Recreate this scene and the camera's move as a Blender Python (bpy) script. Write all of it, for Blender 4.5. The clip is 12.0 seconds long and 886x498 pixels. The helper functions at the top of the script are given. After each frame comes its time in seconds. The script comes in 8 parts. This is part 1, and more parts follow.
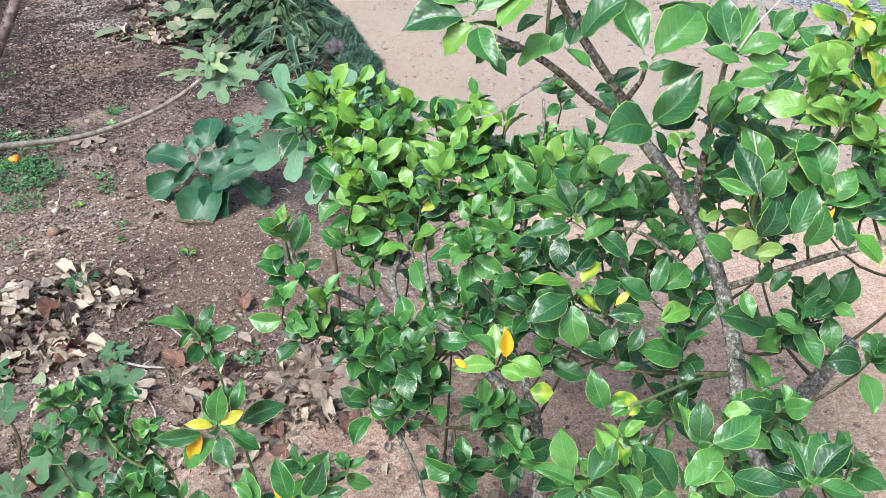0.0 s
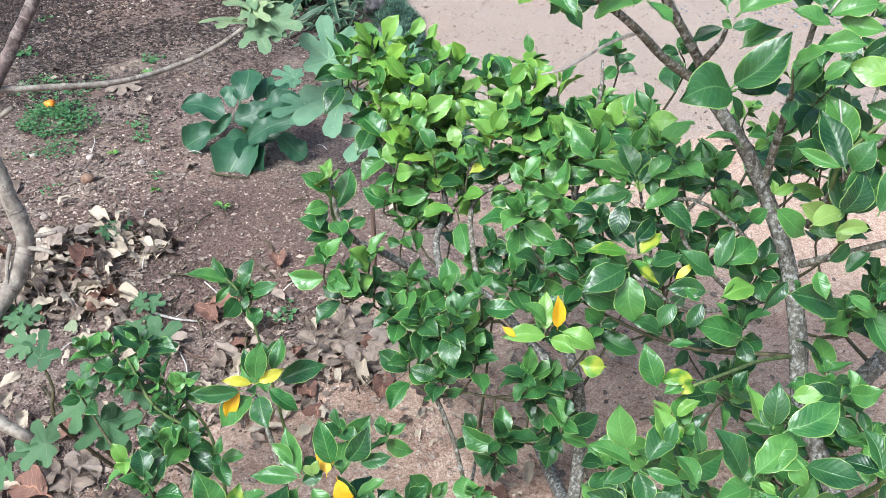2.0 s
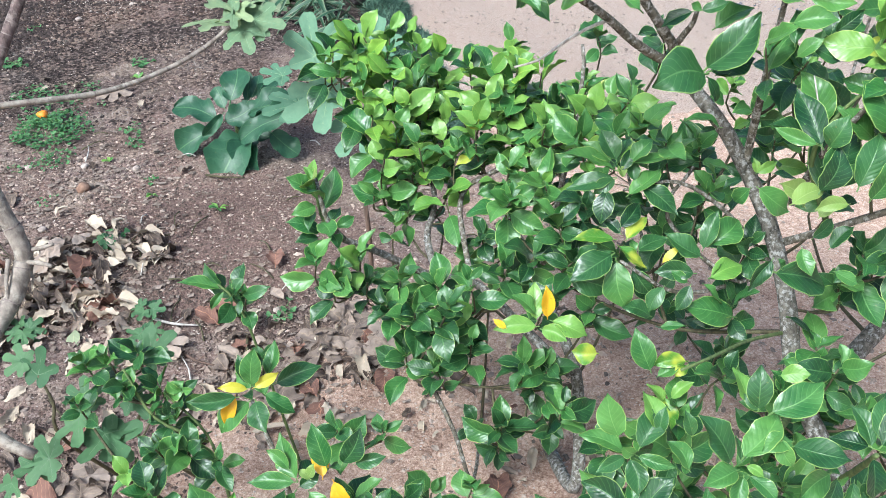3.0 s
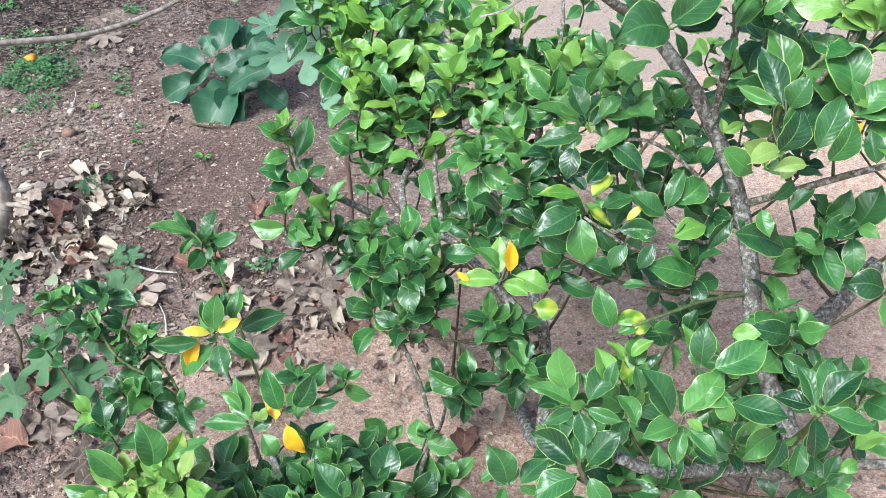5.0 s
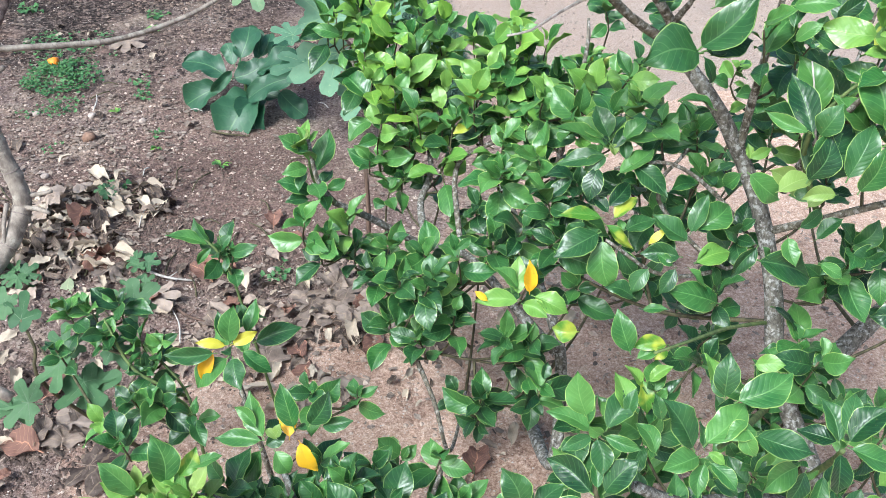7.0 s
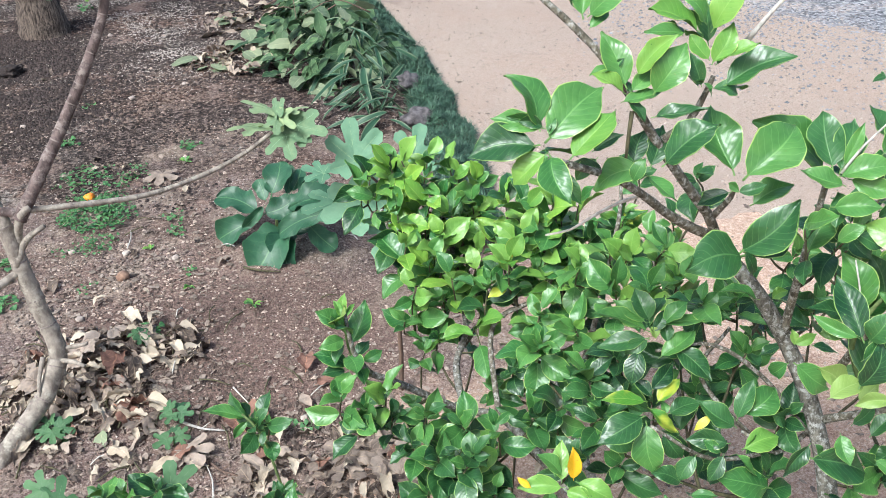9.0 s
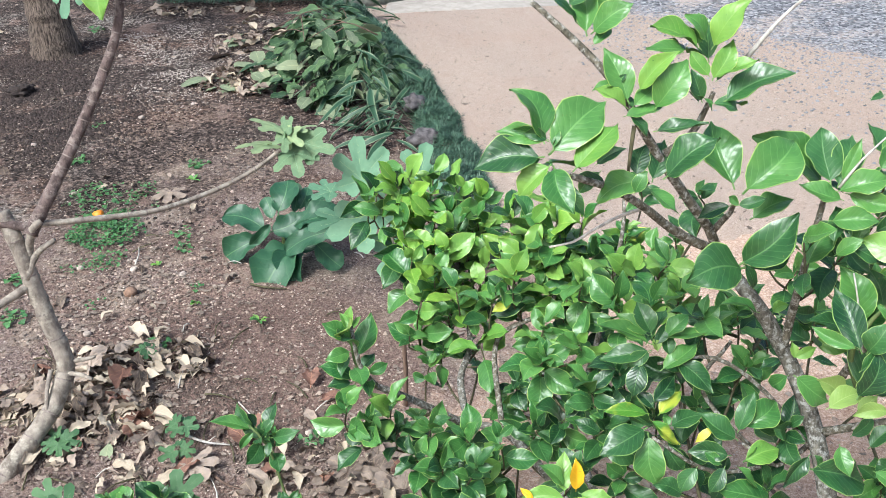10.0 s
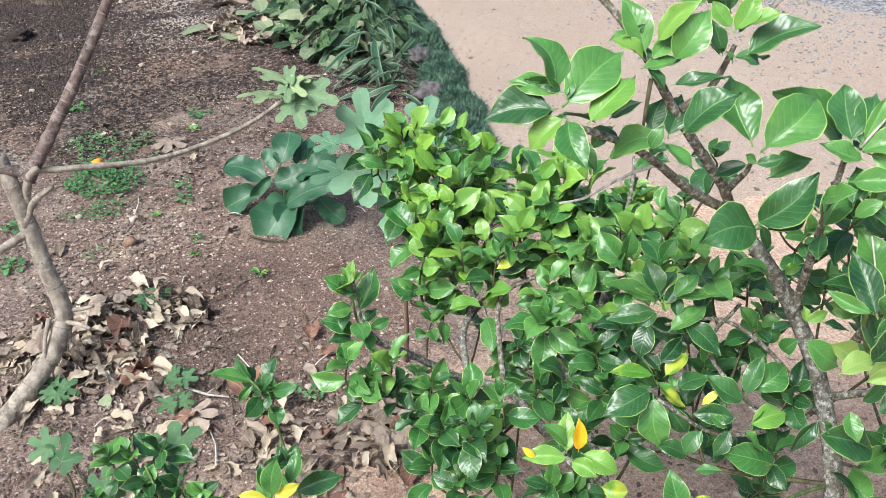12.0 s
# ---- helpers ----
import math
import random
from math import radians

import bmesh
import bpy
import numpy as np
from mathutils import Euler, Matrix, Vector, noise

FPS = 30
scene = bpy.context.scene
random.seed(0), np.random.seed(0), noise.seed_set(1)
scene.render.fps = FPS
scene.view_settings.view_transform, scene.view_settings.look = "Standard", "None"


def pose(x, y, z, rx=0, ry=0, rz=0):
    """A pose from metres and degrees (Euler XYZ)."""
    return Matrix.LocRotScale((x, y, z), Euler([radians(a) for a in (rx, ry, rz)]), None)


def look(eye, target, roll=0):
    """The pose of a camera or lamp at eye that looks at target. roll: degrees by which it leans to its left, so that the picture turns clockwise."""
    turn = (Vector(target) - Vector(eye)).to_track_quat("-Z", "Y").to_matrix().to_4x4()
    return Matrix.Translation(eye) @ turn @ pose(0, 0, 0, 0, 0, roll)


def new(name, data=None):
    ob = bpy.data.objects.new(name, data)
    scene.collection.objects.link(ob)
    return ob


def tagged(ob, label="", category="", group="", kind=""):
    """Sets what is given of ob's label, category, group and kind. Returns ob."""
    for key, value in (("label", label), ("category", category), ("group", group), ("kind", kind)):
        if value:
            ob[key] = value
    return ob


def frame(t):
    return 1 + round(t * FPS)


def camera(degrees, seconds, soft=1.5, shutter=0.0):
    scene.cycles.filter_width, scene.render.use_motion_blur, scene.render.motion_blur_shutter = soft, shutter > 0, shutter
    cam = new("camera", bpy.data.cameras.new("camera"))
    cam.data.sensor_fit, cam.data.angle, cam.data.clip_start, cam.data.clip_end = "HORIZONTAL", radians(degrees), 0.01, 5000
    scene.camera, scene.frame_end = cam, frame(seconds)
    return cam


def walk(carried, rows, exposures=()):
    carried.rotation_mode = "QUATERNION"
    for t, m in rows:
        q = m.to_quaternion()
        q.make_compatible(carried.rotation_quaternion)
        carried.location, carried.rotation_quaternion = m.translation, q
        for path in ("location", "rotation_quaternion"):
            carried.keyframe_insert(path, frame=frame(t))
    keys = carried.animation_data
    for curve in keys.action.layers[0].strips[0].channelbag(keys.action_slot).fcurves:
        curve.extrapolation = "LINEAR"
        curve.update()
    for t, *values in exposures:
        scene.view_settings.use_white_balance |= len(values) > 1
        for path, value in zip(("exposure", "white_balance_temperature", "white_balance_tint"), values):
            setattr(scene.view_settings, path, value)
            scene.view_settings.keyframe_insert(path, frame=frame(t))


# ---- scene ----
cam = camera(53.4, 12.0, soft=0.45)
PATH = [
    (0, (0.027, 0.04, 1.424), (0.012, 1.753, 0.392), 0.2),
    (0.5, (0.037, 0.034, 1.424), (0.011, 1.744, 0.387), 0.3),
    (1, (0.042, 0.036, 1.42), (0.016, 1.738, 0.37), -0.2),
    (1.5, (0.02, 0.046, 1.409), (-0.001, 1.735, 0.338), 0.5),
    (2, (-0.02, 0.086, 1.387), (-0.083, 1.756, 0.289), 1.9),
    (2.5, (-0.016, 0.103, 1.393), (-0.101, 1.757, 0.271), 0.6),
    (3, (0.014, 0.096, 1.406), (-0.068, 1.743, 0.275), -1.7),
    (3.5, (0.018, 0.091, 1.4), (-0.075, 1.737, 0.268), -2.2),
    (3.7, (0.027, 0.091, 1.403), (-0.057, 1.728, 0.256), -2.6),
    (5.3, (0.073, 0.087, 1.383), (-0.011, 1.683, 0.181), 1.5),
    (5.5, (0.06, 0.082, 1.372), (-0.027, 1.682, 0.175), 2.4),
    (6, (0.051, 0.074, 1.372), (-0.045, 1.687, 0.192), 2.8),
    (6.5, (0.052, 0.089, 1.365), (-0.064, 1.703, 0.188), 2.2),
    (6.7, (0.055, 0.091, 1.372), (-0.058, 1.699, 0.188), 1.9),
    (8.3, (0.074, 0.213, 1.508), (-0.105, 1.855, 0.38), -3.2),
    (8.5, (0.056, 0.209, 1.512), (-0.109, 1.88, 0.426), -2.1),
    (9, (0.03, 0.192, 1.517), (-0.147, 1.902, 0.495), -1.1),
    (9.5, (0.022, 0.165, 1.517), (-0.161, 1.895, 0.531), -0.4),
    (10, (0.031, 0.163, 1.514), (-0.158, 1.899, 0.539), -0.8),
    (10.5, (0.033, 0.161, 1.52), (-0.152, 1.9, 0.551), -0.7),
    (11, (0.03, 0.16, 1.518), (-0.147, 1.897, 0.542), -0.5),
    (11.5, (0.031, 0.171, 1.509), (-0.144, 1.887, 0.497), -0.3),
    (12, (0.021, 0.188, 1.496), (-0.164, 1.874, 0.436), 0.3),
]
walk(cam, [(t, look(eye, target, roll)) for t, eye, target, roll in PATH], exposures=((0.0, 0.92, 5830, 4.5), (2.0, 0.93, 5710, 4.4), (3.5, 0.98, 5640, 4), (6.5, 0.97, 5690, 4.5), (8.5, 0.95, 5790, 3.8), (10.0, 0.93, 5930, 4), (11.0, 0.93, 5970, 4), (12.0, 0.93, 6110, 4)))
SKY, SUN = 0.112, 2.1
SEAM_X, SEAM_Y, SEAM_K = 0.1, 2.2, 0.1
NEAR_Y = 2.05

# ---- light ----
world = bpy.data.worlds.new("sky")
scene.world = world
world.use_nodes = True
_wn = world.node_tree.nodes
_sky = _wn.new("ShaderNodeTexSky")
_sky.sky_type = "NISHITA"
_sky.sun_disc = False
_sky.sun_elevation = radians(52)
_sky.sun_rotation = radians(215)
_sky.air_density, _sky.dust_density, _sky.ozone_density = 1.0, 6.0, 1.0
world.node_tree.links.new(_sky.outputs[0], _wn["Background"].inputs[0])
_wn["Background"].inputs[1].default_value = SKY
_sun = new("sun", bpy.data.lights.new("sun", "SUN"))
_sun.data.energy, _sun.data.angle, _sun.data.color = SUN, radians(18), (1.0, 1.0, 0.98)
_sun.matrix_world = look((-2.5, -3.5, 5.5), (0, 0, 0))


# ---- materials ----
def rgb(r, g, b):
    return (r, g, b, 1.0)


class Nodes:
    """A small helper that adds nodes to one material."""

    def __init__(self, name):
        self.mat = bpy.data.materials.new(name)
        self.mat.use_nodes = True
        self.tree = self.mat.node_tree
        self.bsdf = self.tree.nodes["Principled BSDF"]
        self.out = self.tree.nodes["Material Output"]

    def put(self, v, socket):
        if isinstance(v, bpy.types.NodeSocket):
            self.tree.links.new(v, socket)
        else:
            socket.default_value = v

    def noise(self, scale, detail=4.0, rough=0.6, vec=None):
        n = self.tree.nodes.new("ShaderNodeTexNoise")
        n.inputs["Scale"].default_value, n.inputs["Detail"].default_value, n.inputs["Roughness"].default_value = scale, detail, rough
        if vec is not None:
            self.put(vec, n.inputs["Vector"])
        return n.outputs[0]

    def ramp(self, v, *stops):
        n = self.tree.nodes.new("ShaderNodeValToRGB")
        e = n.color_ramp.elements
        while len(e) < len(stops):
            e.new(0.5)
        for i, (p, c) in enumerate(stops):
            e[i].position, e[i].color = p, (c if len(c) == 4 else (*c, 1.0))
        self.put(v, n.inputs[0])
        return n.outputs[0]

    def math(self, op, a, b=0.0, c=0.0):
        n = self.tree.nodes.new("ShaderNodeMath")
        n.operation = op
        self.put(a, n.inputs[0])
        self.put(b, n.inputs[1])
        self.put(c, n.inputs[2])
        return n.outputs[0]

    def mix(self, f, a, b, mode="MIX"):
        n = self.tree.nodes.new("ShaderNodeMixRGB")
        n.blend_type = mode
        self.put(f, n.inputs[0])
        self.put(a, n.inputs[1])
        self.put(b, n.inputs[2])
        return n.outputs[0]

    def smooth(self, v, lo, hi):
        n = self.tree.nodes.new("ShaderNodeMapRange")
        n.interpolation_type = "SMOOTHSTEP"
        self.put(v, n.inputs[0])
        n.inputs[1].default_value, n.inputs[2].default_value = lo, hi
        return n.outputs[0]

    def bump(self, h, strength, dist):
        n = self.tree.nodes.new("ShaderNodeBump")
        n.inputs["Strength"].default_value, n.inputs["Distance"].default_value = strength, dist
        self.put(h, n.inputs["Height"])
        self.tree.links.new(n.outputs[0], self.bsdf.inputs["Normal"])
        return n.outputs[0]

    def coords(self):
        return self.tree.nodes.new("ShaderNodeNewGeometry").outputs["Position"]

    def random(self):
        return self.tree.nodes.new("ShaderNodeObjectInfo").outputs["Random"]

    def island(self):
        return self.tree.nodes.new("ShaderNodeNewGeometry").outputs["Random Per Island"]

    def uv(self):
        n = self.tree.nodes.new("ShaderNodeSeparateXYZ")
        self.put(self.tree.nodes.new("ShaderNodeTexCoord").outputs["UV"], n.inputs[0])
        return n.outputs[0], n.outputs[1]

    def set(self, colour, rough=0.6, spec=0.5):
        self.put(colour, self.bsdf.inputs["Base Color"])
        self.put(rough, self.bsdf.inputs["Roughness"])
        self.bsdf.inputs["Specular IOR Level"].default_value = spec
        return self.mat

    def thin(self, colour, share):
        """Lets part of the light through, as a leaf does."""
        tr = self.tree.nodes.new("ShaderNodeBsdfTranslucent")
        self.put(colour, tr.inputs[0])
        mx = self.tree.nodes.new("ShaderNodeMixShader")
        mx.inputs[0].default_value = share
        self.tree.links.new(self.bsdf.outputs[0], mx.inputs[1])
        self.tree.links.new(tr.outputs[0], mx.inputs[2])
        self.tree.links.new(mx.outputs[0], self.out.inputs[0])


def leaf_material(name, low, high, rib, edge, rough=0.25, thin=0.17, patch=None, veins=8.5, spec=0.55, edge_width=0.021, vein_gain=0.26, by_island=False, spread=0.75):
    """A blade with midrib, side veins, pale margin and uneven green. UV: x across, y along."""
    n = Nodes(name)
    u, v = n.uv()
    off = n.math("ABSOLUTE", n.math("SUBTRACT", u, 0.5))
    rnd = n.island() if by_island else n.math("FRACT", n.math("ADD", n.random(), n.math("MULTIPLY", n.island(), 3.0)))
    pos = n.coords()
    patchy = n.noise(38.0, 3.0, 0.6, pos)
    tone = n.math("ADD", n.math("ADD", n.math("MULTIPLY", rnd, spread), 0.38 * (0.75 - spread)), n.math("MULTIPLY", n.math("SUBTRACT", patchy, 0.5), 0.9))
    col = n.mix(n.math("MAXIMUM", n.math("MINIMUM", tone, 1.0), 0.0), rgb(*low), rgb(*high))
    if patch:
        col = n.mix(n.smooth(n.noise(26.0, 2.0, 0.5, pos), 0.46, 0.6), col, rgb(*patch))
    # small rusty flecks
    col = n.mix(n.math("MULTIPLY", n.smooth(n.noise(210.0, 2.0, 0.5, pos), 0.7, 0.76), 0.45), col, rgb(0.22, 0.2, 0.06))
    # side veins run out and forward from the midrib
    along = n.math("ADD", n.math("SUBTRACT", v, n.math("MULTIPLY", off, 0.55)), n.math("MULTIPLY", n.noise(55.0, 1.0, 0.5, pos), 0.09))
    wave = n.math("SINE", n.math("MULTIPLY", along, veins * 2 * math.pi))
    line = n.smooth(wave, 0.86, 1.0)
    col = n.mix(n.math("MULTIPLY", line, vein_gain), col, rgb(*rib))
    mid = n.math("SUBTRACT", 1.0, n.smooth(off, 0.008, 0.03))
    col = n.mix(n.math("MULTIPLY", mid, 0.55), col, rgb(*rib))
    marg = n.smooth(off, 0.5 - edge_width * 1.6, 0.5 - edge_width * 0.4)
    col = n.mix(n.math("MULTIPLY", marg, 0.88), col, rgb(*edge))
    height = n.math("ADD", n.math("MULTIPLY", wave, -0.1), n.math("ADD", n.math("MULTIPLY", mid, -0.4), n.math("ADD", n.math("MULTIPLY", n.noise(140.0, 3.0, 0.6, pos), 0.5), n.math("MULTIPLY", n.noise(60.0, 1.0, 0.5, pos), 2.2))))
    n.bump(height, 0.5, 0.0014)
    n.thin(col, thin)
    return n.set(col, n.math("ADD", rough, n.math("MULTIPLY", patchy, 0.16)), spec)


def bark_material(name, low, high, pale=None, scale=60.0, stretch=0.3, depth=0.002, rough=0.85):
    n = Nodes(name)
    p = n.tree.nodes.new("ShaderNodeMapping")
    p.inputs["Scale"].default_value = (1.0, 1.0, stretch)
    n.put(n.coords(), p.inputs[0])
    a = n.noise(scale, 6.0, 0.65, p.outputs[0])
    col = n.ramp(a, (0.38, low), (0.62, high))
    if pale:
        col = n.mix(n.smooth(n.noise(scale * 0.9, 5.0, 0.7, n.coords()), 0.47, 0.66), col, rgb(*pale))
    n.bump(a, 0.8, depth)
    return n.set(col, rough, 0.3)


def plain_material(name, low, high, scale=40.0, rough=0.7, bump=0.4, depth=0.002, by_island=False, by_object=False):
    n = Nodes(name)
    a = n.noise(scale, 5.0, 0.65, n.coords())
    f = n.smooth(a, 0.3, 0.7)
    if by_island:
        f = n.math("ADD", n.math("MULTIPLY", f, 0.4), n.math("MULTIPLY", n.island(), 0.6))
    if by_object:
        f = n.math("ADD", n.math("MULTIPLY", f, 0.4), n.math("MULTIPLY", n.random(), 0.6))
    n.bump(a, bump, depth)
    return n.set(n.mix(f, rgb(*low), rgb(*high)), rough, 0.35)


M = {}
# the low green is set extra dark to stand in for shade between leaves
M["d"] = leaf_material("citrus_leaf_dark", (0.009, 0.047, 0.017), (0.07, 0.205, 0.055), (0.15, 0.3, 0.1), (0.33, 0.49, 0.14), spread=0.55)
M["under"] = leaf_material("citrus_leaf_underside", (0.075, 0.18, 0.045), (0.14, 0.29, 0.075), (0.24, 0.38, 0.13), (0.26, 0.4, 0.11), rough=0.45, spec=0.35, thin=0.2)
M["m"] = leaf_material("citrus_leaf_mid", (0.03, 0.128, 0.031), (0.15, 0.345, 0.075), (0.2, 0.4, 0.12), (0.42, 0.57, 0.16), spread=0.55)
M["b"] = leaf_material("citrus_leaf_young", (0.115, 0.295, 0.05), (0.3, 0.51, 0.1), (0.3, 0.5, 0.12), (0.46, 0.6, 0.14), thin=0.26, spread=0.55)
M["n"] = leaf_material("citrus_leaf_new", (0.15, 0.345, 0.045), (0.33, 0.55, 0.085), (0.42, 0.58, 0.12), (0.52, 0.65, 0.13), thin=0.3, spread=0.6)
M["t"] = leaf_material("citrus_leaf_mottled", (0.07, 0.24, 0.03), (0.14, 0.34, 0.04), (0.3, 0.45, 0.1), (0.4, 0.5, 0.1), patch=(0.5, 0.56, 0.07), thin=0.3)
M["y"] = leaf_material("citrus_leaf_yellow", (0.62, 0.6, 0.06), (0.75, 0.66, 0.08), (0.7, 0.62, 0.14), (0.7, 0.7, 0.2), thin=0.3)
M["o"] = leaf_material("citrus_leaf_golden", (0.85, 0.5, 0.015), (0.9, 0.6, 0.04), (0.85, 0.5, 0.05), (0.8, 0.45, 0.03), thin=0.3)
M["p"] = leaf_material("pale_young_leaf", (0.26, 0.4, 0.1), (0.36, 0.5, 0.14), (0.42, 0.55, 0.2), (0.42, 0.55, 0.16), thin=0.35)
M["fig"] = leaf_material("fig_leaf_green", (0.1, 0.22, 0.13), (0.2, 0.345, 0.21), (0.3, 0.42, 0.24), (0.12, 0.25, 0.12), rough=0.55, veins=0.0, vein_gain=0.0, spec=0.35)
M["figpale"] = leaf_material("fig_leaf_pale", (0.14, 0.23, 0.125), (0.38, 0.45, 0.23), (0.45, 0.55, 0.3), (0.3, 0.42, 0.2), rough=0.6, veins=0.0, vein_gain=0.0, spec=0.3)
M["figdull"] = leaf_material("fig_seedling_leaf", (0.045, 0.115, 0.05), (0.11, 0.215, 0.092), (0.2, 0.3, 0.16), (0.1, 0.16, 0.08), rough=0.55, veins=0.0, vein_gain=0.0, spec=0.35)
M["figvein"] = plain_material("fig_leaf_vein", (0.17, 0.3, 0.16), (0.26, 0.4, 0.22), rough=0.6)
M["dullvein"] = plain_material("seedling_leaf_vein", (0.1, 0.17, 0.09), (0.14, 0.22, 0.12), rough=0.6)
M["broad"] = leaf_material("broad_leaf_green", (0.02, 0.075, 0.04), (0.05, 0.145, 0.07), (0.14, 0.28, 0.12), (0.08, 0.18, 0.08), rough=0.38, veins=6.0, vein_gain=0.12, edge_width=0.012)
M["cut"] = leaf_material("cut_leaf_green", (0.012, 0.04, 0.016), (0.105, 0.185, 0.078), (0.2, 0.27, 0.14), (0.2, 0.29, 0.13), rough=0.48, veins=7.0, vein_gain=0.25, edge_width=0.02, thin=0.08, spec=0.4)
M["cutpale"] = leaf_material("cut_leaf_underside", (0.14, 0.18, 0.105), (0.28, 0.32, 0.19), (0.4, 0.42, 0.25), (0.3, 0.36, 0.2), rough=0.6, veins=7.0, vein_gain=0.2, edge_width=0.02, thin=0.12)
M["weed"] = leaf_material("weed_leaf_green", (0.025, 0.1, 0.035), (0.1, 0.25, 0.08), (0.2, 0.4, 0.12), (0.1, 0.28, 0.06), rough=0.55, veins=4.0, by_island=True)
M["dry"] = leaf_material("dry_leaf_brown", (0.06, 0.043, 0.036), (0.46, 0.37, 0.305), (0.4, 0.3, 0.2), (0.25, 0.17, 0.11), rough=0.75, thin=0.05, spec=0.25, vein_gain=0.3, edge_width=0.02)
M["drypale"] = leaf_material("dry_leaf_pale", (0.36, 0.295, 0.225), (0.55, 0.47, 0.375), (0.6, 0.5, 0.36), (0.45, 0.36, 0.25), rough=0.75, thin=0.05, spec=0.25, vein_gain=0.3, edge_width=0.02)
M["dryred"] = leaf_material("dry_leaf_red_brown", (0.13, 0.07, 0.055), (0.28, 0.15, 0.11), (0.5, 0.26, 0.16), (0.3, 0.15, 0.1), rough=0.7, thin=0.05, spec=0.3, vein_gain=0.3, edge_width=0.02)
M["stone"] = plain_material("pale_stone", (0.27, 0.22, 0.19), (0.55, 0.47, 0.41), 60.0, 0.85)
M["brownstone"] = plain_material("brown_stone", (0.17, 0.1, 0.07), (0.3, 0.19, 0.135), 50.0, 0.9)
M["mulch"] = plain_material("dark_mulch", (0.01, 0.008, 0.008), (0.085, 0.062, 0.055), 70.0, 0.95, by_island=True)
M["pebble"] = plain_material("pebble_stone", (0.2, 0.145, 0.115), (0.58, 0.47, 0.39), 90.0, 0.85, by_island=True)
M["fargrit"] = plain_material("far_grit", (0.2, 0.165, 0.145), (0.56, 0.5, 0.45), 90.0, 0.85, by_island=True)
M["grit"] = plain_material("white_grit", (0.3, 0.25, 0.22), (0.68, 0.62, 0.56), 90.0, 0.85, by_island=True)
M["earth"] = plain_material("dark_crumbly_earth", (0.03, 0.022, 0.019), (0.16, 0.115, 0.095), 70.0, 0.95, by_island=True)
M["clod"] = plain_material("soil_clod", (0.08, 0.058, 0.046), (0.25, 0.185, 0.15), 70.0, 0.95, by_island=True)
M["gravel"] = plain_material("grey_gravel", (0.075, 0.075, 0.084), (0.34, 0.34, 0.365), 60.0, 0.85, by_island=True)
M["rock"] = plain_material("garden_rock", (0.03, 0.027, 0.03), (0.15, 0.135, 0.14), 28.0, 0.9, 0.9, 0.01)
M["concrete"] = plain_material("weathered_concrete", (0.1, 0.105, 0.092), (0.22, 0.225, 0.195), 30.0, 0.9)
M["paving"] = plain_material("worn_paving", (0.27, 0.245, 0.225), (0.37, 0.34, 0.315), 14.0, 0.9)
M["stake"] = bark_material("stake_wood", (0.075, 0.05, 0.038), (0.18, 0.12, 0.092), None, 80.0, 0.12)
M["bark"] = bark_material("citrus_bark", (0.06, 0.056, 0.046), (0.2, 0.185, 0.155), (0.42, 0.42, 0.4), 150.0, 0.35, 0.003)
M["limb"] = bark_material("citrus_limb_bark", (0.05, 0.044, 0.032), (0.18, 0.16, 0.12), (0.4, 0.39, 0.36), 150.0, 0.4, 0.002)
M["greenbark"] = bark_material("green_twig_bark", (0.07, 0.11, 0.04), (0.15, 0.2, 0.07), None, 90.0, 0.3, 0.0008)
M["twig"] = bark_material("twig_bark", (0.05, 0.045, 0.025), (0.12, 0.11, 0.06), None, 120.0, 0.3, 0.0006)
M["dead"] = bark_material("bleached_twig", (0.32, 0.3, 0.27), (0.62, 0.58, 0.53), None, 120.0, 0.3, 0.0006)
M["figbark"] = bark_material("fig_bark", (0.15, 0.125, 0.105), (0.33, 0.285, 0.24), (0.4, 0.36, 0.3), 45.0, 0.5, 0.0016)
M["figscar"] = plain_material("fig_leaf_scar", (0.14, 0.11, 0.1), (0.3, 0.25, 0.225), 90.0, 0.9)
M["figyoung"] = bark_material("young_fig_bark", (0.06, 0.043, 0.04), (0.17, 0.125, 0.115), (0.25, 0.205, 0.185), 60.0, 0.4, 0.0012)
M["trunk"] = bark_material("rough_trunk_bark", (0.04, 0.03, 0.025), (0.27, 0.21, 0.17), None, 120.0, 0.11, 0.03)
M["fruit"] = plain_material("orange_rind", (0.75, 0.2, 0.02), (0.88, 0.32, 0.03), 60.0, 0.5)


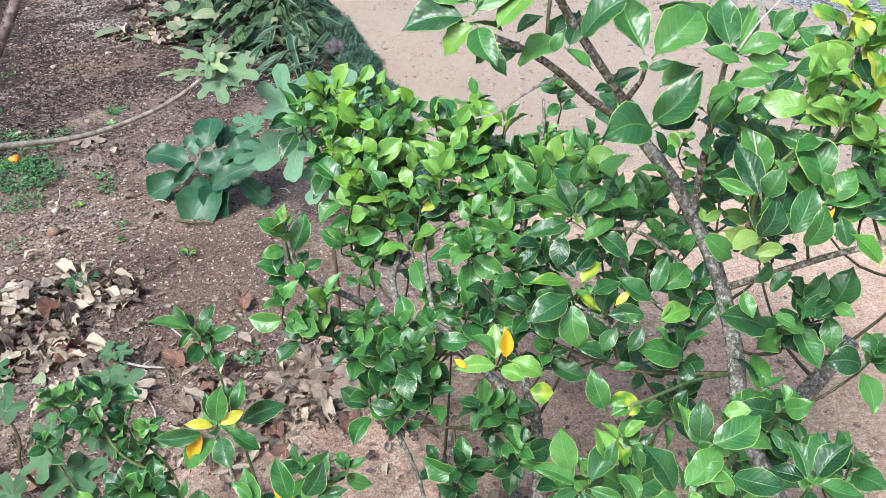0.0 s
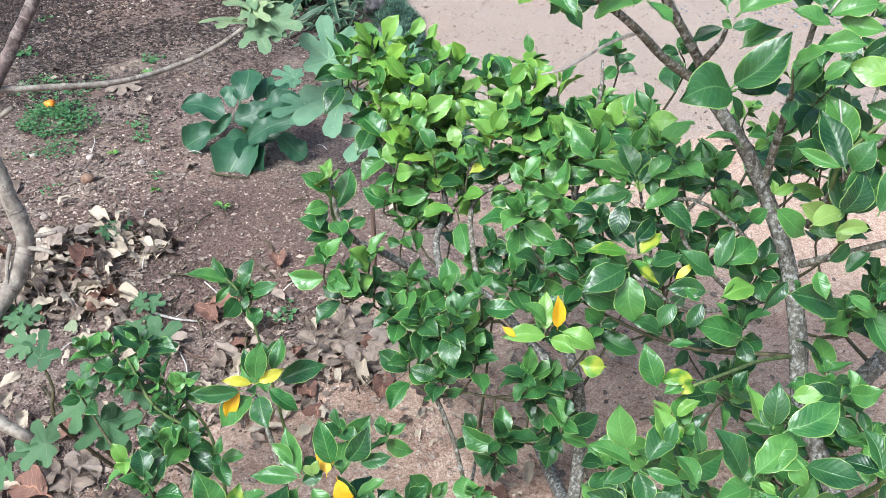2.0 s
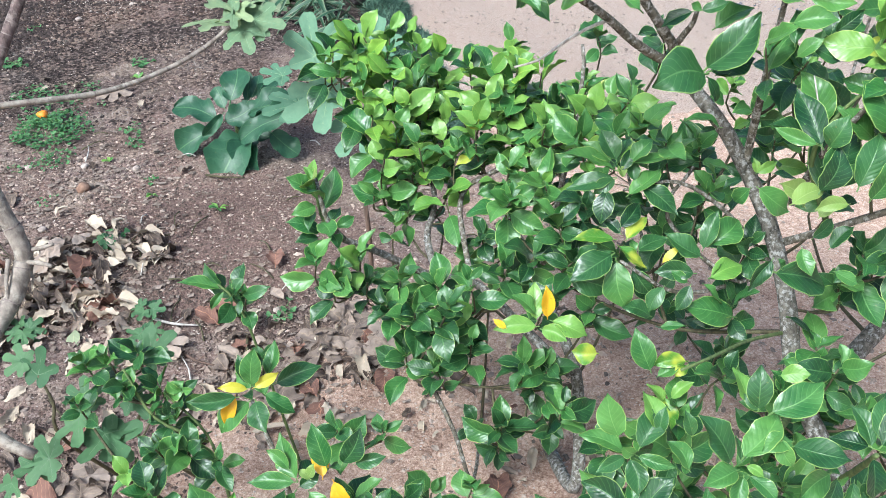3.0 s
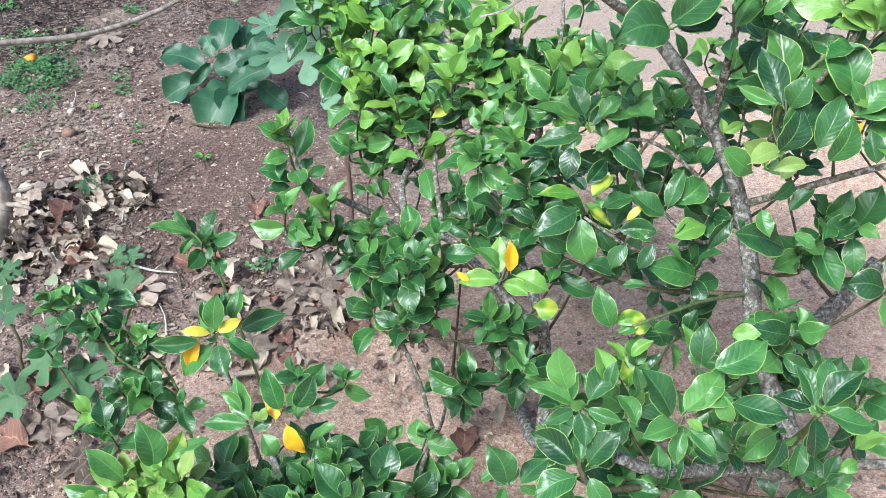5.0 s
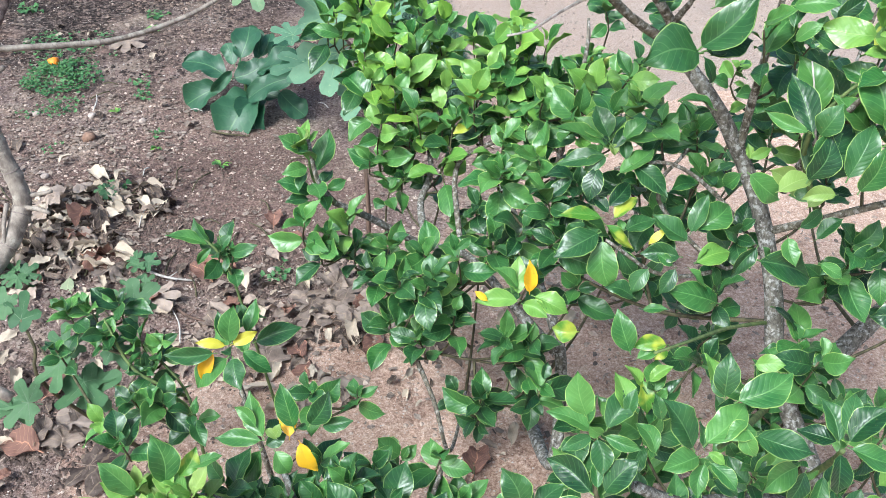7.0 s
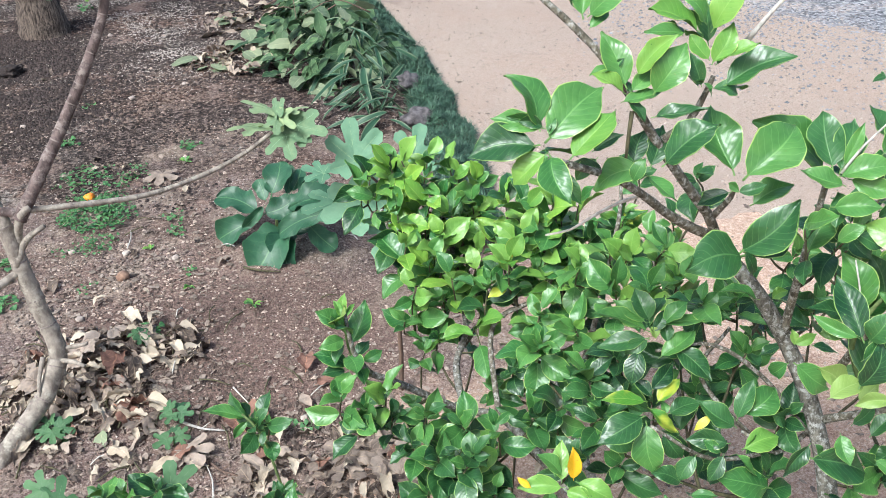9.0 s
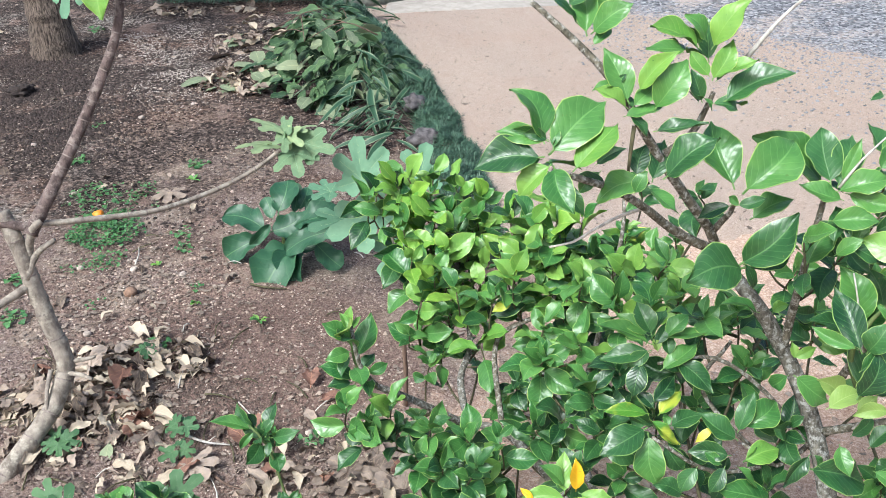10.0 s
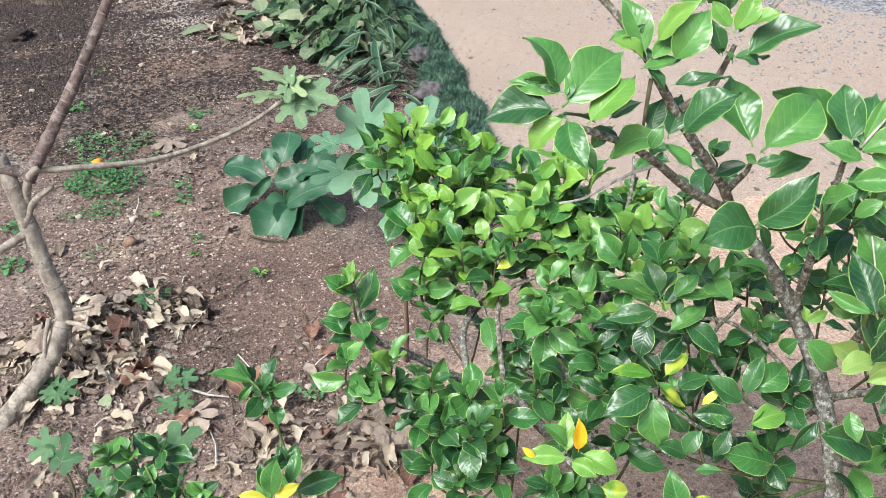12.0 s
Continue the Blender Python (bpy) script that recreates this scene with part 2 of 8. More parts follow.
def ground_material():
    """Dark crumbly soil in the bed, pale sand round the bushes and on the path, with a ragged seam."""
    n = Nodes("soil_and_sand")
    p = n.coords()
    s = n.tree.nodes.new("ShaderNodeSeparateXYZ")
    n.put(p, s.inputs[0])
    x, y = s.outputs[0], s.outputs[1]
    fine, mid, wide = n.noise(170.0, 6.0, 0.72, p), n.noise(22.0, 5.0, 0.65, p), n.noise(2.6, 4.0, 0.6, p)
    grain = n.noise(420.0, 3.0, 0.7, p)
    lump = n.noise(75.0, 4.0, 0.6, p)
    speck = n.math("ADD", n.math("MULTIPLY", fine, 0.45), n.math("ADD", n.math("MULTIPLY", grain, 0.3), n.math("MULTIPLY", lump, 0.25)))
    soil = n.ramp(speck, (0.41, (0.036, 0.024, 0.022)), (0.5, (0.19, 0.135, 0.118)), (0.6, (0.4, 0.33, 0.29)))
    red = n.ramp(speck, (0.41, (0.085, 0.05, 0.04)), (0.5, (0.215, 0.145, 0.12)), (0.62, (0.4, 0.3, 0.25)))
    sand = n.ramp(speck, (0.37, (0.21, 0.12, 0.085)), (0.5, (0.52, 0.355, 0.268)), (0.6, (0.78, 0.63, 0.52)))
    earth = n.ramp(speck, (0.4, (0.085, 0.045, 0.032)), (0.5, (0.31, 0.185, 0.133)), (0.61, (0.52, 0.38, 0.3)))
    worn = n.smooth(n.math("ADD", n.noise(6.5, 5.0, 0.65, p), n.math("MULTIPLY", n.math("MINIMUM", n.math("SUBTRACT", 2.1, y), 1.0), 0.1)), 0.52, 0.64)
    sand = n.mix(n.math("MULTIPLY", worn, 0.5), sand, earth)
    # damp patches and reddish trodden earth have shapes of their own
    bed = n.mix(n.smooth(n.math("ADD", wide, n.math("MULTIPLY", mid, 0.5)), 0.62, 0.86), soil, red)
    bed = n.mix(n.smooth(n.noise(4.2, 5.0, 0.65, p), 0.5, 0.66), bed, n.ramp(speck, (0.38, (0.13, 0.095, 0.075)), (0.5, (0.29, 0.225, 0.18)), (0.62, (0.5, 0.41, 0.34))))
    # dark mulch, spreading towards the back and left of the bed
    far = n.math("ADD", n.math("MULTIPLY", n.math("SUBTRACT", y, 2.8), 0.5), n.math("ADD", n.math("MULTIPLY", n.math("ADD", x, 0.9), -0.35), n.math("MULTIPLY", n.math("SUBTRACT", wide, 0.5), 1.6)))
    coarse = n.math("ADD", n.math("MULTIPLY", n.noise(38.0, 6.0, 0.75, p), 0.55), n.math("MULTIPLY", lump, 0.45))
    mulch = n.ramp(coarse, (0.42, (0.007, 0.005, 0.005)), (0.5, (0.045, 0.032, 0.027)), (0.6, (0.2, 0.155, 0.135)))
    # rusty and ash-grey patches within it
    mulch = n.mix(n.smooth(n.noise(1.9, 6.0, 0.72, n.mix(0.5, p, rgb(0.0, 4.0, 0.0))), 0.48, 0.62), mulch, n.ramp(coarse, (0.42, (0.022, 0.013, 0.01)), (0.5, (0.105, 0.062, 0.047)), (0.6, (0.3, 0.21, 0.165))))
    mulch = n.mix(n.smooth(n.noise(3.7, 6.0, 0.72, n.mix(0.5, p, rgb(7.0, 1.0, 0.0))), 0.54, 0.68), mulch, n.ramp(coarse, (0.42, (0.025, 0.022, 0.02)), (0.5, (0.15, 0.13, 0.115)), (0.6, (0.44, 0.39, 0.345))))
    bed = n.mix(n.math("MULTIPLY", n.smooth(far, 0.0, 0.6), n.smooth(n.noise(3.1, 5.0, 0.65, p), 0.32, 0.46)), bed, mulch)
    # a damp, dark, trodden place in the middle of the bed
    ex, ey = n.math("DIVIDE", n.math("ADD", x, 0.78), 0.5), n.math("DIVIDE", n.math("SUBTRACT", y, 2.17), 0.36)
    damp = n.math("ADD", n.math("ADD", n.math("MULTIPLY", ex, ex), n.math("MULTIPLY", ey, ey)), n.math("ADD", n.math("MULTIPLY", n.math("SUBTRACT", wide, 0.5), 2.6), n.math("MULTIPLY", n.math("SUBTRACT", mid, 0.5), 1.2)))
    bed = n.mix(n.smooth(damp, 1.5, 0.5), bed, n.ramp(speck, (0.4, (0.055, 0.034, 0.029)), (0.5, (0.165, 0.108, 0.09)), (0.62, (0.34, 0.245, 0.205))))
    # sand: along the path side of the bed and in the near part
    side = n.math("ADD", n.math("MULTIPLY", n.math("SUBTRACT", x, SEAM_X), 1.0), n.math("MULTIPLY", n.math("SUBTRACT", y, SEAM_Y), SEAM_K))
    near = n.math("MULTIPLY", n.math("SUBTRACT", NEAR_Y, n.math("ADD", y, n.math("MULTIPLY", n.math("ADD", x, 0.2), -1.6))), 0.9)
    near = n.math("MINIMUM", near, 0.6)
    edge = n.math("ADD", n.math("MAXIMUM", side, near), n.math("ADD", n.math("MULTIPLY", n.math("SUBTRACT", wide, 0.5), 0.9), n.math("MULTIPLY", n.math("SUBTRACT", mid, 0.5), 0.5)))
    col = n.mix(n.smooth(edge, -0.12, 0.25), bed, sand)
    h = n.math("ADD", n.math("MULTIPLY", speck, 0.7), n.math("MULTIPLY", mid, 1.1))
    n.bump(h, 0.9, 0.014)
    return n.set(col, 0.95, 0.2)


def path_material():
    n = Nodes("sandy_path")
    p = n.coords()
    fine, mid, wide = n.noise(190.0, 6.0, 0.75, p), n.noise(30.0, 5.0, 0.6, p), n.noise(1.7, 4.0, 0.6, p)
    grain = n.noise(380.0, 3.0, 0.7, p)
    speck = n.math("ADD", n.math("MULTIPLY", fine, 0.6), n.math("MULTIPLY", grain, 0.4))
    sand = n.ramp(speck, (0.36, (0.14, 0.095, 0.074)), (0.48, (0.34, 0.266, 0.218)), (0.62, (0.51, 0.425, 0.367)))
    worn = n.ramp(speck, (0.36, (0.19, 0.125, 0.095)), (0.5, (0.345, 0.255, 0.205)), (0.62, (0.5, 0.4, 0.34)))
    col = n.mix(n.math("MULTIPLY", n.smooth(n.math("ADD", wide, n.math("MULTIPLY", mid, 0.5)), 0.6, 1.0), 0.7), sand, worn)
    col = n.mix(n.math("MULTIPLY", n.smooth(n.noise(9.0, 5.0, 0.7, p), 0.58, 0.72), 0.35), col, rgb(0.27, 0.19, 0.15))
    n.bump(n.math("ADD", speck, mid), 0.5, 0.008)
    return n.set(col, 0.95, 0.2)


def gravel_bed_material():
    n = Nodes("gravel_bed")
    p = n.coords()
    v = n.tree.nodes.new("ShaderNodeTexVoronoi")
    v.inputs["Scale"].default_value = 52.0
    n.put(p, v.inputs["Vector"])
    sep = n.tree.nodes.new("ShaderNodeSeparateXYZ")
    n.put(v.outputs["Color"], sep.inputs[0])
    col = n.ramp(sep.outputs[0], (0.0, (0.045, 0.047, 0.055)), (0.6, (0.17, 0.172, 0.19)), (1.0, (0.38, 0.375, 0.385)))
    # sand washed in between the stones
    fine = n.noise(150.0, 5.0, 0.7, p)
    q = n.tree.nodes.new("ShaderNodeSeparateXYZ")
    n.put(p, q.inputs[0])
    into = n.math("SUBTRACT", q.outputs[1], n.math("SUBTRACT", 6.7, n.math("MULTIPLY", q.outputs[0], 0.78)))
    rim = n.math("SUBTRACT", 1.0, n.smooth(into, -0.55, 0.3))
    dust = n.smooth(n.math("ADD", n.math("MULTIPLY", rim, 0.42), n.math("ADD", n.noise(2.2, 5.0, 0.65, p), n.math("MULTIPLY", n.math("ADD", fine, n.math("MULTIPLY", sep.outputs[1], 0.6)), 0.3))), 0.72, 0.98)
    col = n.mix(dust, col, n.ramp(fine, (0.36, (0.25, 0.19, 0.16)), (0.5, (0.36, 0.3, 0.265)), (0.62, (0.5, 0.43, 0.39))))
    n.bump(n.math("SUBTRACT", 1.0, v.outputs["Distance"]), 0.6, 0.005)
    return n.set(col, 0.9, 0.25)


# ---- building blocks ----
def part(name, bm, material, parent=None, label=""):
    me = bpy.data.meshes.new(name)
    bm.to_mesh(me)
    bm.free()
    for f in me.polygons:
        f.use_smooth = True
    for m in material if isinstance(material, (list, tuple)) else [material]:
        me.materials.append(m)
    ob = new(name, me)
    if parent is not None:
        ob.parent = parent
    if label:
        ob["label"] = label
    return ob


def thing(name, place, label, category, group=""):
    ob = new(name)
    ob.empty_display_size = 0.05
    ob.location = place
    return tagged(ob, label, category, group)


def local(parent, p):
    return Vector(p) - parent.location


def curve_points(pts, radii, step):
    """Catmull-Rom through pts, with radii carried along."""
    P = [Vector(p) for p in pts]
    P = [P[0] * 2 - P[1]] + P + [P[-1] * 2 - P[-2]]
    out = []
    for i in range(1, len(P) - 2):
        a, b, c, d = P[i - 1:i + 3]
        k = max(2, int((c - b).length / step))
        for j in range(k + (i == len(P) - 3)):
            t = j / k
            q = 0.5 * (2 * b + (c - a) * t + (2 * a - 5 * b + 4 * c - d) * t * t + (3 * b - a - 3 * c + d) * t ** 3)
            out.append((q, radii[i - 1] * (1 - t) + radii[i] * t))
    return out


def tube(pts, r0, r1, sides=7, step=0.02, rough=0.12, nodes=0.0, seed=0, flare=0.0):
    """A tapered, slightly uneven limb; nodes: spacing of the swollen rings on it."""
    rng = random.Random(seed)
    n = len(pts)
    radii = [r0 + (r1 - r0) * i / max(1, n - 1) for i in range(n)]
    line = curve_points(pts, radii, 0.007 if nodes else step)
    bm = bmesh.new()
    rings, run, last = [], 0.0, None
    side = Vector((1, 0.2, 0))
    for i, (q, r) in enumerate(line):
        ax = (line[min(i + 1, len(line) - 1)][0] - line[max(i - 1, 0)][0]).normalized()
        side = (side - ax * side.dot(ax)).normalized()
        up = ax.cross(side)
        run += (q - last).length if last is not None else 0
        last = q
        if nodes:
            k = (run / nodes) % 1.0
            r *= 1 + 0.1 * math.exp(-((min(k, 1 - k)) * nodes / 0.0045) ** 2)
        if flare:
            r *= 1 + flare * math.exp(-run / (r0 * 2.2))
        ring = []
        for j in range(sides):
            a = 2 * math.pi * j / sides
            rr = r * (1 + rough * noise.noise(q * 35 + Vector((math.cos(a), math.sin(a), seed)) * 0.9))
            ring.append(bm.verts.new(q + (side * math.cos(a) + up * math.sin(a)) * rr))
        rings.append(ring)
    for a, b in zip(rings, rings[1:]):
        for j in range(sides):
            bm.faces.new((a[j], a[(j + 1) % sides], b[(j + 1) % sides], b[j]))
    bm.faces.new(rings[0][::-1])
    bm.faces.new(rings[-1])
    return bm


SHAPES = {
    # widest place, tip sharpness, stalk length, bend, fold, wave
    "citrus": (0.46, 1.0, 0.08, 0.36, 0.25, 0.036),
    "broad": (0.56, 0.12, 0.1, 0.5, 0.25, 0.075),
    "cut": (0.5, 0.7, 0.08, 0.1, 0.1, 0.03),
    "strap": (0.4, 1.2, 0.02, 0.3, 0.2, 0.01),
    "dry": (0.48, 0.8, 0.1, 0.5, 0.4, 0.05),
    "small": (0.6, 0.1, 0.5, 0.2, 0.2, 0.02),
}


def blade(bm, uvs, m, shape, width, seed, rows=12, slot=0, under=None):
    """One leaf blade of length 1 along y, arched, folded and waved, laid by the matrix m into bm; under: the slot of its lower side."""
    wide, sharp, stalk, bend, fold, wavy = SHAPES[shape]
    rng = random.Random(seed)
    bend *= rng.uniform(0.2, 1.8)
    fold *= rng.uniform(0.3, 1.7)
    twist = rng.uniform(-0.5, 0.5)
    skew = rng.uniform(-0.09, 0.09)
    lop = rng.uniform(-0.25, 0.25)
    ph = rng.uniform(0, 6)
    cols = 8 if shape in ("citrus", "broad") else 6
    place = {}
    for i in range(rows + 1):
        v = i / rows
        if shape == "broad":
            v = 0.5 - 0.5 * math.cos(math.pi * v)
        k = v ** (math.log(0.5) / math.log(wide))
        if shape == "citrus":
            w = width * 0.5 * max(0.0, math.sin(math.pi * k)) ** (0.68 + 0.5 * v * v) * (1 + 0.02 * math.sin(23 * v + ph))
        else:
            w = width * 0.5 * max(0.0, math.sin(math.pi * k)) ** ((0.36 if shape == "broad" else 0.52) + 0.36 * sharp * v)
        if shape == "broad":
            w *= 1 + 0.05 * math.sin(11 * v + ph) + 0.02 * math.sin(37 * v + 2 * ph)
        if i in (0, rows):
            w = width * 0.012
        for j in range(cols + 1):
            s = j / cols * 2 - 1
            x = s * w * (1 - 0.12 * abs(fold)) + skew * math.sin(math.pi * v)
            # a crease along the midrib, the halves bowed up from it, the margin rolled back a little
            cup = abs(s) ** 1.25 - 0.28 * abs(s) ** 4 if shape == "citrus" else abs(s) ** 2.0
            z = bend * ((v - v * v) if shape == "citrus" else (0.5 * v - v * v)) + fold * 1.6 * cup * w * (1 + lop * (1 if s > 0 else -1))
            if shape == "citrus":
                # quilted between the side veins
                z += 0.011 * math.sin(44 * (v - 0.3 * abs(s) * w / width) + ph) * math.sin(math.pi * abs(s)) * min(1, 4 * v * (1.05 - v))
            z += wavy * (math.sin(9 * v + ph + (1.9 if s > 0 else 0)) + 0.5 * math.sin(17 * v + 3 * ph + (2.6 if s > 0 else 0))) * s * s * min(1, 5 * v * (1.15 - v)) + twist * s * w * v
            y = stalk + (1 - stalk) * v * (1 - 0.15 * abs(bend) * v)
            if shape == "dry":
                x += 0.07 * noise.noise(Vector((x * 6, v * 5, seed)))
                z += 0.3 * noise.noise(Vector((x * 5, v * 4.5, seed + 9))) + 0.1 * noise.noise(Vector((x * 11, v * 10, seed)))
            place[i, j] = Vector((x, y, z))
    for low in (False, True) if under is not None else (False,):
        grid = {}
        for (i, j), q in place.items():
            a = place[min(i + 1, rows), j] - place[max(i - 1, 0), j]
            b = place[i, min(j + 1, cols)] - place[i, max(j - 1, 0)]
            grid[i, j] = bm.verts.new(m @ (q - (b.cross(a).normalized() * 0.011 if low else Vector((0, 0, 0)))))
        for i in range(rows):
            for j in range(cols):
                ids = ((i, j), (i, j + 1), (i + 1, j + 1), (i + 1, j))
                if low:
                    ids = ids[::-1]
                f = bm.faces.new([grid[t] for t in ids])
                f.material_index = under if low else slot
                f.smooth = True
                for l, (c, d) in zip(f.loops, ids):
                    l[uvs].uv = (d / cols, c / rows)
    # stalk
    if stalk > 0.03:
        t = width * 0.026
        ring = lambda y, z: [bm.verts.new(m @ Vector((t * c, y, z + t * d))) for c, d in ((-1, 0), (0, -1), (1, 0), (0, 1))]
        c, d = ring(0, -0.01), ring(stalk * 1.15, -0.002)
        for j in range(4):
            f = bm.faces.new((c[j], c[(j + 1) % 4], d[(j + 1) % 4], d[j]))
            f.material_index = slot if under is None else under
            for l in f.loops:
                l[uvs].uv = (0.5, 0.0)


def blade_mesh(name, shape, width, seed, material, rows=12, under=None):
    bm = bmesh.new()
    uvs = bm.loops.layers.uv.new("uv")
    blade(bm, uvs, Matrix(), shape, width, seed, rows, 0, None if under is None else 1)
    me = bpy.data.meshes.new(name)
    bm.to_mesh(me)
    bm.free()
    me.materials.append(material)
    if under is not None:
        me.materials.append(under)
    return me


LEAF = {k: [blade_mesh("citrus_leaf", "citrus", 0.5 + 0.05 * (i % 3), 11 * i + 3, M[k], under=M["under"] if k in "dmb" else M[k]) for i in range(12)] for k in "dmbntyop"}


def facing(base, tip, roll, toward=(0.0, -0.55, 0.8)):
    """The pose of a blade from base to tip, its upper side turned to the sky and the open side."""
    b, t = Vector(base), Vector(tip)
    y = (t - b).normalized()
    z = Vector(toward)
    z = (z - y * z.dot(y)).normalized()
    x = y.cross(z)
    return Matrix.Translation(b) @ Matrix((x, y, z)).transposed().to_4x4() @ Matrix.Rotation(radians(roll), 4, "Y")


COUNT = [0]
LOOSE = {}


def emit_leaves(parent, most=300):
    """The shoots' leaves: up to `most` leaf parts in all, those on the near side first; the rest of the foliage as one mesh."""
    rest = sorted(LOOSE.pop(parent.name, []), key=lambda r: r[1].translation.y)
    have = sum(1 for c in parent.children if c.name.startswith("leaf"))
    for me, m in rest[:max(0, most - have)]:
        ob = new("leaf", me)
        ob.parent = parent
        ob.matrix_basis = m
    rest = rest[max(0, most - have):]
    if not rest:
        return
    co, faces, uv, slots, mats = [], [], [], [], []
    cache = {}
    for me, m in rest:
        if me.name not in cache:
            v = np.empty(len(me.vertices) * 3)
            me.vertices.foreach_get("co", v)
            u = np.empty(len(me.loops) * 2)
            me.uv_layers[0].data.foreach_get("uv", u)
            ids = []
            for mat in me.materials:
                if mat not in mats:
                    mats.append(mat)
                ids.append(mats.index(mat))
            cache[me.name] = (v.reshape(-1, 3), u, [tuple(f.vertices) for f in me.polygons], [ids[f.material_index] for f in me.polygons])
        v, u, fs, ms = cache[me.name]
        k = sum(len(c) for c in co[-1:]) and offset
        mm = np.array(m)
        co.append(v @ mm[:3, :3].T + mm[:3, 3])
        faces.extend(tuple(i + k for i in f) for f in fs)
        offset = k + len(v)
        uv.append(u)
        slots.extend(ms)
    me = bpy.data.meshes.new("foliage")
    me.from_pydata(np.concatenate(co).tolist(), [], faces)
    me.uv_layers.new(name="uv").data.foreach_set("uv", np.concatenate(uv))
    for mat in mats:
        me.materials.append(mat)
    me.polygons.foreach_set("material_index", slots)
    me.polygons.foreach_set("use_smooth", [True] * len(faces))
    ob = new("foliage", me)
    ob.parent = parent
    tagged(ob, kind="stuff")


def put_leaf(parent, me, m, sx, sy, name="leaf"):
    ob = new(name, me)
    ob.parent = parent
    ob.matrix_basis = Matrix.Translation(-parent.location) @ m @ Matrix.Diagonal((sx, sy, (sx + sy) / 2, 1))
    return ob


LOOKS = {"y": "yellowing leaf", "o": "golden wilted leaf", "t": "leaf mottled with yellow", "b": "bright green young leaf", "p": "pale green young leaf"}


def leaf(parent, base, tip, kind="d", width=1.0, roll=None):
    """One citrus leaf from base to tip."""
    COUNT[0] += 1
    rng = random.Random(COUNT[0] * 7 + 1)
    size = (Vector(tip) - Vector(base)).length
    r = rng.uniform(-26, 26) if roll is None else roll
    ob = put_leaf(parent, LEAF[kind][COUNT[0] % 12], facing(base, tip, r), size * width * 0.93, size * 1.02)
    if kind in "dmb":
        # smaller leaves crowd round the foot of each large one
        for _ in range(rng.choice((0, 0, 1))):
            way = (Vector(tip) - Vector(base)).normalized() * 0.25 + Vector((rng.uniform(-1, 1), rng.uniform(-0.1, 1), rng.uniform(-0.7, 0.8)))
            s = size * rng.uniform(0.42, 0.72)
            foot = Vector(base) + Vector((rng.uniform(-1, 1), rng.uniform(0.0, 1.0), rng.uniform(-1, 0.3))) * size * 0.12
            LOOSE.setdefault(parent.name, []).append((LEAF[rng.choice("ddmm" + kind)][rng.randrange(12)], Matrix.Translation(-parent.location) @ facing(foot, foot + way.normalized(), rng.uniform(-60, 60)) @ Matrix.Diagonal((s, s, s, 1))))
    if kind in LOOKS:
        ob["label"] = LOOKS[kind]
    return ob


BONES = {}


def branch(parent, pts, r0, r1, material="bark", name="branch", **kw):
    kw.setdefault("seed", len(BONES.get(parent.name, [])))
    ob = part(name, tube([local(parent, p) for p in pts], r0, r1, **kw), M[material], parent)
    if kw.get("nodes"):
        # pale rings where old leaves stood
        run, last, turn = 0.0, None, 0.5
        line = curve_points(pts, [r0 + (r1 - r0) * i / (len(pts) - 1) for i in range(len(pts))], 0.004)
        for (q, r), (q2, _) in zip(line, line[1:]):
            run += (q - last).length if last is not None else 0
            last = q
            if run > kw["nodes"] * turn:
                turn += 0.5 + 1.3 * random.Random(len(line) + int(turn * 10)).random()
                ax = (q2 - q).normalized() * 0.0016
                part("leaf_scar", tube([local(parent, q - ax), local(parent, q), local(parent, q + ax)], r * 1.05, r * 1.04, sides=10, step=0.002, rough=0.06), M["figscar"], ob)
    if material != "dead":
        BONES.setdefault(parent.name, []).extend(q for q, r in curve_points(pts, [r0] * len(pts), 0.03))
    return ob


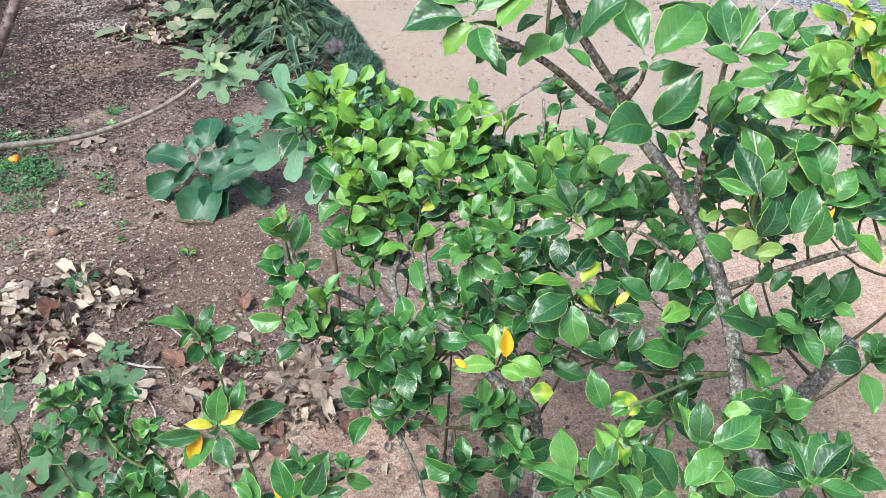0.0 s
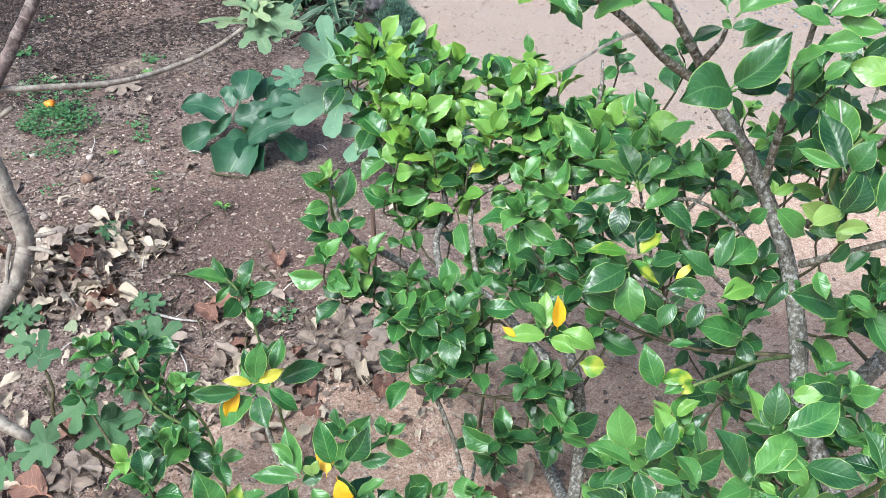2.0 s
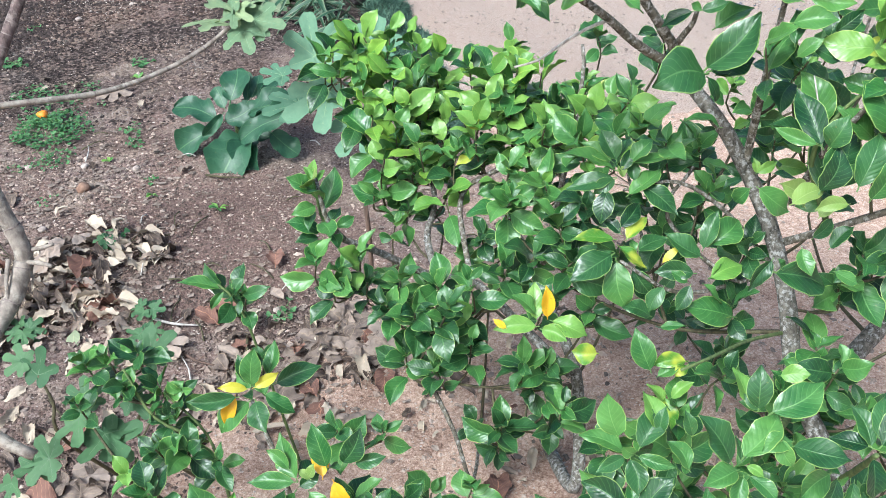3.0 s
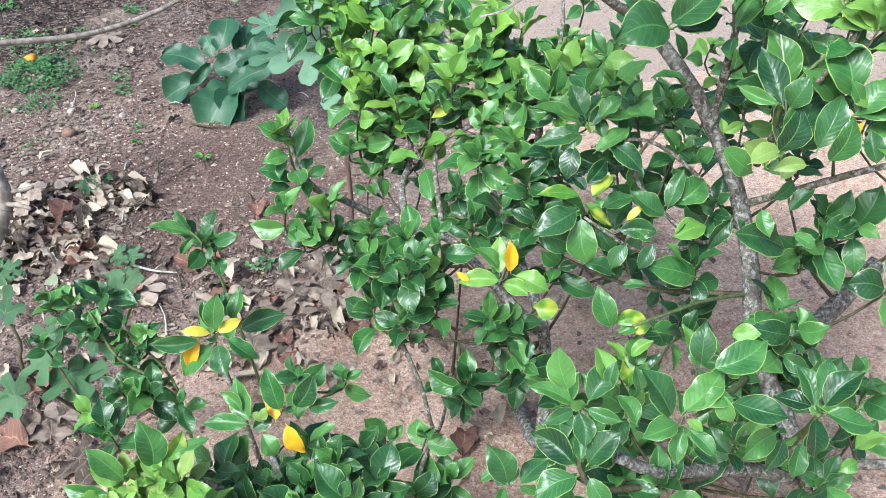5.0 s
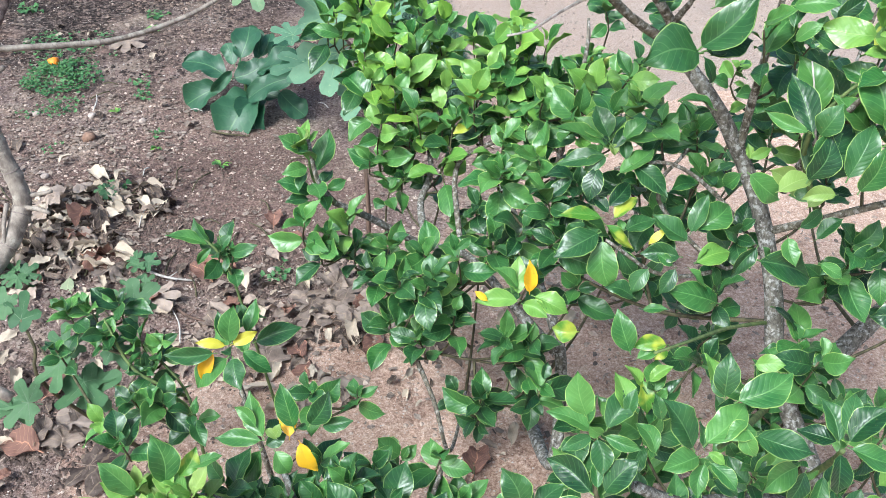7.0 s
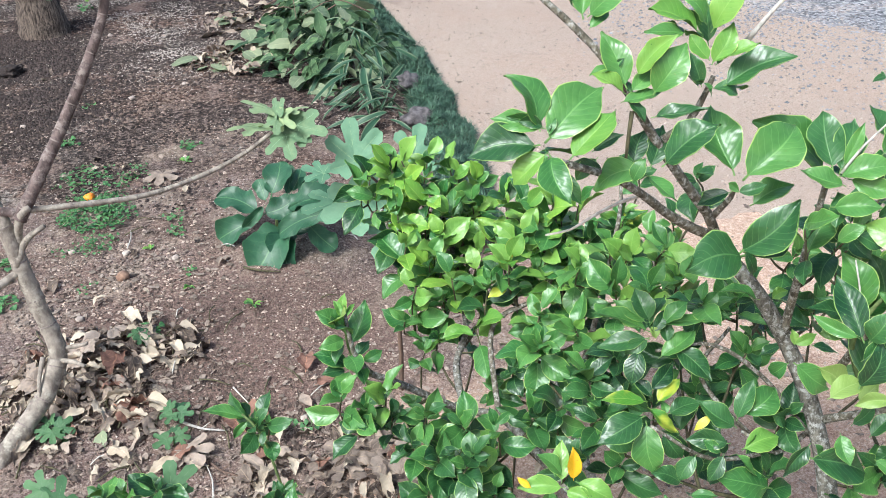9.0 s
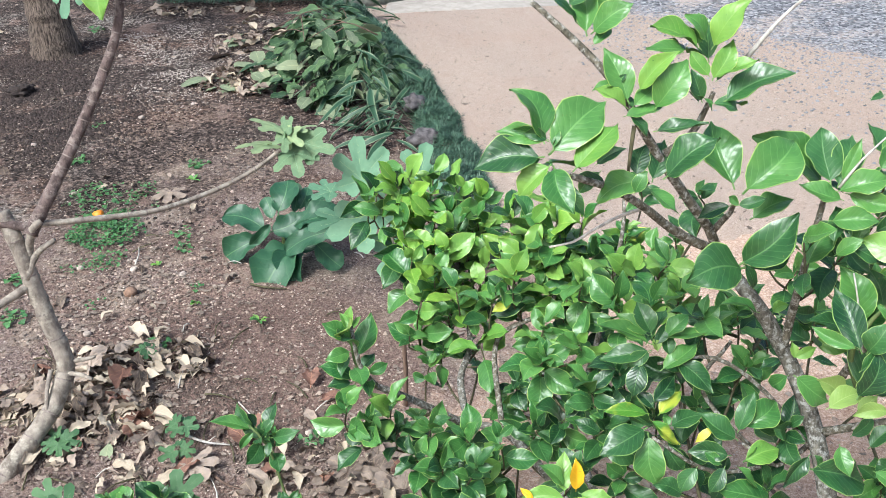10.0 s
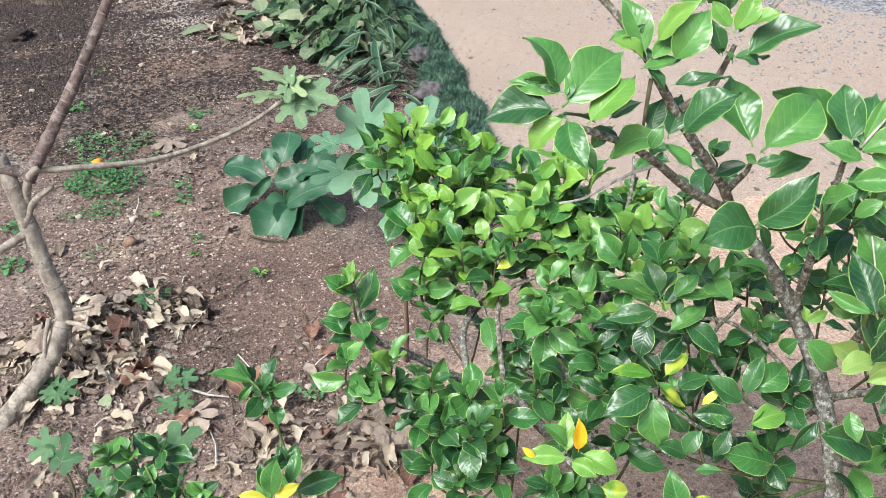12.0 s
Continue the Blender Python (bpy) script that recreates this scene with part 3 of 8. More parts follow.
def shoot(parent, top, n=6, size=0.062, kind="d", axis=(0, -0.25, 1), open_=1.0, twig=True):
    """A leafy shoot that ends at top: leaves in a spiral, the upper ones steeper, on a twig from the nearest limb."""
    COUNT[0] += 1
    rng = random.Random(COUNT[0] * 13 + 5)
    ax = Vector(axis).normalized()
    ax = (ax + Vector((rng.uniform(-0.3, 0.3), rng.uniform(-0.3, 0.3), rng.uniform(-0.1, 0.1)))).normalized()
    s = Vector((ax.z, 0.3, -ax.x)).cross(ax).normalized()
    u = ax.cross(s)
    top = Vector(top)
    turn = rng.uniform(0, 6.28)
    for i in range(n):
        k = i / max(1, n - 1)
        a = turn + i * 2.4 + rng.uniform(-0.3, 0.3)
        lean = radians((98 - 50 * k) * open_ + rng.uniform(-20, 20))
        base = top - ax * size * (0.95 * (1 - k)) * rng.uniform(0.8, 1.1)
        way = ax * math.cos(lean) + (s * math.cos(a) + u * math.sin(a)) * math.sin(lean)
        ln = size * rng.uniform(0.62, 1.18) * (1.0 if k < 0.8 else 0.75)
        y = way
        z = ax * 0.45 + Vector((-0.1, -0.5, 0.75))
        z = z - y * z.dot(y)
        z = z.normalized() if z.length > 0.05 else s
        x = y.cross(z)
        m = Matrix.Translation(base) @ Matrix((x, y, z)).transposed().to_4x4() @ Matrix.Rotation(rng.uniform(-0.7, 0.7), 4, "Y")
        kd = kind[rng.randrange(len(kind))]
        w = rng.uniform(0.9, 1.15)
        LOOSE.setdefault(parent.name, []).append((LEAF[kd][rng.randrange(12)], Matrix.Translation(-parent.location) @ m @ Matrix.Diagonal((ln * w, ln, ln * (1 + w) / 2, 1))))
    # small leaves of the new growth round the tip
    for i in range(n // 3):
        a = turn + 1.1 + i * 2.4
        lean = radians(rng.uniform(22, 75))
        way = ax * math.cos(lean) + (s * math.cos(a) + u * math.sin(a)) * math.sin(lean)
        foot = top - ax * size * rng.uniform(0.0, 0.5)
        kd = kind[rng.randrange(len(kind))]
        ln = size * rng.uniform(0.4, 0.68)
        z = ax * 0.5 + Vector((-0.1, -0.45, 0.7))
        z = (z - way * z.dot(way)).normalized()
        m = Matrix.Translation(foot) @ Matrix((way.cross(z), way, z)).transposed().to_4x4() @ Matrix.Rotation(rng.uniform(-0.6, 0.6), 4, "Y")
        LOOSE.setdefault(parent.name, []).append((LEAF[kd][rng.randrange(12)], Matrix.Translation(-parent.location) @ m @ Matrix.Diagonal((ln, ln, ln, 1))))
    if twig:
        bones = BONES.get(parent.name, [])
        foot = top - ax * size * 1.0
        best = None
        for q in bones:
            d = foot - q
            cost = d.length + (0.25 if d.z < 0.0 else 0.0) + abs(d.x) * 0.2
            if best is None or cost < best[0]:
                best = (cost, q)
        if best is not None:
            q = best[1]
            mid = q * 0.5 + foot * 0.5 + Vector((0, 0, -0.12 * (foot - q).length))
            ln = (foot - q).length
            part("twig", tube([local(parent, p) for p in (q, mid, foot, top - ax * size * 0.15)], 0.0022 + 0.006 * min(ln, 0.5), 0.0014, sides=5, step=0.035, seed=COUNT[0]), M["twig"], parent)
            BONES[parent.name].extend((mid, foot))

# ---- ground ----
def axis_steps(lo, hi, step, far):
    mid = list(np.arange(lo, hi + step / 2, step))
    out, d = [], step
    p = hi
    while p < far:
        d *= 1.45
        p += d
        out.append(p)
    left, d, p = [], step, lo
    while p > -far:
        d *= 1.45
        p -= d
        left.append(p)
    return left[::-1] + mid + out


def ground_height(x, y):
    """Gentle unevenness of the bed; flat further out."""
    k = max(0.0, min(1.0, (9.0 - math.hypot(x, y - 3.0)) / 3.0))
    v = Vector((x, y, 0.0))
    return k * (0.022 * noise.noise(v * 1.6) + 0.009 * noise.noise(v * 7.0) + 0.005 * noise.noise(v * 19.0))


def sheet(name, xs, ys, height, material, keep=None):
    co = [(x, y, height(x, y)) for y in ys for x in xs]
    w = len(xs)
    faces = [(j * w + i, j * w + i + 1, (j + 1) * w + i + 1, (j + 1) * w + i) for j in range(len(ys) - 1) for i in range(w - 1)
             if keep is None or keep((xs[i] + xs[i + 1]) / 2, (ys[j] + ys[j + 1]) / 2)]
    me = bpy.data.meshes.new(name)
    me.from_pydata(co, [], faces)
    me.materials.append(material)
    for f in me.polygons:
        f.use_smooth = True
    return new(name, me)


ground = sheet("ground", axis_steps(-3.4, 2.8, 0.035, 700), axis_steps(0.6, 6.6, 0.035, 700), ground_height, ground_material())
tagged(ground, "uneven brown garden soil with grit and pale sandy patches", "ground", kind="structure")


def border_x(y):
    """The line of the clipped grass edging between the bed and the path."""
    return -0.06 - 0.14 * (y - 3.0) - 0.088 * max(0.0, y - 3.0) ** 1.75


def gravel_y(x):
    return 6.7 - 0.78 * x


def path_height(x, y):
    e = x - border_x(y)
    lift = max(-0.05, min(0.012, e * 0.12)) + 0.004
    # the near rim thins out and dives under the bed's sand
    rim = min(1.0, max(0.0, (y - 2.78 - rim_wave(x, y)) / 0.3)) if x < 2.2 else 1.0
    return ground_height(x, y) * 0.55 + lift - 0.045 * (1 - rim) ** 1.5


def rim_wave(x, y):
    return 0.3 * noise.noise(Vector((x * 1.7, y * 1.7, 2))) + 0.12 * noise.noise(Vector((x * 7, y * 7, 2)))


def on_path_sheet(x, y):
    """The path runs along the edging and turns round the citrus, with a ragged rim."""
    if y > 6.35 and x > -1.3:
        return True
    wob = rim_wave(x, y)
    return x > border_x(max(y, 2.6)) - 0.1 and (y > 2.75 + wob or x > 2.1 + wob)


path = sheet("path", [x for x in axis_steps(-1.3, 2.8, 0.05, 60) if -1.6 < x < 40], [y for y in axis_steps(2.0, 7.5, 0.05, 60) if -40 < y < 40], path_height, path_material(), on_path_sheet)
tagged(path, "pale pinkish trodden sand path beside the bed", "path", kind="structure")
drive = sheet("gravel_drive", [x for x in axis_steps(0.2, 3.6, 0.05, 60) if -0.5 < x < 40], [y for y in axis_steps(2.6, 8.0, 0.05, 60) if 2.5 < y < 40],
              lambda x, y: path_height(x, y) + max(-0.004, min(0.006, (y - gravel_y(x)) * 0.012)) + 0.004 * noise.noise(Vector((x * 4, y * 4, 3))), gravel_bed_material(),
              lambda x, y: y > gravel_y(x) - 0.5 + 0.35 * noise.noise(Vector((x * 2, y * 2, 9))) + 0.2 * noise.noise(Vector((x * 7, y * 7, 3))) and x > 0.1)
tagged(drive, "blue-grey gravel drive merging into the sandy path", "gravel drive", kind="structure")


M["pathgrit"] = plain_material("path_grit", (0.1, 0.075, 0.06), (0.5, 0.42, 0.36), 90.0, 0.85, by_island=True)
M["scrap"] = plain_material("dry_leaf_scrap", (0.06, 0.042, 0.034), (0.38, 0.305, 0.25), 50.0, 0.85, by_island=True)


def scatter(name, count, size, place, material, label, category, seed, flat=0.6):
    """Many small stones in one mesh, each a dented octahedron."""
    rng = random.Random(seed)
    co, faces = [], []
    for _ in range(count):
        x, y = place(rng)
        z = (max(path_height(x, y), ground_height(x, y)) if x > border_x(y) and y > 2.6 else ground_height(x, y))
        s = size[0] + (size[1] - size[0]) * rng.random() ** 2.5
        k = len(co)
        a = rng.uniform(0, 3.1)
        c, d = math.cos(a), math.sin(a)
        for px, py, pz in ((1, 0, 0), (0, 1, 0), (-1, 0, 0), (0, -1, 0), (0, 0, 1), (0, 0, -1)):
            px, py, pz = (v * s * rng.uniform(0.65, 1.15) for v in (px, py * 0.8, pz * flat))
            co.append((x + px * c - py * d, y + px * d + py * c, z + pz + s * 0.12))
        for i in range(4):
            faces.append((k + i, k + (i + 1) % 4, k + 4))
            faces.append((k + (i + 1) % 4, k + i, k + 5))
    me = bpy.data.meshes.new(name)
    me.from_pydata(co, [], faces)
    me.materials.append(material)
    return tagged(new(name, me), label, category, kind="stuff")


def in_bed(rng):
    while True:
        y = 0.8 + 5.6 * rng.random() ** 1.3
        x = rng.uniform(-0.75 * y - 0.2, 0.75 * y)
        if y < 2.8 or x < border_x(y) - 0.3:
            return x, y


def in_soil(rng):
    while True:
        x, y = in_bed(rng)
        if 0.9 * (NEAR_Y - y + 1.6 * (x + 0.2)) < -0.1 + 0.3 * noise.noise(Vector((x * 2, y * 2, 5))) and x < 0.0 and y < 3.3 + rng.random():
            return x, y


def in_scraps(rng):
    """Scraps lie in drifts, away from the damp bare place."""
    while True:
        x, y = in_soil(rng)
        if ((x + 0.75) / 0.5) ** 2 + ((y - 2.2) / 0.36) ** 2 > 0.6 + rng.random() and rng.random() < 0.5 + 1.2 * noise.noise(Vector((x * 2.6, y * 2.6, 1))):
            return x, y


def in_back(rng):
    while True:
        y = rng.uniform(2.9, 6.4)
        x = rng.uniform(-3.6, -0.3)
        if x < border_x(y) - 0.3 and x > -0.7 * y - 0.2 and rng.random() < 0.4 + 1.8 * noise.noise(Vector((x * 2.2, y * 2.2, 8))):
            return x, y


def drift(rng, line, wide):
    """A place in a ragged drift along a line."""
    while True:
        i = rng.randrange(len(line) - 1)
        k = rng.random()
        x = line[i][0] + (line[i + 1][0] - line[i][0]) * k + rng.gauss(0, wide)
        y = line[i][1] + (line[i + 1][1] - line[i][1]) * k + rng.gauss(0, wide)
        if rng.random() < 0.45 + 1.5 * noise.noise(Vector((x * 4.0, y * 4.0, 14))):
            return x, y


def on_path(rng):
    while True:
        y = rng.uniform(2.8, 6.8)
        x = rng.uniform(border_x(y) + 0.02, 2.6)
        if y < gravel_y(x) + 0.4:
            return x, y


def on_drive(rng):
    while True:
        x, y = rng.uniform(0.3, 3.2), rng.uniform(3.6, 7.6)
        if y > gravel_y(x) - 1.9 * rng.random() ** 2.6 - 0.05:
            return x, y


scatter("soil_crumbs", 15000, (0.0015, 0.008), in_soil, M["clod"], "dark crumbs of soil over the bed", "soil", 1)


def flakes(name, count, place, material, label, category, seed, size):
    """Small crumpled leaf scraps and twig ends in one mesh."""
    rng = random.Random(seed)
    co, faces = [], []
    for _ in range(count):
        x, y = place(rng)
        z = (max(path_height(x, y), ground_height(x, y)) if x > border_x(y) and y > 2.6 else ground_height(x, y)) + 0.004
        s = size * rng.uniform(0.3, 1.0)
        a, thin = rng.uniform(0, 6.28), rng.choice((0.12, 0.35, 0.6, 0.8))
        c, d = math.cos(a), math.sin(a)
        k = len(co)
        for u, v, h in ((-1, -0.6, 0.1), (-0.2, -1, 0.35), (1, -0.4, 0.15), (0.9, 0.7, 0.3), (-0.1, 1, 0.05), (-0.9, 0.6, 0.25)):
            u, v, h = u * s * rng.uniform(0.7, 1.1), v * s * thin * rng.uniform(0.6, 1.1), h * s * rng.uniform(0.2, 1.4)
            co.append((x + u * c - v * d, y + u * d + v * c, z + h))
        co.append((x, y, z + s * 0.15))
        faces += [(k + i, k + (i + 1) % 6, k + 6) for i in range(6)]
    me = bpy.data.meshes.new(name)
    me.from_pydata(co, [], faces)
    me.materials.append(material)
    return tagged(new(name, me), label, category, kind="stuff")


flakes("leaf_scraps", 1700, in_scraps, M["scrap"], "crumbled scraps of dry leaf and twig over the soil", "leaf scraps", 11, 0.012)
flakes("leaf_scraps_near", 900, lambda r: (r.uniform(-0.7, 1.0), r.uniform(0.9, 2.3)), M["scrap"], "dry leaf scraps on sandy ground", "leaf scraps", 12, 0.012)
flakes("bark_scraps", 450, in_scraps, M["scrap"], "broken bits of bark and brown leaf on the soil", "leaf scraps", 15, 0.012)
flakes("heap_crumbs", 700, lambda r: (-1.1 + r.gauss(0, 0.17), 1.95 + r.gauss(0, 0.16)), M["scrap"], "crumbled brown leaf bits under the fig tree", "leaf scraps", 16, 0.013)
flakes("near_crumbs", 350, lambda r: (-0.5 + r.gauss(0, 0.2), 1.72 + r.gauss(0, 0.13)), M["scrap"], "crumbled grey-brown leaf bits below the citrus", "leaf scraps", 17, 0.012)
flakes("path_litter", 260, on_path, M["scrap"], "few dry leaf scraps on the sandy path", "leaf scraps", 14, 0.016)
scatter("bare_crumbs", 9000, (0.001, 0.0048), lambda r: (-0.75 + r.gauss(0, 0.33), 2.2 + r.gauss(0, 0.28)), M["clod"], "fine crumbs of soil on the trodden bare place", "soil", 18)
flakes("bed_scraps", 420, lambda r: (-1.25 + r.gauss(0, 0.24), 2.46 + r.gauss(0, 0.2)), M["scrap"], "broken leaf bits strewn over the soil by the fig tree", "leaf scraps", 27, 0.015)
scatter("bed_pebbles", 1500, (0.002, 0.009), lambda r: (-1.2 + r.gauss(0, 0.27), 2.46 + r.gauss(0, 0.22)), M["pebble"], "small pale pebbles strewn over the soil by the fig tree", "pebbles", 28)
scatter("bed_lumps", 2200, (0.002, 0.01), lambda r: (-1.2 + r.gauss(0, 0.27), 2.42 + r.gauss(0, 0.22)), M["earth"], "dark soil lumps strewn by the fig tree", "soil", 29)
scatter("dark_crumbs", 1900, (0.002, 0.011), lambda r: (-0.45 + r.gauss(0, 0.12), 1.84 + r.gauss(0, 0.055)), M["earth"], "loose dark crumbly earth below the citrus", "soil", 19)
scatter("heap_earth", 2200, (0.002, 0.008), lambda r: (-0.86 + r.gauss(0, 0.09), 1.98 + r.gauss(0, 0.07)), M["earth"], "dark crumbly earth beside the dry leaves", "soil", 20)
# this dark earth also stands in for shade over the near left corner
scatter("fig_earth", 5000, (0.002, 0.01), lambda r: (-0.92 + r.gauss(0, 0.15), 1.3 + r.gauss(0, 0.17)), M["earth"], "dark crumbly earth among the seedlings, standing in for shade there", "soil", 22)
flakes("fine_scraps", 900, lambda r: (r.uniform(-1.7, -0.4), r.uniform(1.9, 3.1)), M["scrap"], "tiny bits of leaf and straw on the soil", "leaf scraps", 23, 0.008)
scatter("grit", 19000, (0.001, 0.0042), in_bed, M["grit"], "fine white grit strewn over the soil", "grit", 2)
scatter("far_grit", 9000, (0.0016, 0.0055), in_back, M["fargrit"], "white grit strewn over the dark mulch", "grit", 6)
scatter("grit_drift", 7000, (0.002, 0.0075), lambda r: drift(r, ((-2.8, 5.85), (-2.33, 5.46), (-1.95, 4.9), (-1.85, 4.4)), 0.2), M["fargrit"], "drift of pale grit across the dark mulch", "grit", 24)
# dark lumps strewn round the trunk, painting in the tree's shade
scatter("damp_lumps", 9000, (0.004, 0.019), lambda r: drift(r, ((-2.95, 5.2), (-2.85, 4.8), (-2.55, 4.5), (-2.36, 3.96), (-2.0, 3.7)), 0.2), M["mulch"], "dark lumps of earth round the tree foot, standing in for its shade", "soil", 25)
scatter("rust_lumps", 2600, (0.003, 0.013), lambda r: drift(r, ((-1.9, 4.2), (-1.55, 3.75), (-1.2, 3.3)), 0.2), M["clod"], "rusty brown lumps of earth at the back of the bed", "soil", 26)
scatter("far_clods", 8000, (0.004, 0.016), in_back, M["mulch"], "dark lumps of mulch at the back of the bed", "soil", 7)
scatter("pebbles", 1300, (0.003, 0.015), in_bed, M["pebble"], "small brown and grey pebbles in the bed", "pebbles", 3)
scatter("near_grit", 8000, (0.0015, 0.007), lambda r: (r.uniform(-0.7, 1.1), r.uniform(0.9, 2.7)), M["pebble"], "coarse grit on the sandy ground below the citrus", "grit", 13)
scatter("path_grit", 11000, (0.002, 0.01), on_path, M["pathgrit"], "small stones on the sandy path", "grit", 4)
scatter("gravel", 26000, (0.004, 0.015), on_drive, M["gravel"], "loose blue-grey gravel", "gravel", 5)


# ---- clipped grass edging ----
def grass_border(name, count, place, size, label, seed):
    rng = random.Random(seed)
    co, faces = [], []
    for _ in range(count):
        x, y, h = place(rng)
        z = ground_height(x, y) + h - 0.02
        a = rng.uniform(0, 6.283)
        tuft = noise.noise(Vector((x * 14, y * 14, 4)))
        ln = size * rng.uniform(0.5, 1.2) * (1 + 0.5 * tuft)
        w = 0.0022
        lean = rng.uniform(0.4, 2.8)
        c, s = math.cos(a), math.sin(a)
        k = len(co)
        for i in range(4):
            t = i / 3
            out = ln * math.sin(lean * t) * 0.85
            up = ln * (t - 0.55 * lean * t * t * 0.8)
            ww = w * (1 - t * 0.85)
            co.append((x + c * out - s * ww, y + s * out + c * ww, z + up))
            co.append((x + c * out + s * ww, y + s * out - c * ww, z + up))
        for i in range(3):
            faces.append((k + 2 * i, k + 2 * i + 1, k + 2 * i + 3, k + 2 * i + 2))
    me = bpy.data.meshes.new(name)
    me.from_pydata(co, [], faces)
    me.materials.append(M["grass"])
    return tagged(new(name, me), label, "grass", kind="stuff")


_n = Nodes("mondo_grass")
_g = _n.smooth(_n.noise(16.0, 4.0, 0.65, _n.coords()), 0.35, 0.65)
_c = _n.mix(_n.math("MULTIPLY", _n.math("ADD", _n.island(), _g), 0.55), rgb(0.01, 0.034, 0.022), rgb(0.085, 0.16, 0.1))
M["grass"] = _n.set(_c, 0.5, 0.4)


def mound(rng):
    while True:
        y = 2.75 + 3.6 * rng.random()
        w = 0.26 + 0.015 * (y - 3)
        k = rng.random()
        x = border_x(y) - w * k + 0.03 * noise.noise(Vector((y * 5, 1, 0)))
        return x, y, 0.085 * math.sin(math.pi * min(1, k + 0.12)) ** 0.7 * (1 + 0.5 * noise.noise(Vector((x * 9, y * 9, 2)))) - 0.035 * rng.random()


def back_row(rng):
    x = rng.uniform(-2.6, -1.15)
    y = 6.25 + rng.random() * 0.5 + 0.08 * (x + 1.2)
    return x, y, 0.06


grass_border("grass_edging", 52000, mound, 0.03, "dense dark blue-green dwarf grass edging the bed", 8)
grass_border("grass_back_row", 6000, back_row, 0.07, "dark green dwarf grass at the back of the bed", 9)


def rock(place, size, seed, label):
    bm = bmesh.new()
    bmesh.ops.create_icosphere(bm, subdivisions=3, radius=1.0)
    for v in bm.verts:
        d = 1 + 0.5 * noise.noise(v.co * 1.5 + Vector((seed, 0, 0))) + 0.2 * noise.noise(v.co * 4.5 + Vector((seed, 0, 0)))
        v.co = Vector((v.co.x * size[0], v.co.y * size[1], v.co.z * size[2])) * d
    ob = part("rock", bm, M["rock"])
    ob.location = place
    return tagged(ob, label, "rock", "edging rocks")


rock((-0.54, 4.2, 0.05), (0.055, 0.05, 0.042), 1, "dark rough rock half sunk in the grass edging")
rock((-0.43, 3.8, 0.035), (0.07, 0.055, 0.042), 5, "dark purplish rock at the foot of the grass edging")

bm = bmesh.new()
for x, y in ((-0.98, 6.02), (0.7, 6.42), (0.9, 9.5), (-1.2, 9.5)):
    bm.verts.new((x, y, 0.024))
bm.faces.new(bm.verts[:])
for f in bmesh.ops.extrude_face_region(bm, geom=bm.faces[:])["geom"]:
    if isinstance(f, bmesh.types.BMVert):
        f.co.z -= 0.08
bmesh.ops.recalc_face_normals(bm, faces=bm.faces[:])
tagged(part("pavement", bm, M["paving"]), "pale worn concrete paving beyond the sandy path", "pavement", kind="structure")

# stepping slab and its low kerb at the head of the bed
bm = bmesh.new()
bmesh.ops.create_cube(bm, size=1.0, matrix=Matrix.Translation((-1.22, 6.46, 0.05)) @ Matrix.Rotation(0.66, 4, "Z") @ Matrix.Diagonal((0.5, 0.55, 0.14, 1)))
bmesh.ops.bevel(bm, geom=bm.edges[:], offset=0.012, segments=2, affect="EDGES")
tagged(part("stone_slab", bm, M["concrete"]), "weathered grey-green stone slab at the path's edge", "slab")

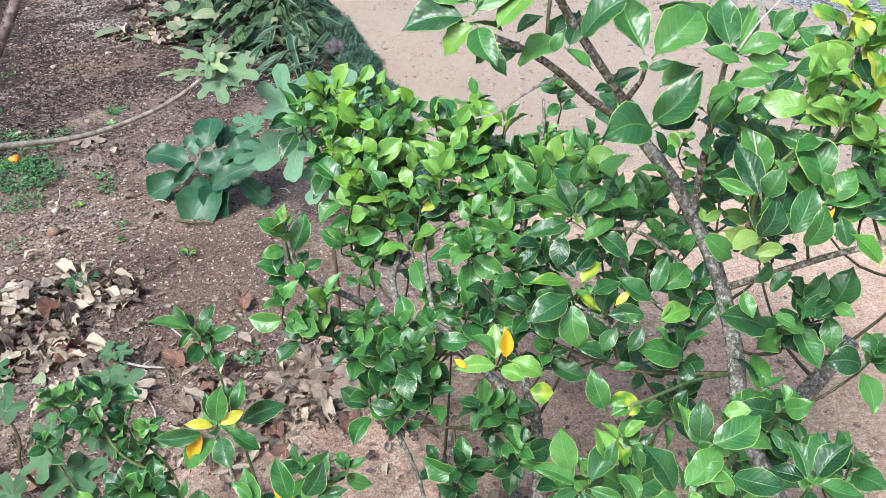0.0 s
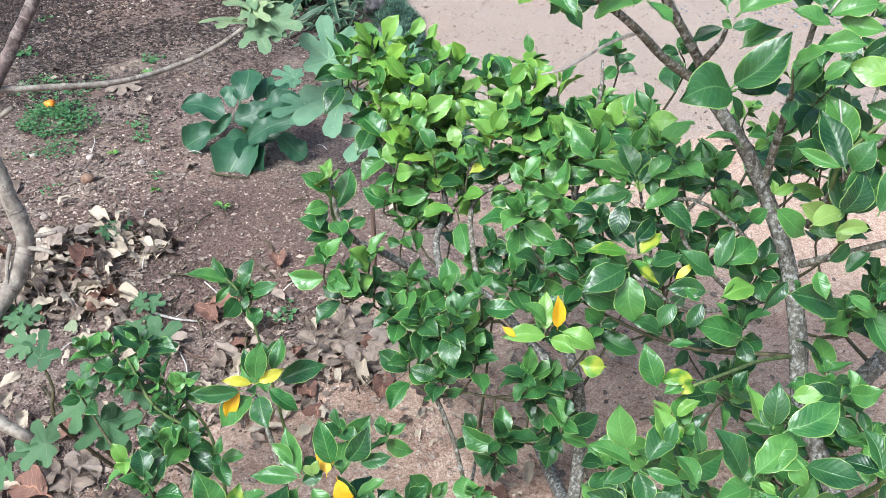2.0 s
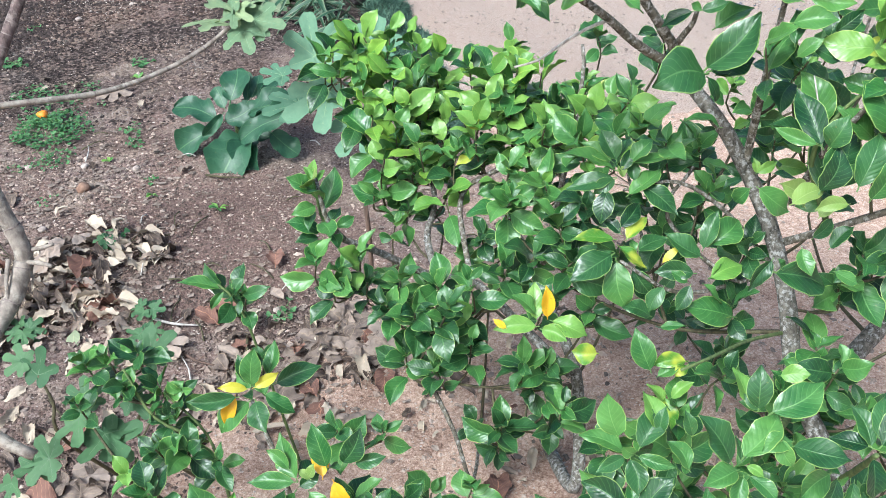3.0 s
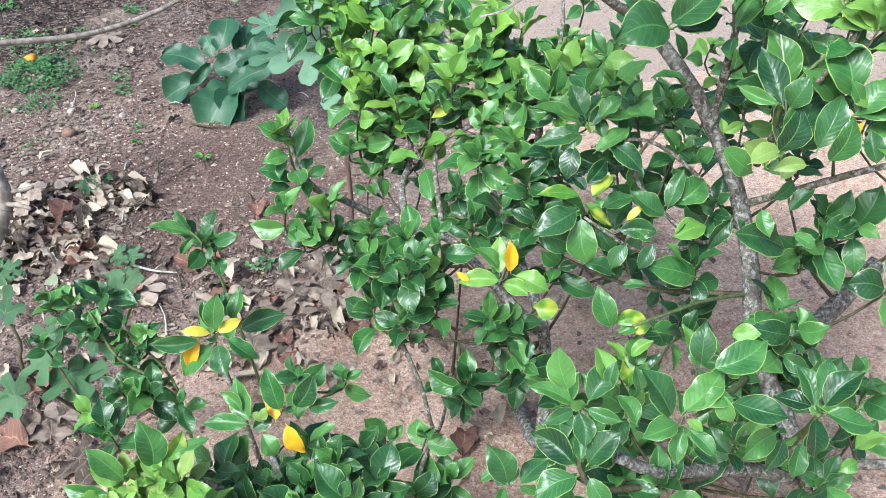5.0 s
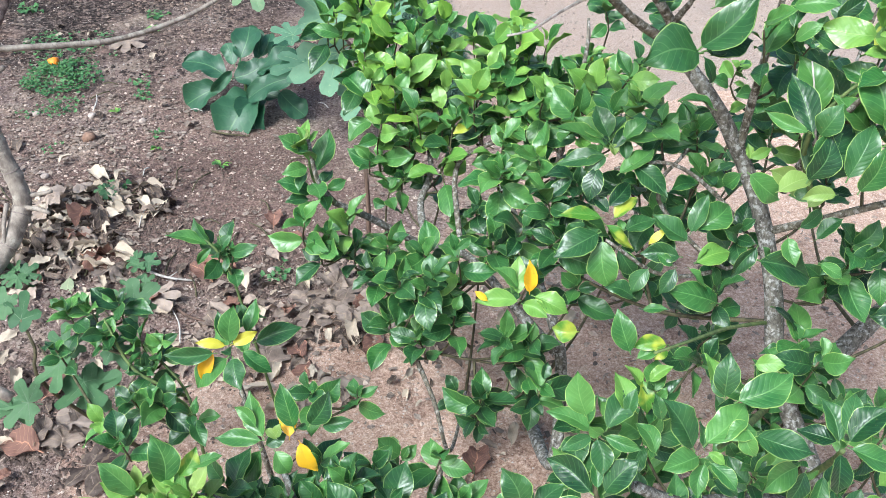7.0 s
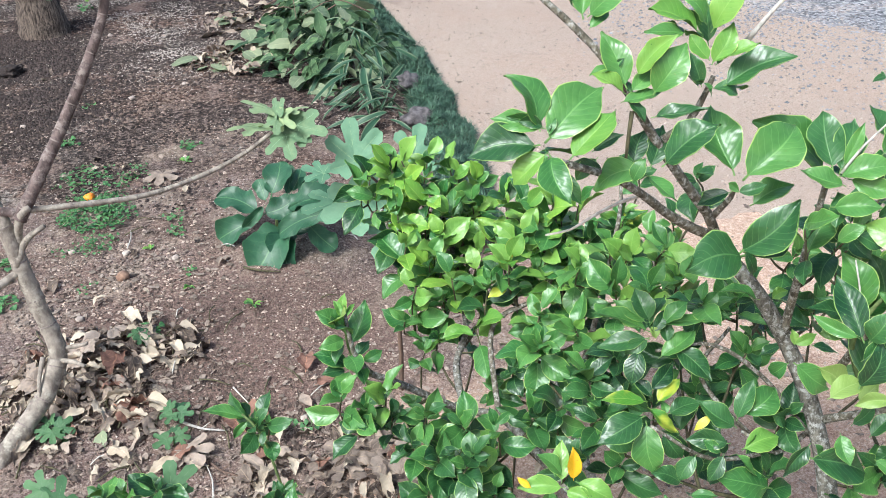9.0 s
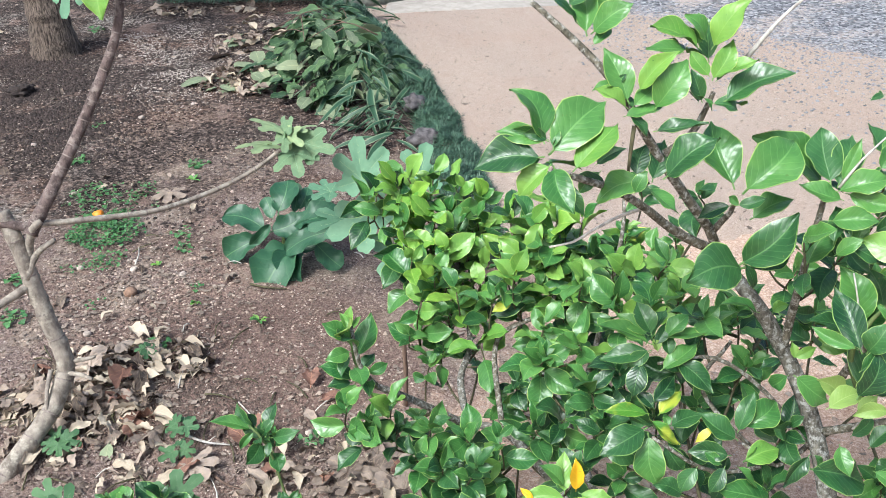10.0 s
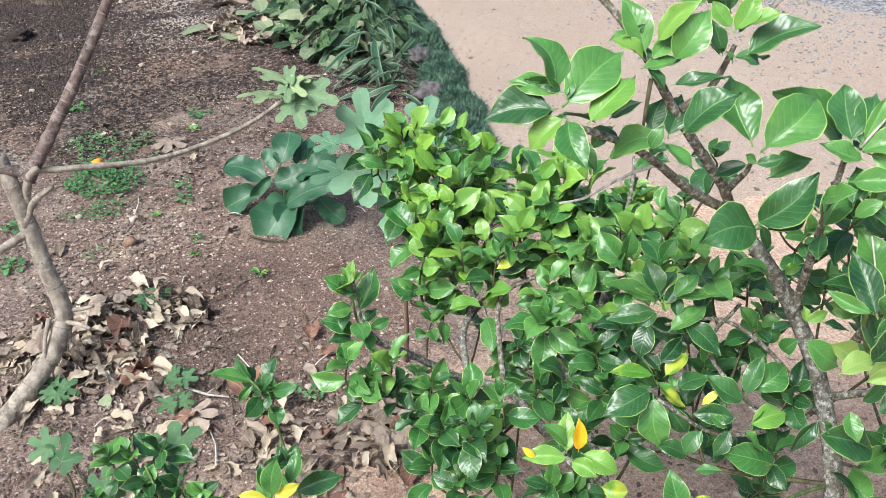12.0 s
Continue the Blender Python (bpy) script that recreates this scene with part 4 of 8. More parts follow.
# ---- fig tree ----
def lobed_mesh(name, seed, lobes=5, deep=0.5, slots=("fig", "figvein"), crumple=0.03):
    """A hand-shaped leaf of length about 1 along y from its stalk's end, with raised veins."""
    rng = random.Random(seed)
    base = {5: (0, 48, -48, 102, -102), 3: (0, 58, -58)}[lobes]
    reach = {5: (1.0, 0.92, 0.92, 0.66, 0.66), 3: (1.0, 0.85, 0.85)}[lobes]
    axes = [(radians(a + rng.uniform(-5, 5)), r * rng.uniform(0.92, 1.06)) for a, r in zip(base, reach)]
    cup, dr, ph = rng.uniform(-0.1, 0.2), rng.uniform(0.05, 0.35), rng.uniform(0, 6)

    def edge(a):
        r = deep
        for ang, rr in axes:
            d = abs((a - ang + math.pi) % (2 * math.pi) - math.pi)
            r = max(r, rr * (1 - 0.16 * (d / 0.27) ** 2.2) if d < 0.27 else rr * (0.84 - (d - 0.27) * 6.5))
        back = abs(abs(a) - math.pi)
        r *= min(1.0, 0.25 + back * 1.6)
        return r * (1 + 0.02 * math.sin(a * 31 + ph))

    def lift(x, y):
        r2 = x * x + y * y
        near = min(abs(x * math.cos(a) - y * math.sin(a)) + (9 if x * math.sin(a) + y * math.cos(a) < -0.05 else 0) for a, _ in axes)
        return cup * r2 - dr * r2 * (0.7 if y > 0 else 0.35) + 0.16 * min(near, 0.3) + crumple * (2.2 * noise.noise(Vector((x * 2.3 + ph, y * 2.3, seed))) + 0.8 * noise.noise(Vector((x * 6 + ph, y * 6, seed))))

    bm = bmesh.new()
    uvs = bm.loops.layers.uv.new("uv")
    k, rows = 90, 5
    cen = bm.verts.new((0, 0, lift(0, 0)))
    rings = []
    for i in range(1, rows + 1):
        f = i / rows
        ring = []
        for j in range(k):
            a = -math.pi + 2 * math.pi * (j + 0.5) / k
            r = edge(a) * f
            x, y = math.sin(a) * r, math.cos(a) * r
            ring.append(bm.verts.new((x, y, lift(x, y))))
        rings.append(ring)
    for j in range(k - 1):
        fs = [bm.faces.new((cen, rings[0][j], rings[0][j + 1]))]
        for a, b in zip(rings, rings[1:]):
            fs.append(bm.faces.new((a[j], b[j], b[j + 1], a[j + 1])))
        for f in fs:
            for l in f.loops:
                l[uvs].uv = (0.25 + 0.1 * l.vert.co.x, 0.5 + 0.4 * l.vert.co.y)
    for ang, rr in axes:
        pts = []
        for i in range(7):
            t = i / 6 * 0.93
            x, y = math.sin(ang) * rr * t, math.cos(ang) * rr * t
            w = 0.011 * (1 - t * 0.85)
            nx, ny = math.cos(ang) * w, -math.sin(ang) * w
            pts.append((bm.verts.new((x - nx, y - ny, lift(x, y) + 0.004)), bm.verts.new((x + nx, y + ny, lift(x, y) + 0.004))))
        for (a, b), (c, d) in zip(pts, pts[1:]):
            f = bm.faces.new((a, b, d, c))
            f.material_index = 1
        for i in range(2, 6):
            t = i / 6 * 0.9
            for sg in (-1, 1):
                x, y = math.sin(ang) * rr * t, math.cos(ang) * rr * t
                a2 = ang + sg * 0.75
                ln = 0.16 * (1.2 - t)
                x2, y2 = x + math.sin(a2) * ln, y + math.cos(a2) * ln
                nx, ny = math.cos(a2) * 0.003, -math.sin(a2) * 0.003
                f = bm.faces.new([bm.verts.new((x - nx, y - ny, lift(x, y) + 0.004)), bm.verts.new((x + nx, y + ny, lift(x, y) + 0.004)), bm.verts.new((x2, y2, lift(x2, y2) + 0.003))])
                f.material_index = 1
    # stalk
    ring = lambda y, z, t: [bm.verts.new((t * a, y, z + t * b)) for a, b in ((-1, 0), (0, -1), (1, 0), (0, 1))]
    a, b = ring(-0.38, -0.1, 0.016), ring(0.0, -0.004, 0.012)
    for j in range(4):
        f = bm.faces.new((a[j], a[(j + 1) % 4], b[(j + 1) % 4], b[j]))
        f.material_index = 1
    me = bpy.data.meshes.new(name)
    bm.to_mesh(me)
    bm.free()
    for s in slots:
        me.materials.append(M[s])
    for f in me.polygons:
        f.use_smooth = True
    return me


FIG = {"fig": [lobed_mesh("fig_leaf", i, 5, 0.47) for i in (1, 2, 3)],
       "young": [lobed_mesh("fig_leaf", i, 3, 0.55, ("figpale", "figvein")) for i in (4, 5, 6)],
       "seedling": [lobed_mesh("fig_leaf", i, 5 if i % 2 else 3, 0.45, ("figdull", "dullvein")) for i in (7, 8, 9)]}


def fig_leaf(parent, base, tip, kind="fig", width=1.0, roll=None, toward=(0.0, -0.55, 0.8)):
    COUNT[0] += 1
    rng = random.Random(COUNT[0])
    size = (Vector(tip) - Vector(base)).length
    r = rng.uniform(-20, 20) if roll is None else roll
    return put_leaf(parent, FIG[kind][COUNT[0] % 3], facing(base, tip, r, toward), size * width, size)


BROAD = [blade_mesh("broad_leaf", "broad", 0.52 + 0.06 * i, 31 + i, M["broad"], 20) for i in range(4)]
CUT = [blade_mesh("cut_leaf", "cut", 0.42 + 0.05 * (i % 3), 51 + i, M["cutpale" if i % 4 == 1 else "cut"]) for i in range(9)]
DRY = [blade_mesh("dry_leaf", "dry", (0.18, 0.36, 0.26, 0.44)[i % 4], 71 + i, M["drypale" if i % 4 == 1 else "dry"], 8) for i in range(14)]
DRY_RED = [blade_mesh("dry_leaf", "dry", 0.55, 95 + i, M["dryred"]) for i in range(3)]
M["dryvein"] = plain_material("dry_leaf_vein", (0.2, 0.15, 0.12), (0.3, 0.23, 0.18), rough=0.8)
PLANE = [lobed_mesh("dry_plane_leaf", 41 + i, 5, 0.42, ("dry", "dryvein"), 0.16) for i in range(3)]


def striped_material():
    n = Nodes("striped_bamboo_leaf")
    u, v = n.uv()
    off = n.math("ABSOLUTE", n.math("SUBTRACT", u, 0.5))
    col = n.mix(n.smooth(off, 0.3, 0.42), rgb(0.03, 0.08, 0.042), rgb(0.15, 0.2, 0.12))
    n.thin(col, 0.12)
    return n.set(col, 0.5, 0.4)


M["stripe"] = striped_material()
STRAP = [blade_mesh("bamboo_leaf", "strap", 0.1 + 0.03 * (i % 2), 61 + i, M["stripe"], 10) for i in range(5)]


# ---- the fig tree and the plants of the bed ----
fig_tree = thing("fig_tree", (-1.2, 1.62, 0.0), "young fig tree with smooth grey bark and one leafy branch", "tree")
broad_plant = thing("broad_leaved_plant", (-0.82, 2.78, 0.0), "low plant with large rounded dark green leaves on the soil", "plant")
seedling = thing("fig_seedling", (-0.55, 1.15, 0.0), "small fig seedling with lobed dull green leaves", "plant")


def broad_leaf(parent, base, tip, width=1.0, roll=None):
    COUNT[0] += 1
    rng = random.Random(COUNT[0])
    size = (Vector(tip) - Vector(base)).length
    r = rng.uniform(-22, 22) if roll is None else roll
    return put_leaf(parent, BROAD[COUNT[0] % 4], facing(base, tip, r), size * width, size)


# fig tree limbs
branch(fig_tree, ((-1.300, 1.420, -0.040), (-1.243, 1.597, -0.033), (-1.187, 1.709, 0.032), (-1.140, 1.796, 0.097), (-1.124, 1.856, 0.159)), 0.025, 0.022, "figbark", "trunk", nodes=0.07, sides=12)
branch(fig_tree, ((-1.129, 1.846, 0.121), (-1.126, 1.873, 0.190), (-1.158, 1.892, 0.313), (-1.179, 1.904, 0.420), (-1.193, 1.908, 0.512), (-1.218, 1.920, 0.581)), 0.0225, 0.0185, "figbark", "branch", nodes=0.06, sides=12)
branch(fig_tree, ((-1.175, 1.897, 0.408), (-1.170, 1.914, 0.479), (-1.142, 1.908, 0.545), (-1.123, 1.920, 0.562)), 0.011, 0.009, "figbark", "branch", sides=9)
branch(fig_tree, ((-1.152, 1.911, 0.531), (-1.105, 1.952, 0.615), (-1.050, 2.020, 0.726), (-0.986, 2.076, 0.856), (-0.941, 2.119, 0.966), (-0.917, 2.168, 1.110)), 0.0165, 0.0095, "figyoung", "branch", nodes=0.055, sides=11)
branch(fig_tree, ((-1.139, 1.923, 0.550), (-1.055, 1.972, 0.539), (-0.919, 2.087, 0.512), (-0.814, 2.211, 0.510), (-0.727, 2.292, 0.534), (-0.650, 2.348, 0.579)), 0.008, 0.0055, "figbark", "branch", nodes=0.05, sides=9)
branch(fig_tree, ((-1.148, 1.917, 0.540), (-1.190, 1.908, 0.554), (-1.285, 1.884, 0.570)), 0.012, 0.010, "figyoung", "branch", sides=9)
branch(fig_tree, ((-1.179, 1.888, 0.414), (-1.153, 1.913, 0.472), (-1.104, 1.926, 0.507)), 0.010, 0.006, "figbark", "branch", sides=8)
branch(fig_tree, ((-1.176, 1.903, 0.397), (-1.206, 1.857, 0.383), (-1.248, 1.799, 0.370)), 0.012, 0.009, "figbark", "branch", sides=9)
branch(fig_tree, ((-1.123, 1.878, 0.178), (-1.072, 1.878, 0.190), (-1.049, 1.884, 0.195)), 0.0065, 0.0045, "figbark", "stub", sides=8)
branch(fig_tree, ((-1.125, 1.856, 0.159), (-1.075, 1.842, 0.167), (-1.036, 1.825, 0.169)), 0.007, 0.005, "figbark", "stub", sides=8)
branch(fig_tree, ((-1.149, 1.840, 0.178), (-1.147, 1.797, 0.141), (-1.141, 1.756, 0.067)), 0.0065, 0.004, "figbark", "stub", sides=8)
# leaves at the end of the side branch
fig_leaf(fig_tree, (-0.693, 2.365, 0.586), (-0.768, 2.330, 0.602), "young", width=0.6, roll=30)
fig_leaf(fig_tree, (-0.671, 2.390, 0.625), (-0.746, 2.410, 0.649), "young", width=0.55, roll=35)
fig_leaf(fig_tree, (-0.640, 2.380, 0.623), (-0.666, 2.450, 0.642), "young", width=0.6, roll=-30)
fig_leaf(fig_tree, (-0.610, 2.385, 0.625), (-0.561, 2.400, 0.641), "young", width=0.8, roll=-40)
fig_leaf(fig_tree, (-0.638, 2.360, 0.609), (-0.619, 2.290, 0.605), "young", width=0.7, roll=-15)
fig_leaf(fig_tree, (-0.587, 2.370, 0.589), (-0.491, 2.330, 0.583), "young", width=0.75, roll=12)
fig_leaf(fig_tree, (-0.615, 2.350, 0.570), (-0.584, 2.270, 0.552), "young", width=0.95, roll=0)
fig_leaf(fig_tree, (-0.632, 2.370, 0.614), (-0.581, 2.310, 0.617), "young", width=0.6, roll=30)
branch(fig_tree, ((-0.640, 2.351, 0.595), (-0.666, 2.357, 0.595), (-0.693, 2.365, 0.586)), 0.002, 0.0015, "greenbark", "leaf_stalk")
branch(fig_tree, ((-0.640, 2.351, 0.595), (-0.616, 2.360, 0.594), (-0.590, 2.370, 0.589)), 0.002, 0.0015, "greenbark", "leaf_stalk")
leaf(fig_tree, (-0.955, 2.124, 1.100), (-0.953, 2.080, 1.000), "b", width=1.5, roll=0)
fig_leaf(fig_tree, (-1.055, 2.162, 1.084), (-1.053, 2.113, 0.997), "fig", width=0.6)
# large fig leaves
fig_leaf(fig_tree, (-0.441, 2.400, 0.474), (-0.458, 2.470, 0.575), "fig", width=0.95, roll=0)
fig_leaf(fig_tree, (-0.275, 2.410, 0.483), (-0.256, 2.480, 0.552), "fig", width=1.0, roll=8)
fig_leaf(fig_tree, (-0.427, 2.490, 0.331), (-0.544, 2.420, 0.263), "fig", width=0.95, roll=0)
fig_leaf(fig_tree, (-0.538, 2.560, 0.259), (-0.647, 2.520, 0.240), "fig", width=0.8, roll=10)
fig_leaf(fig_tree, (-0.330, 2.460, 0.235), (-0.402, 2.380, 0.177), "fig", width=0.9, roll=0)
fig_leaf(fig_tree, (-0.601, 2.660, 0.307), (-0.674, 2.680, 0.310), "fig", width=0.8, roll=0)
branch(fig_tree, ((-0.300, 2.640, -0.010), (-0.310, 2.600, 0.200), (-0.383, 2.460, 0.370), (-0.439, 2.400, 0.472)), 0.007, 0.003, "figyoung", "branch")
branch(fig_tree, ((-0.383, 2.460, 0.370), (-0.406, 2.480, 0.356), (-0.427, 2.490, 0.331)), 0.003, 0.002, "greenbark", "leaf_stalk")
branch(fig_tree, ((-0.376, 2.460, 0.374), (-0.317, 2.430, 0.424), (-0.275, 2.410, 0.483)), 0.003, 0.002, "greenbark", "leaf_stalk")
# broad-leaved plant
broad_leaf(broad_plant, (-0.856, 2.760, 0.103), (-1.024, 2.800, 0.144), width=1.01, roll=8)
broad_leaf(broad_plant, (-0.884, 2.760, 0.070), (-1.023, 2.704, 0.030), width=0.97, roll=-6)
broad_leaf(broad_plant, (-0.821, 2.780, 0.151), (-0.807, 2.880, 0.260), width=1.01, roll=6)
broad_leaf(broad_plant, (-0.836, 2.770, 0.138), (-0.878, 2.830, 0.197), width=1.06, roll=-14)
broad_leaf(broad_plant, (-0.843, 2.740, 0.105), (-0.737, 2.760, 0.160), width=1.19, roll=10)
broad_leaf(broad_plant, (-0.834, 2.750, 0.139), (-0.903, 2.680, 0.078), width=0.53, roll=-30)
broad_leaf(broad_plant, (-0.776, 2.750, 0.125), (-0.594, 2.780, 0.204), width=0.88, roll=-8)
broad_leaf(broad_plant, (-0.775, 2.740, 0.113), (-0.602, 2.730, 0.161), width=0.79, roll=12)
broad_leaf(broad_plant, (-0.582, 2.640, 0.183), (-0.774, 2.640, 0.090), width=0.66, roll=-12)
broad_leaf(broad_plant, (-0.758, 2.720, 0.072), (-0.841, 2.539, 0.020), width=1.14, roll=6)
broad_leaf(broad_plant, (-0.741, 2.720, 0.082), (-0.743, 2.570, 0.020), width=0.88, roll=14)
broad_leaf(broad_plant, (-0.681, 2.700, 0.096), (-0.580, 2.656, 0.030), width=1.19, roll=-6)
broad_leaf(broad_plant, (-0.772, 2.800, 0.143), (-0.778, 2.900, 0.224), width=0.62, roll=30)
broad_leaf(broad_plant, (-0.740, 2.800, 0.144), (-0.633, 2.880, 0.218), width=0.66, roll=-10)
broad_leaf(broad_plant, (-0.758, 2.810, 0.151), (-0.733, 2.900, 0.222), width=0.53, roll=20)
broad_leaf(broad_plant, (-0.882, 2.800, 0.040), (-0.942, 2.800, 0.055), width=0.97, roll=10)
broad_leaf(broad_plant, (-0.806, 2.760, 0.092), (-0.675, 2.700, 0.074), width=0.79, roll=0)
branch(broad_plant, ((-0.830, 2.850, -0.010), (-0.815, 2.810, 0.060), (-0.814, 2.770, 0.113)), 0.014, 0.009, "greenbark", "stem")
branch(broad_plant, ((-0.800, 2.840, -0.010), (-0.770, 2.800, 0.050), (-0.761, 2.740, 0.096)), 0.010, 0.006, "greenbark", "stem")
# fig seedling leaves
fig_leaf(seedling, (-0.719, 1.161, 0.421), (-0.707, 1.188, 0.459), "seedling")
fig_leaf(seedling, (-0.744, 1.173, 0.440), (-0.781, 1.178, 0.451), "seedling")
fig_leaf(seedling, (-0.639, 1.140, 0.383), (-0.645, 1.165, 0.421), "seedling", width=1.1)
fig_leaf(seedling, (-0.652, 1.123, 0.360), (-0.639, 1.075, 0.342), "seedling", width=1.0)
fig_leaf(seedling, (-0.530, 1.188, 0.446), (-0.537, 1.213, 0.484), "seedling", width=1.3)
fig_leaf(seedling, (-0.530, 1.182, 0.438), (-0.503, 1.194, 0.454), "seedling")
fig_leaf(seedling, (-0.599, 1.100, 0.322), (-0.544, 1.119, 0.345), "seedling")
fig_leaf(seedling, (-0.728, 1.077, 0.298), (-0.735, 1.056, 0.267), "seedling", width=1.2)
fig_leaf(seedling, (-0.700, 1.084, 0.305), (-0.756, 1.081, 0.305), "seedling", width=1.1)
fig_leaf(seedling, (-0.609, 1.110, 0.337), (-0.563, 1.058, 0.329), "seedling", width=1.1)
fig_leaf(seedling, (-0.564, 1.144, 0.384), (-0.518, 1.147, 0.384), "seedling")
fig_leaf(seedling, (-0.532, 1.134, 0.278), (-0.505, 1.157, 0.310), "seedling")
fig_leaf(seedling, (-0.764, 1.059, 0.274), (-0.771, 1.038, 0.243), "seedling")
branch(seedling, ((-0.620, 1.250, 0.000), (-0.696, 1.135, 0.292), (-0.699, 1.144, 0.376), (-0.719, 1.161, 0.421)), 0.004, 0.002, "twig", "stem")
branch(seedling, ((-0.620, 1.250, 0.000), (-0.628, 1.123, 0.269), (-0.633, 1.132, 0.353), (-0.639, 1.140, 0.383)), 0.004, 0.002, "twig", "stem")
branch(seedling, ((-0.550, 1.300, 0.000), (-0.578, 1.156, 0.279), (-0.536, 1.158, 0.385), (-0.530, 1.182, 0.438)), 0.004, 0.002, "twig", "stem")
branch(seedling, ((-0.768, 1.044, 0.430), (-0.720, 1.034, 0.394), (-0.685, 1.032, 0.371)), 0.012, 0.009, "figbark", "fallen_stem")


# ---- citrus ----
citrus_tree = thing("citrus_tree", (0.62, 1.2, 0.0), "young citrus tree with glossy dark green leaves and grey-flecked stems", "citrus tree")
citrus_shrub = thing("citrus_shrub", (0.14, 1.55, 0.0), "bushy citrus shrub with bright young leaves on top", "citrus shrub")
young_citrus = thing("young_citrus", (-0.3, 1.02, 0.0), "low young citrus with some yellowing leaves", "citrus shrub")


def fill(parent, centre, radii, count, size, kinds, seed):
    """Shoots spread through the inner crown."""
    rng = random.Random(seed)
    for _ in range(count):
        while True:
            v = Vector((rng.uniform(-1, 1), rng.uniform(-1, 1), rng.uniform(-1, 1)))
            if v.length < 1:
                break
        p = Vector(centre) + Vector((v.x * radii[0], v.y * radii[1], v.z * radii[2]))
        shoot(parent, p, rng.randint(5, 7), size, kinds, (v.x * 0.6, -0.2 + v.y * 0.4, 0.9))


# stems of the citrus tree
branch(citrus_tree, ((0.660, 1.160, -0.020), (0.600, 0.988, 0.271), (0.563, 1.037, 0.340), (0.504, 1.116, 0.450), (0.485, 1.172, 0.559), (0.457, 1.220, 0.659), (0.417, 1.245, 0.740), (0.362, 1.242, 0.829), (0.310, 1.248, 0.891), (0.291, 1.250, 0.918)), 0.018, 0.0085, "bark", "trunk", sides=10, flare=0.2)
branch(citrus_tree, ((0.291, 1.250, 0.918), (0.259, 1.235, 0.937), (0.219, 1.215, 0.968), (0.179, 1.190, 1.009), (0.138, 1.160, 1.046), (0.096, 1.120, 1.077), (0.058, 1.095, 1.099)), 0.0075, 0.0038, "limb", "branch")
branch(citrus_tree, ((0.291, 1.250, 0.918), (0.273, 1.240, 0.957), (0.234, 1.220, 1.012), (0.187, 1.205, 1.079), (0.149, 1.200, 1.140), (0.119, 1.210, 1.177), (0.087, 1.220, 1.207), (0.048, 1.228, 1.239), (0.025, 1.240, 1.255)), 0.0075, 0.0035, "limb", "branch")
branch(citrus_tree, ((0.278, 1.243, 0.949), (0.289, 1.235, 0.973), (0.295, 1.225, 0.991), (0.297, 1.220, 1.012)), 0.005, 0.003, "limb", "branch")
branch(citrus_tree, ((0.198, 1.210, 1.075), (0.227, 1.214, 1.098), (0.241, 1.219, 1.126), (0.251, 1.224, 1.153)), 0.0055, 0.003, "limb", "branch")
branch(citrus_tree, ((0.404, 1.245, 0.759), (0.402, 1.235, 0.820), (0.401, 1.225, 0.886), (0.402, 1.220, 0.942), (0.402, 1.210, 0.999), (0.404, 1.210, 1.037)), 0.0068, 0.0035, "limb", "branch")
branch(citrus_tree, ((0.289, 1.250, 1.187), (0.307, 1.250, 1.215), (0.325, 1.250, 1.240), (0.350, 1.250, 1.267)), 0.0036, 0.0016, "dead", "dead_twig")
branch(citrus_tree, ((0.415, 1.202, 1.040), (0.435, 1.202, 1.079), (0.467, 1.213, 1.112)), 0.002, 0.001, "dead", "dead_twig")
branch(citrus_tree, ((0.061, 1.200, 0.941), (0.092, 1.200, 0.950), (0.120, 1.200, 0.971), (0.152, 1.200, 0.992), (0.181, 1.200, 1.004)), 0.0015, 0.0026, "dead", "dead_twig")
branch(citrus_tree, ((0.501, 1.149, 0.724), (0.456, 1.143, 0.825), (0.472, 1.145, 0.886), (0.498, 1.145, 0.922)), 0.0045, 0.002, "greenbark", "branch")
branch(citrus_tree, ((0.463, 1.131, 0.843), (0.454, 1.147, 0.893), (0.441, 1.161, 0.942)), 0.0015, 0.001, "dead", "dead_twig")
branch(citrus_tree, ((0.156, 1.194, 1.118), (0.153, 1.183, 1.078), (0.152, 1.178, 1.049)), 0.003, 0.0015, "twig", "branch")
branch(citrus_tree, ((0.450, 1.154, 0.691), (0.505, 1.116, 0.743), (0.564, 1.086, 0.791), (0.622, 1.038, 0.845)), 0.006, 0.004, "limb", "branch")
branch(citrus_tree, ((0.458, 1.182, 0.739), (0.472, 1.149, 0.838), (0.492, 1.127, 0.898), (0.511, 1.118, 0.940)), 0.006, 0.003, "limb", "branch")
branch(citrus_tree, ((0.508, 1.252, 0.718), (0.543, 1.290, 0.780), (0.560, 1.327, 0.841), (0.595, 1.388, 0.941)), 0.0035, 0.002, "limb", "branch")
branch(citrus_tree, ((0.261, 0.860, 0.479), (0.325, 0.885, 0.423), (0.409, 0.943, 0.361), (0.491, 0.981, 0.321), (0.572, 0.998, 0.287)), 0.008, 0.012, "bark", "branch")
branch(citrus_tree, ((0.571, 1.001, 0.291), (0.606, 0.973, 0.351), (0.665, 0.943, 0.390)), 0.010, 0.008, "bark", "branch")
branch(citrus_tree, ((0.620, 1.550, -0.020), (0.632, 1.301, 0.255), (0.709, 1.351, 0.317), (0.805, 1.415, 0.396)), 0.02, 0.017, "bark", "branch")
branch(citrus_tree, ((0.487, 1.162, 0.517), (0.397, 1.067, 0.581), (0.326, 0.978, 0.633), (0.266, 0.926, 0.652)), 0.0032, 0.002, "greenbark", "branch")
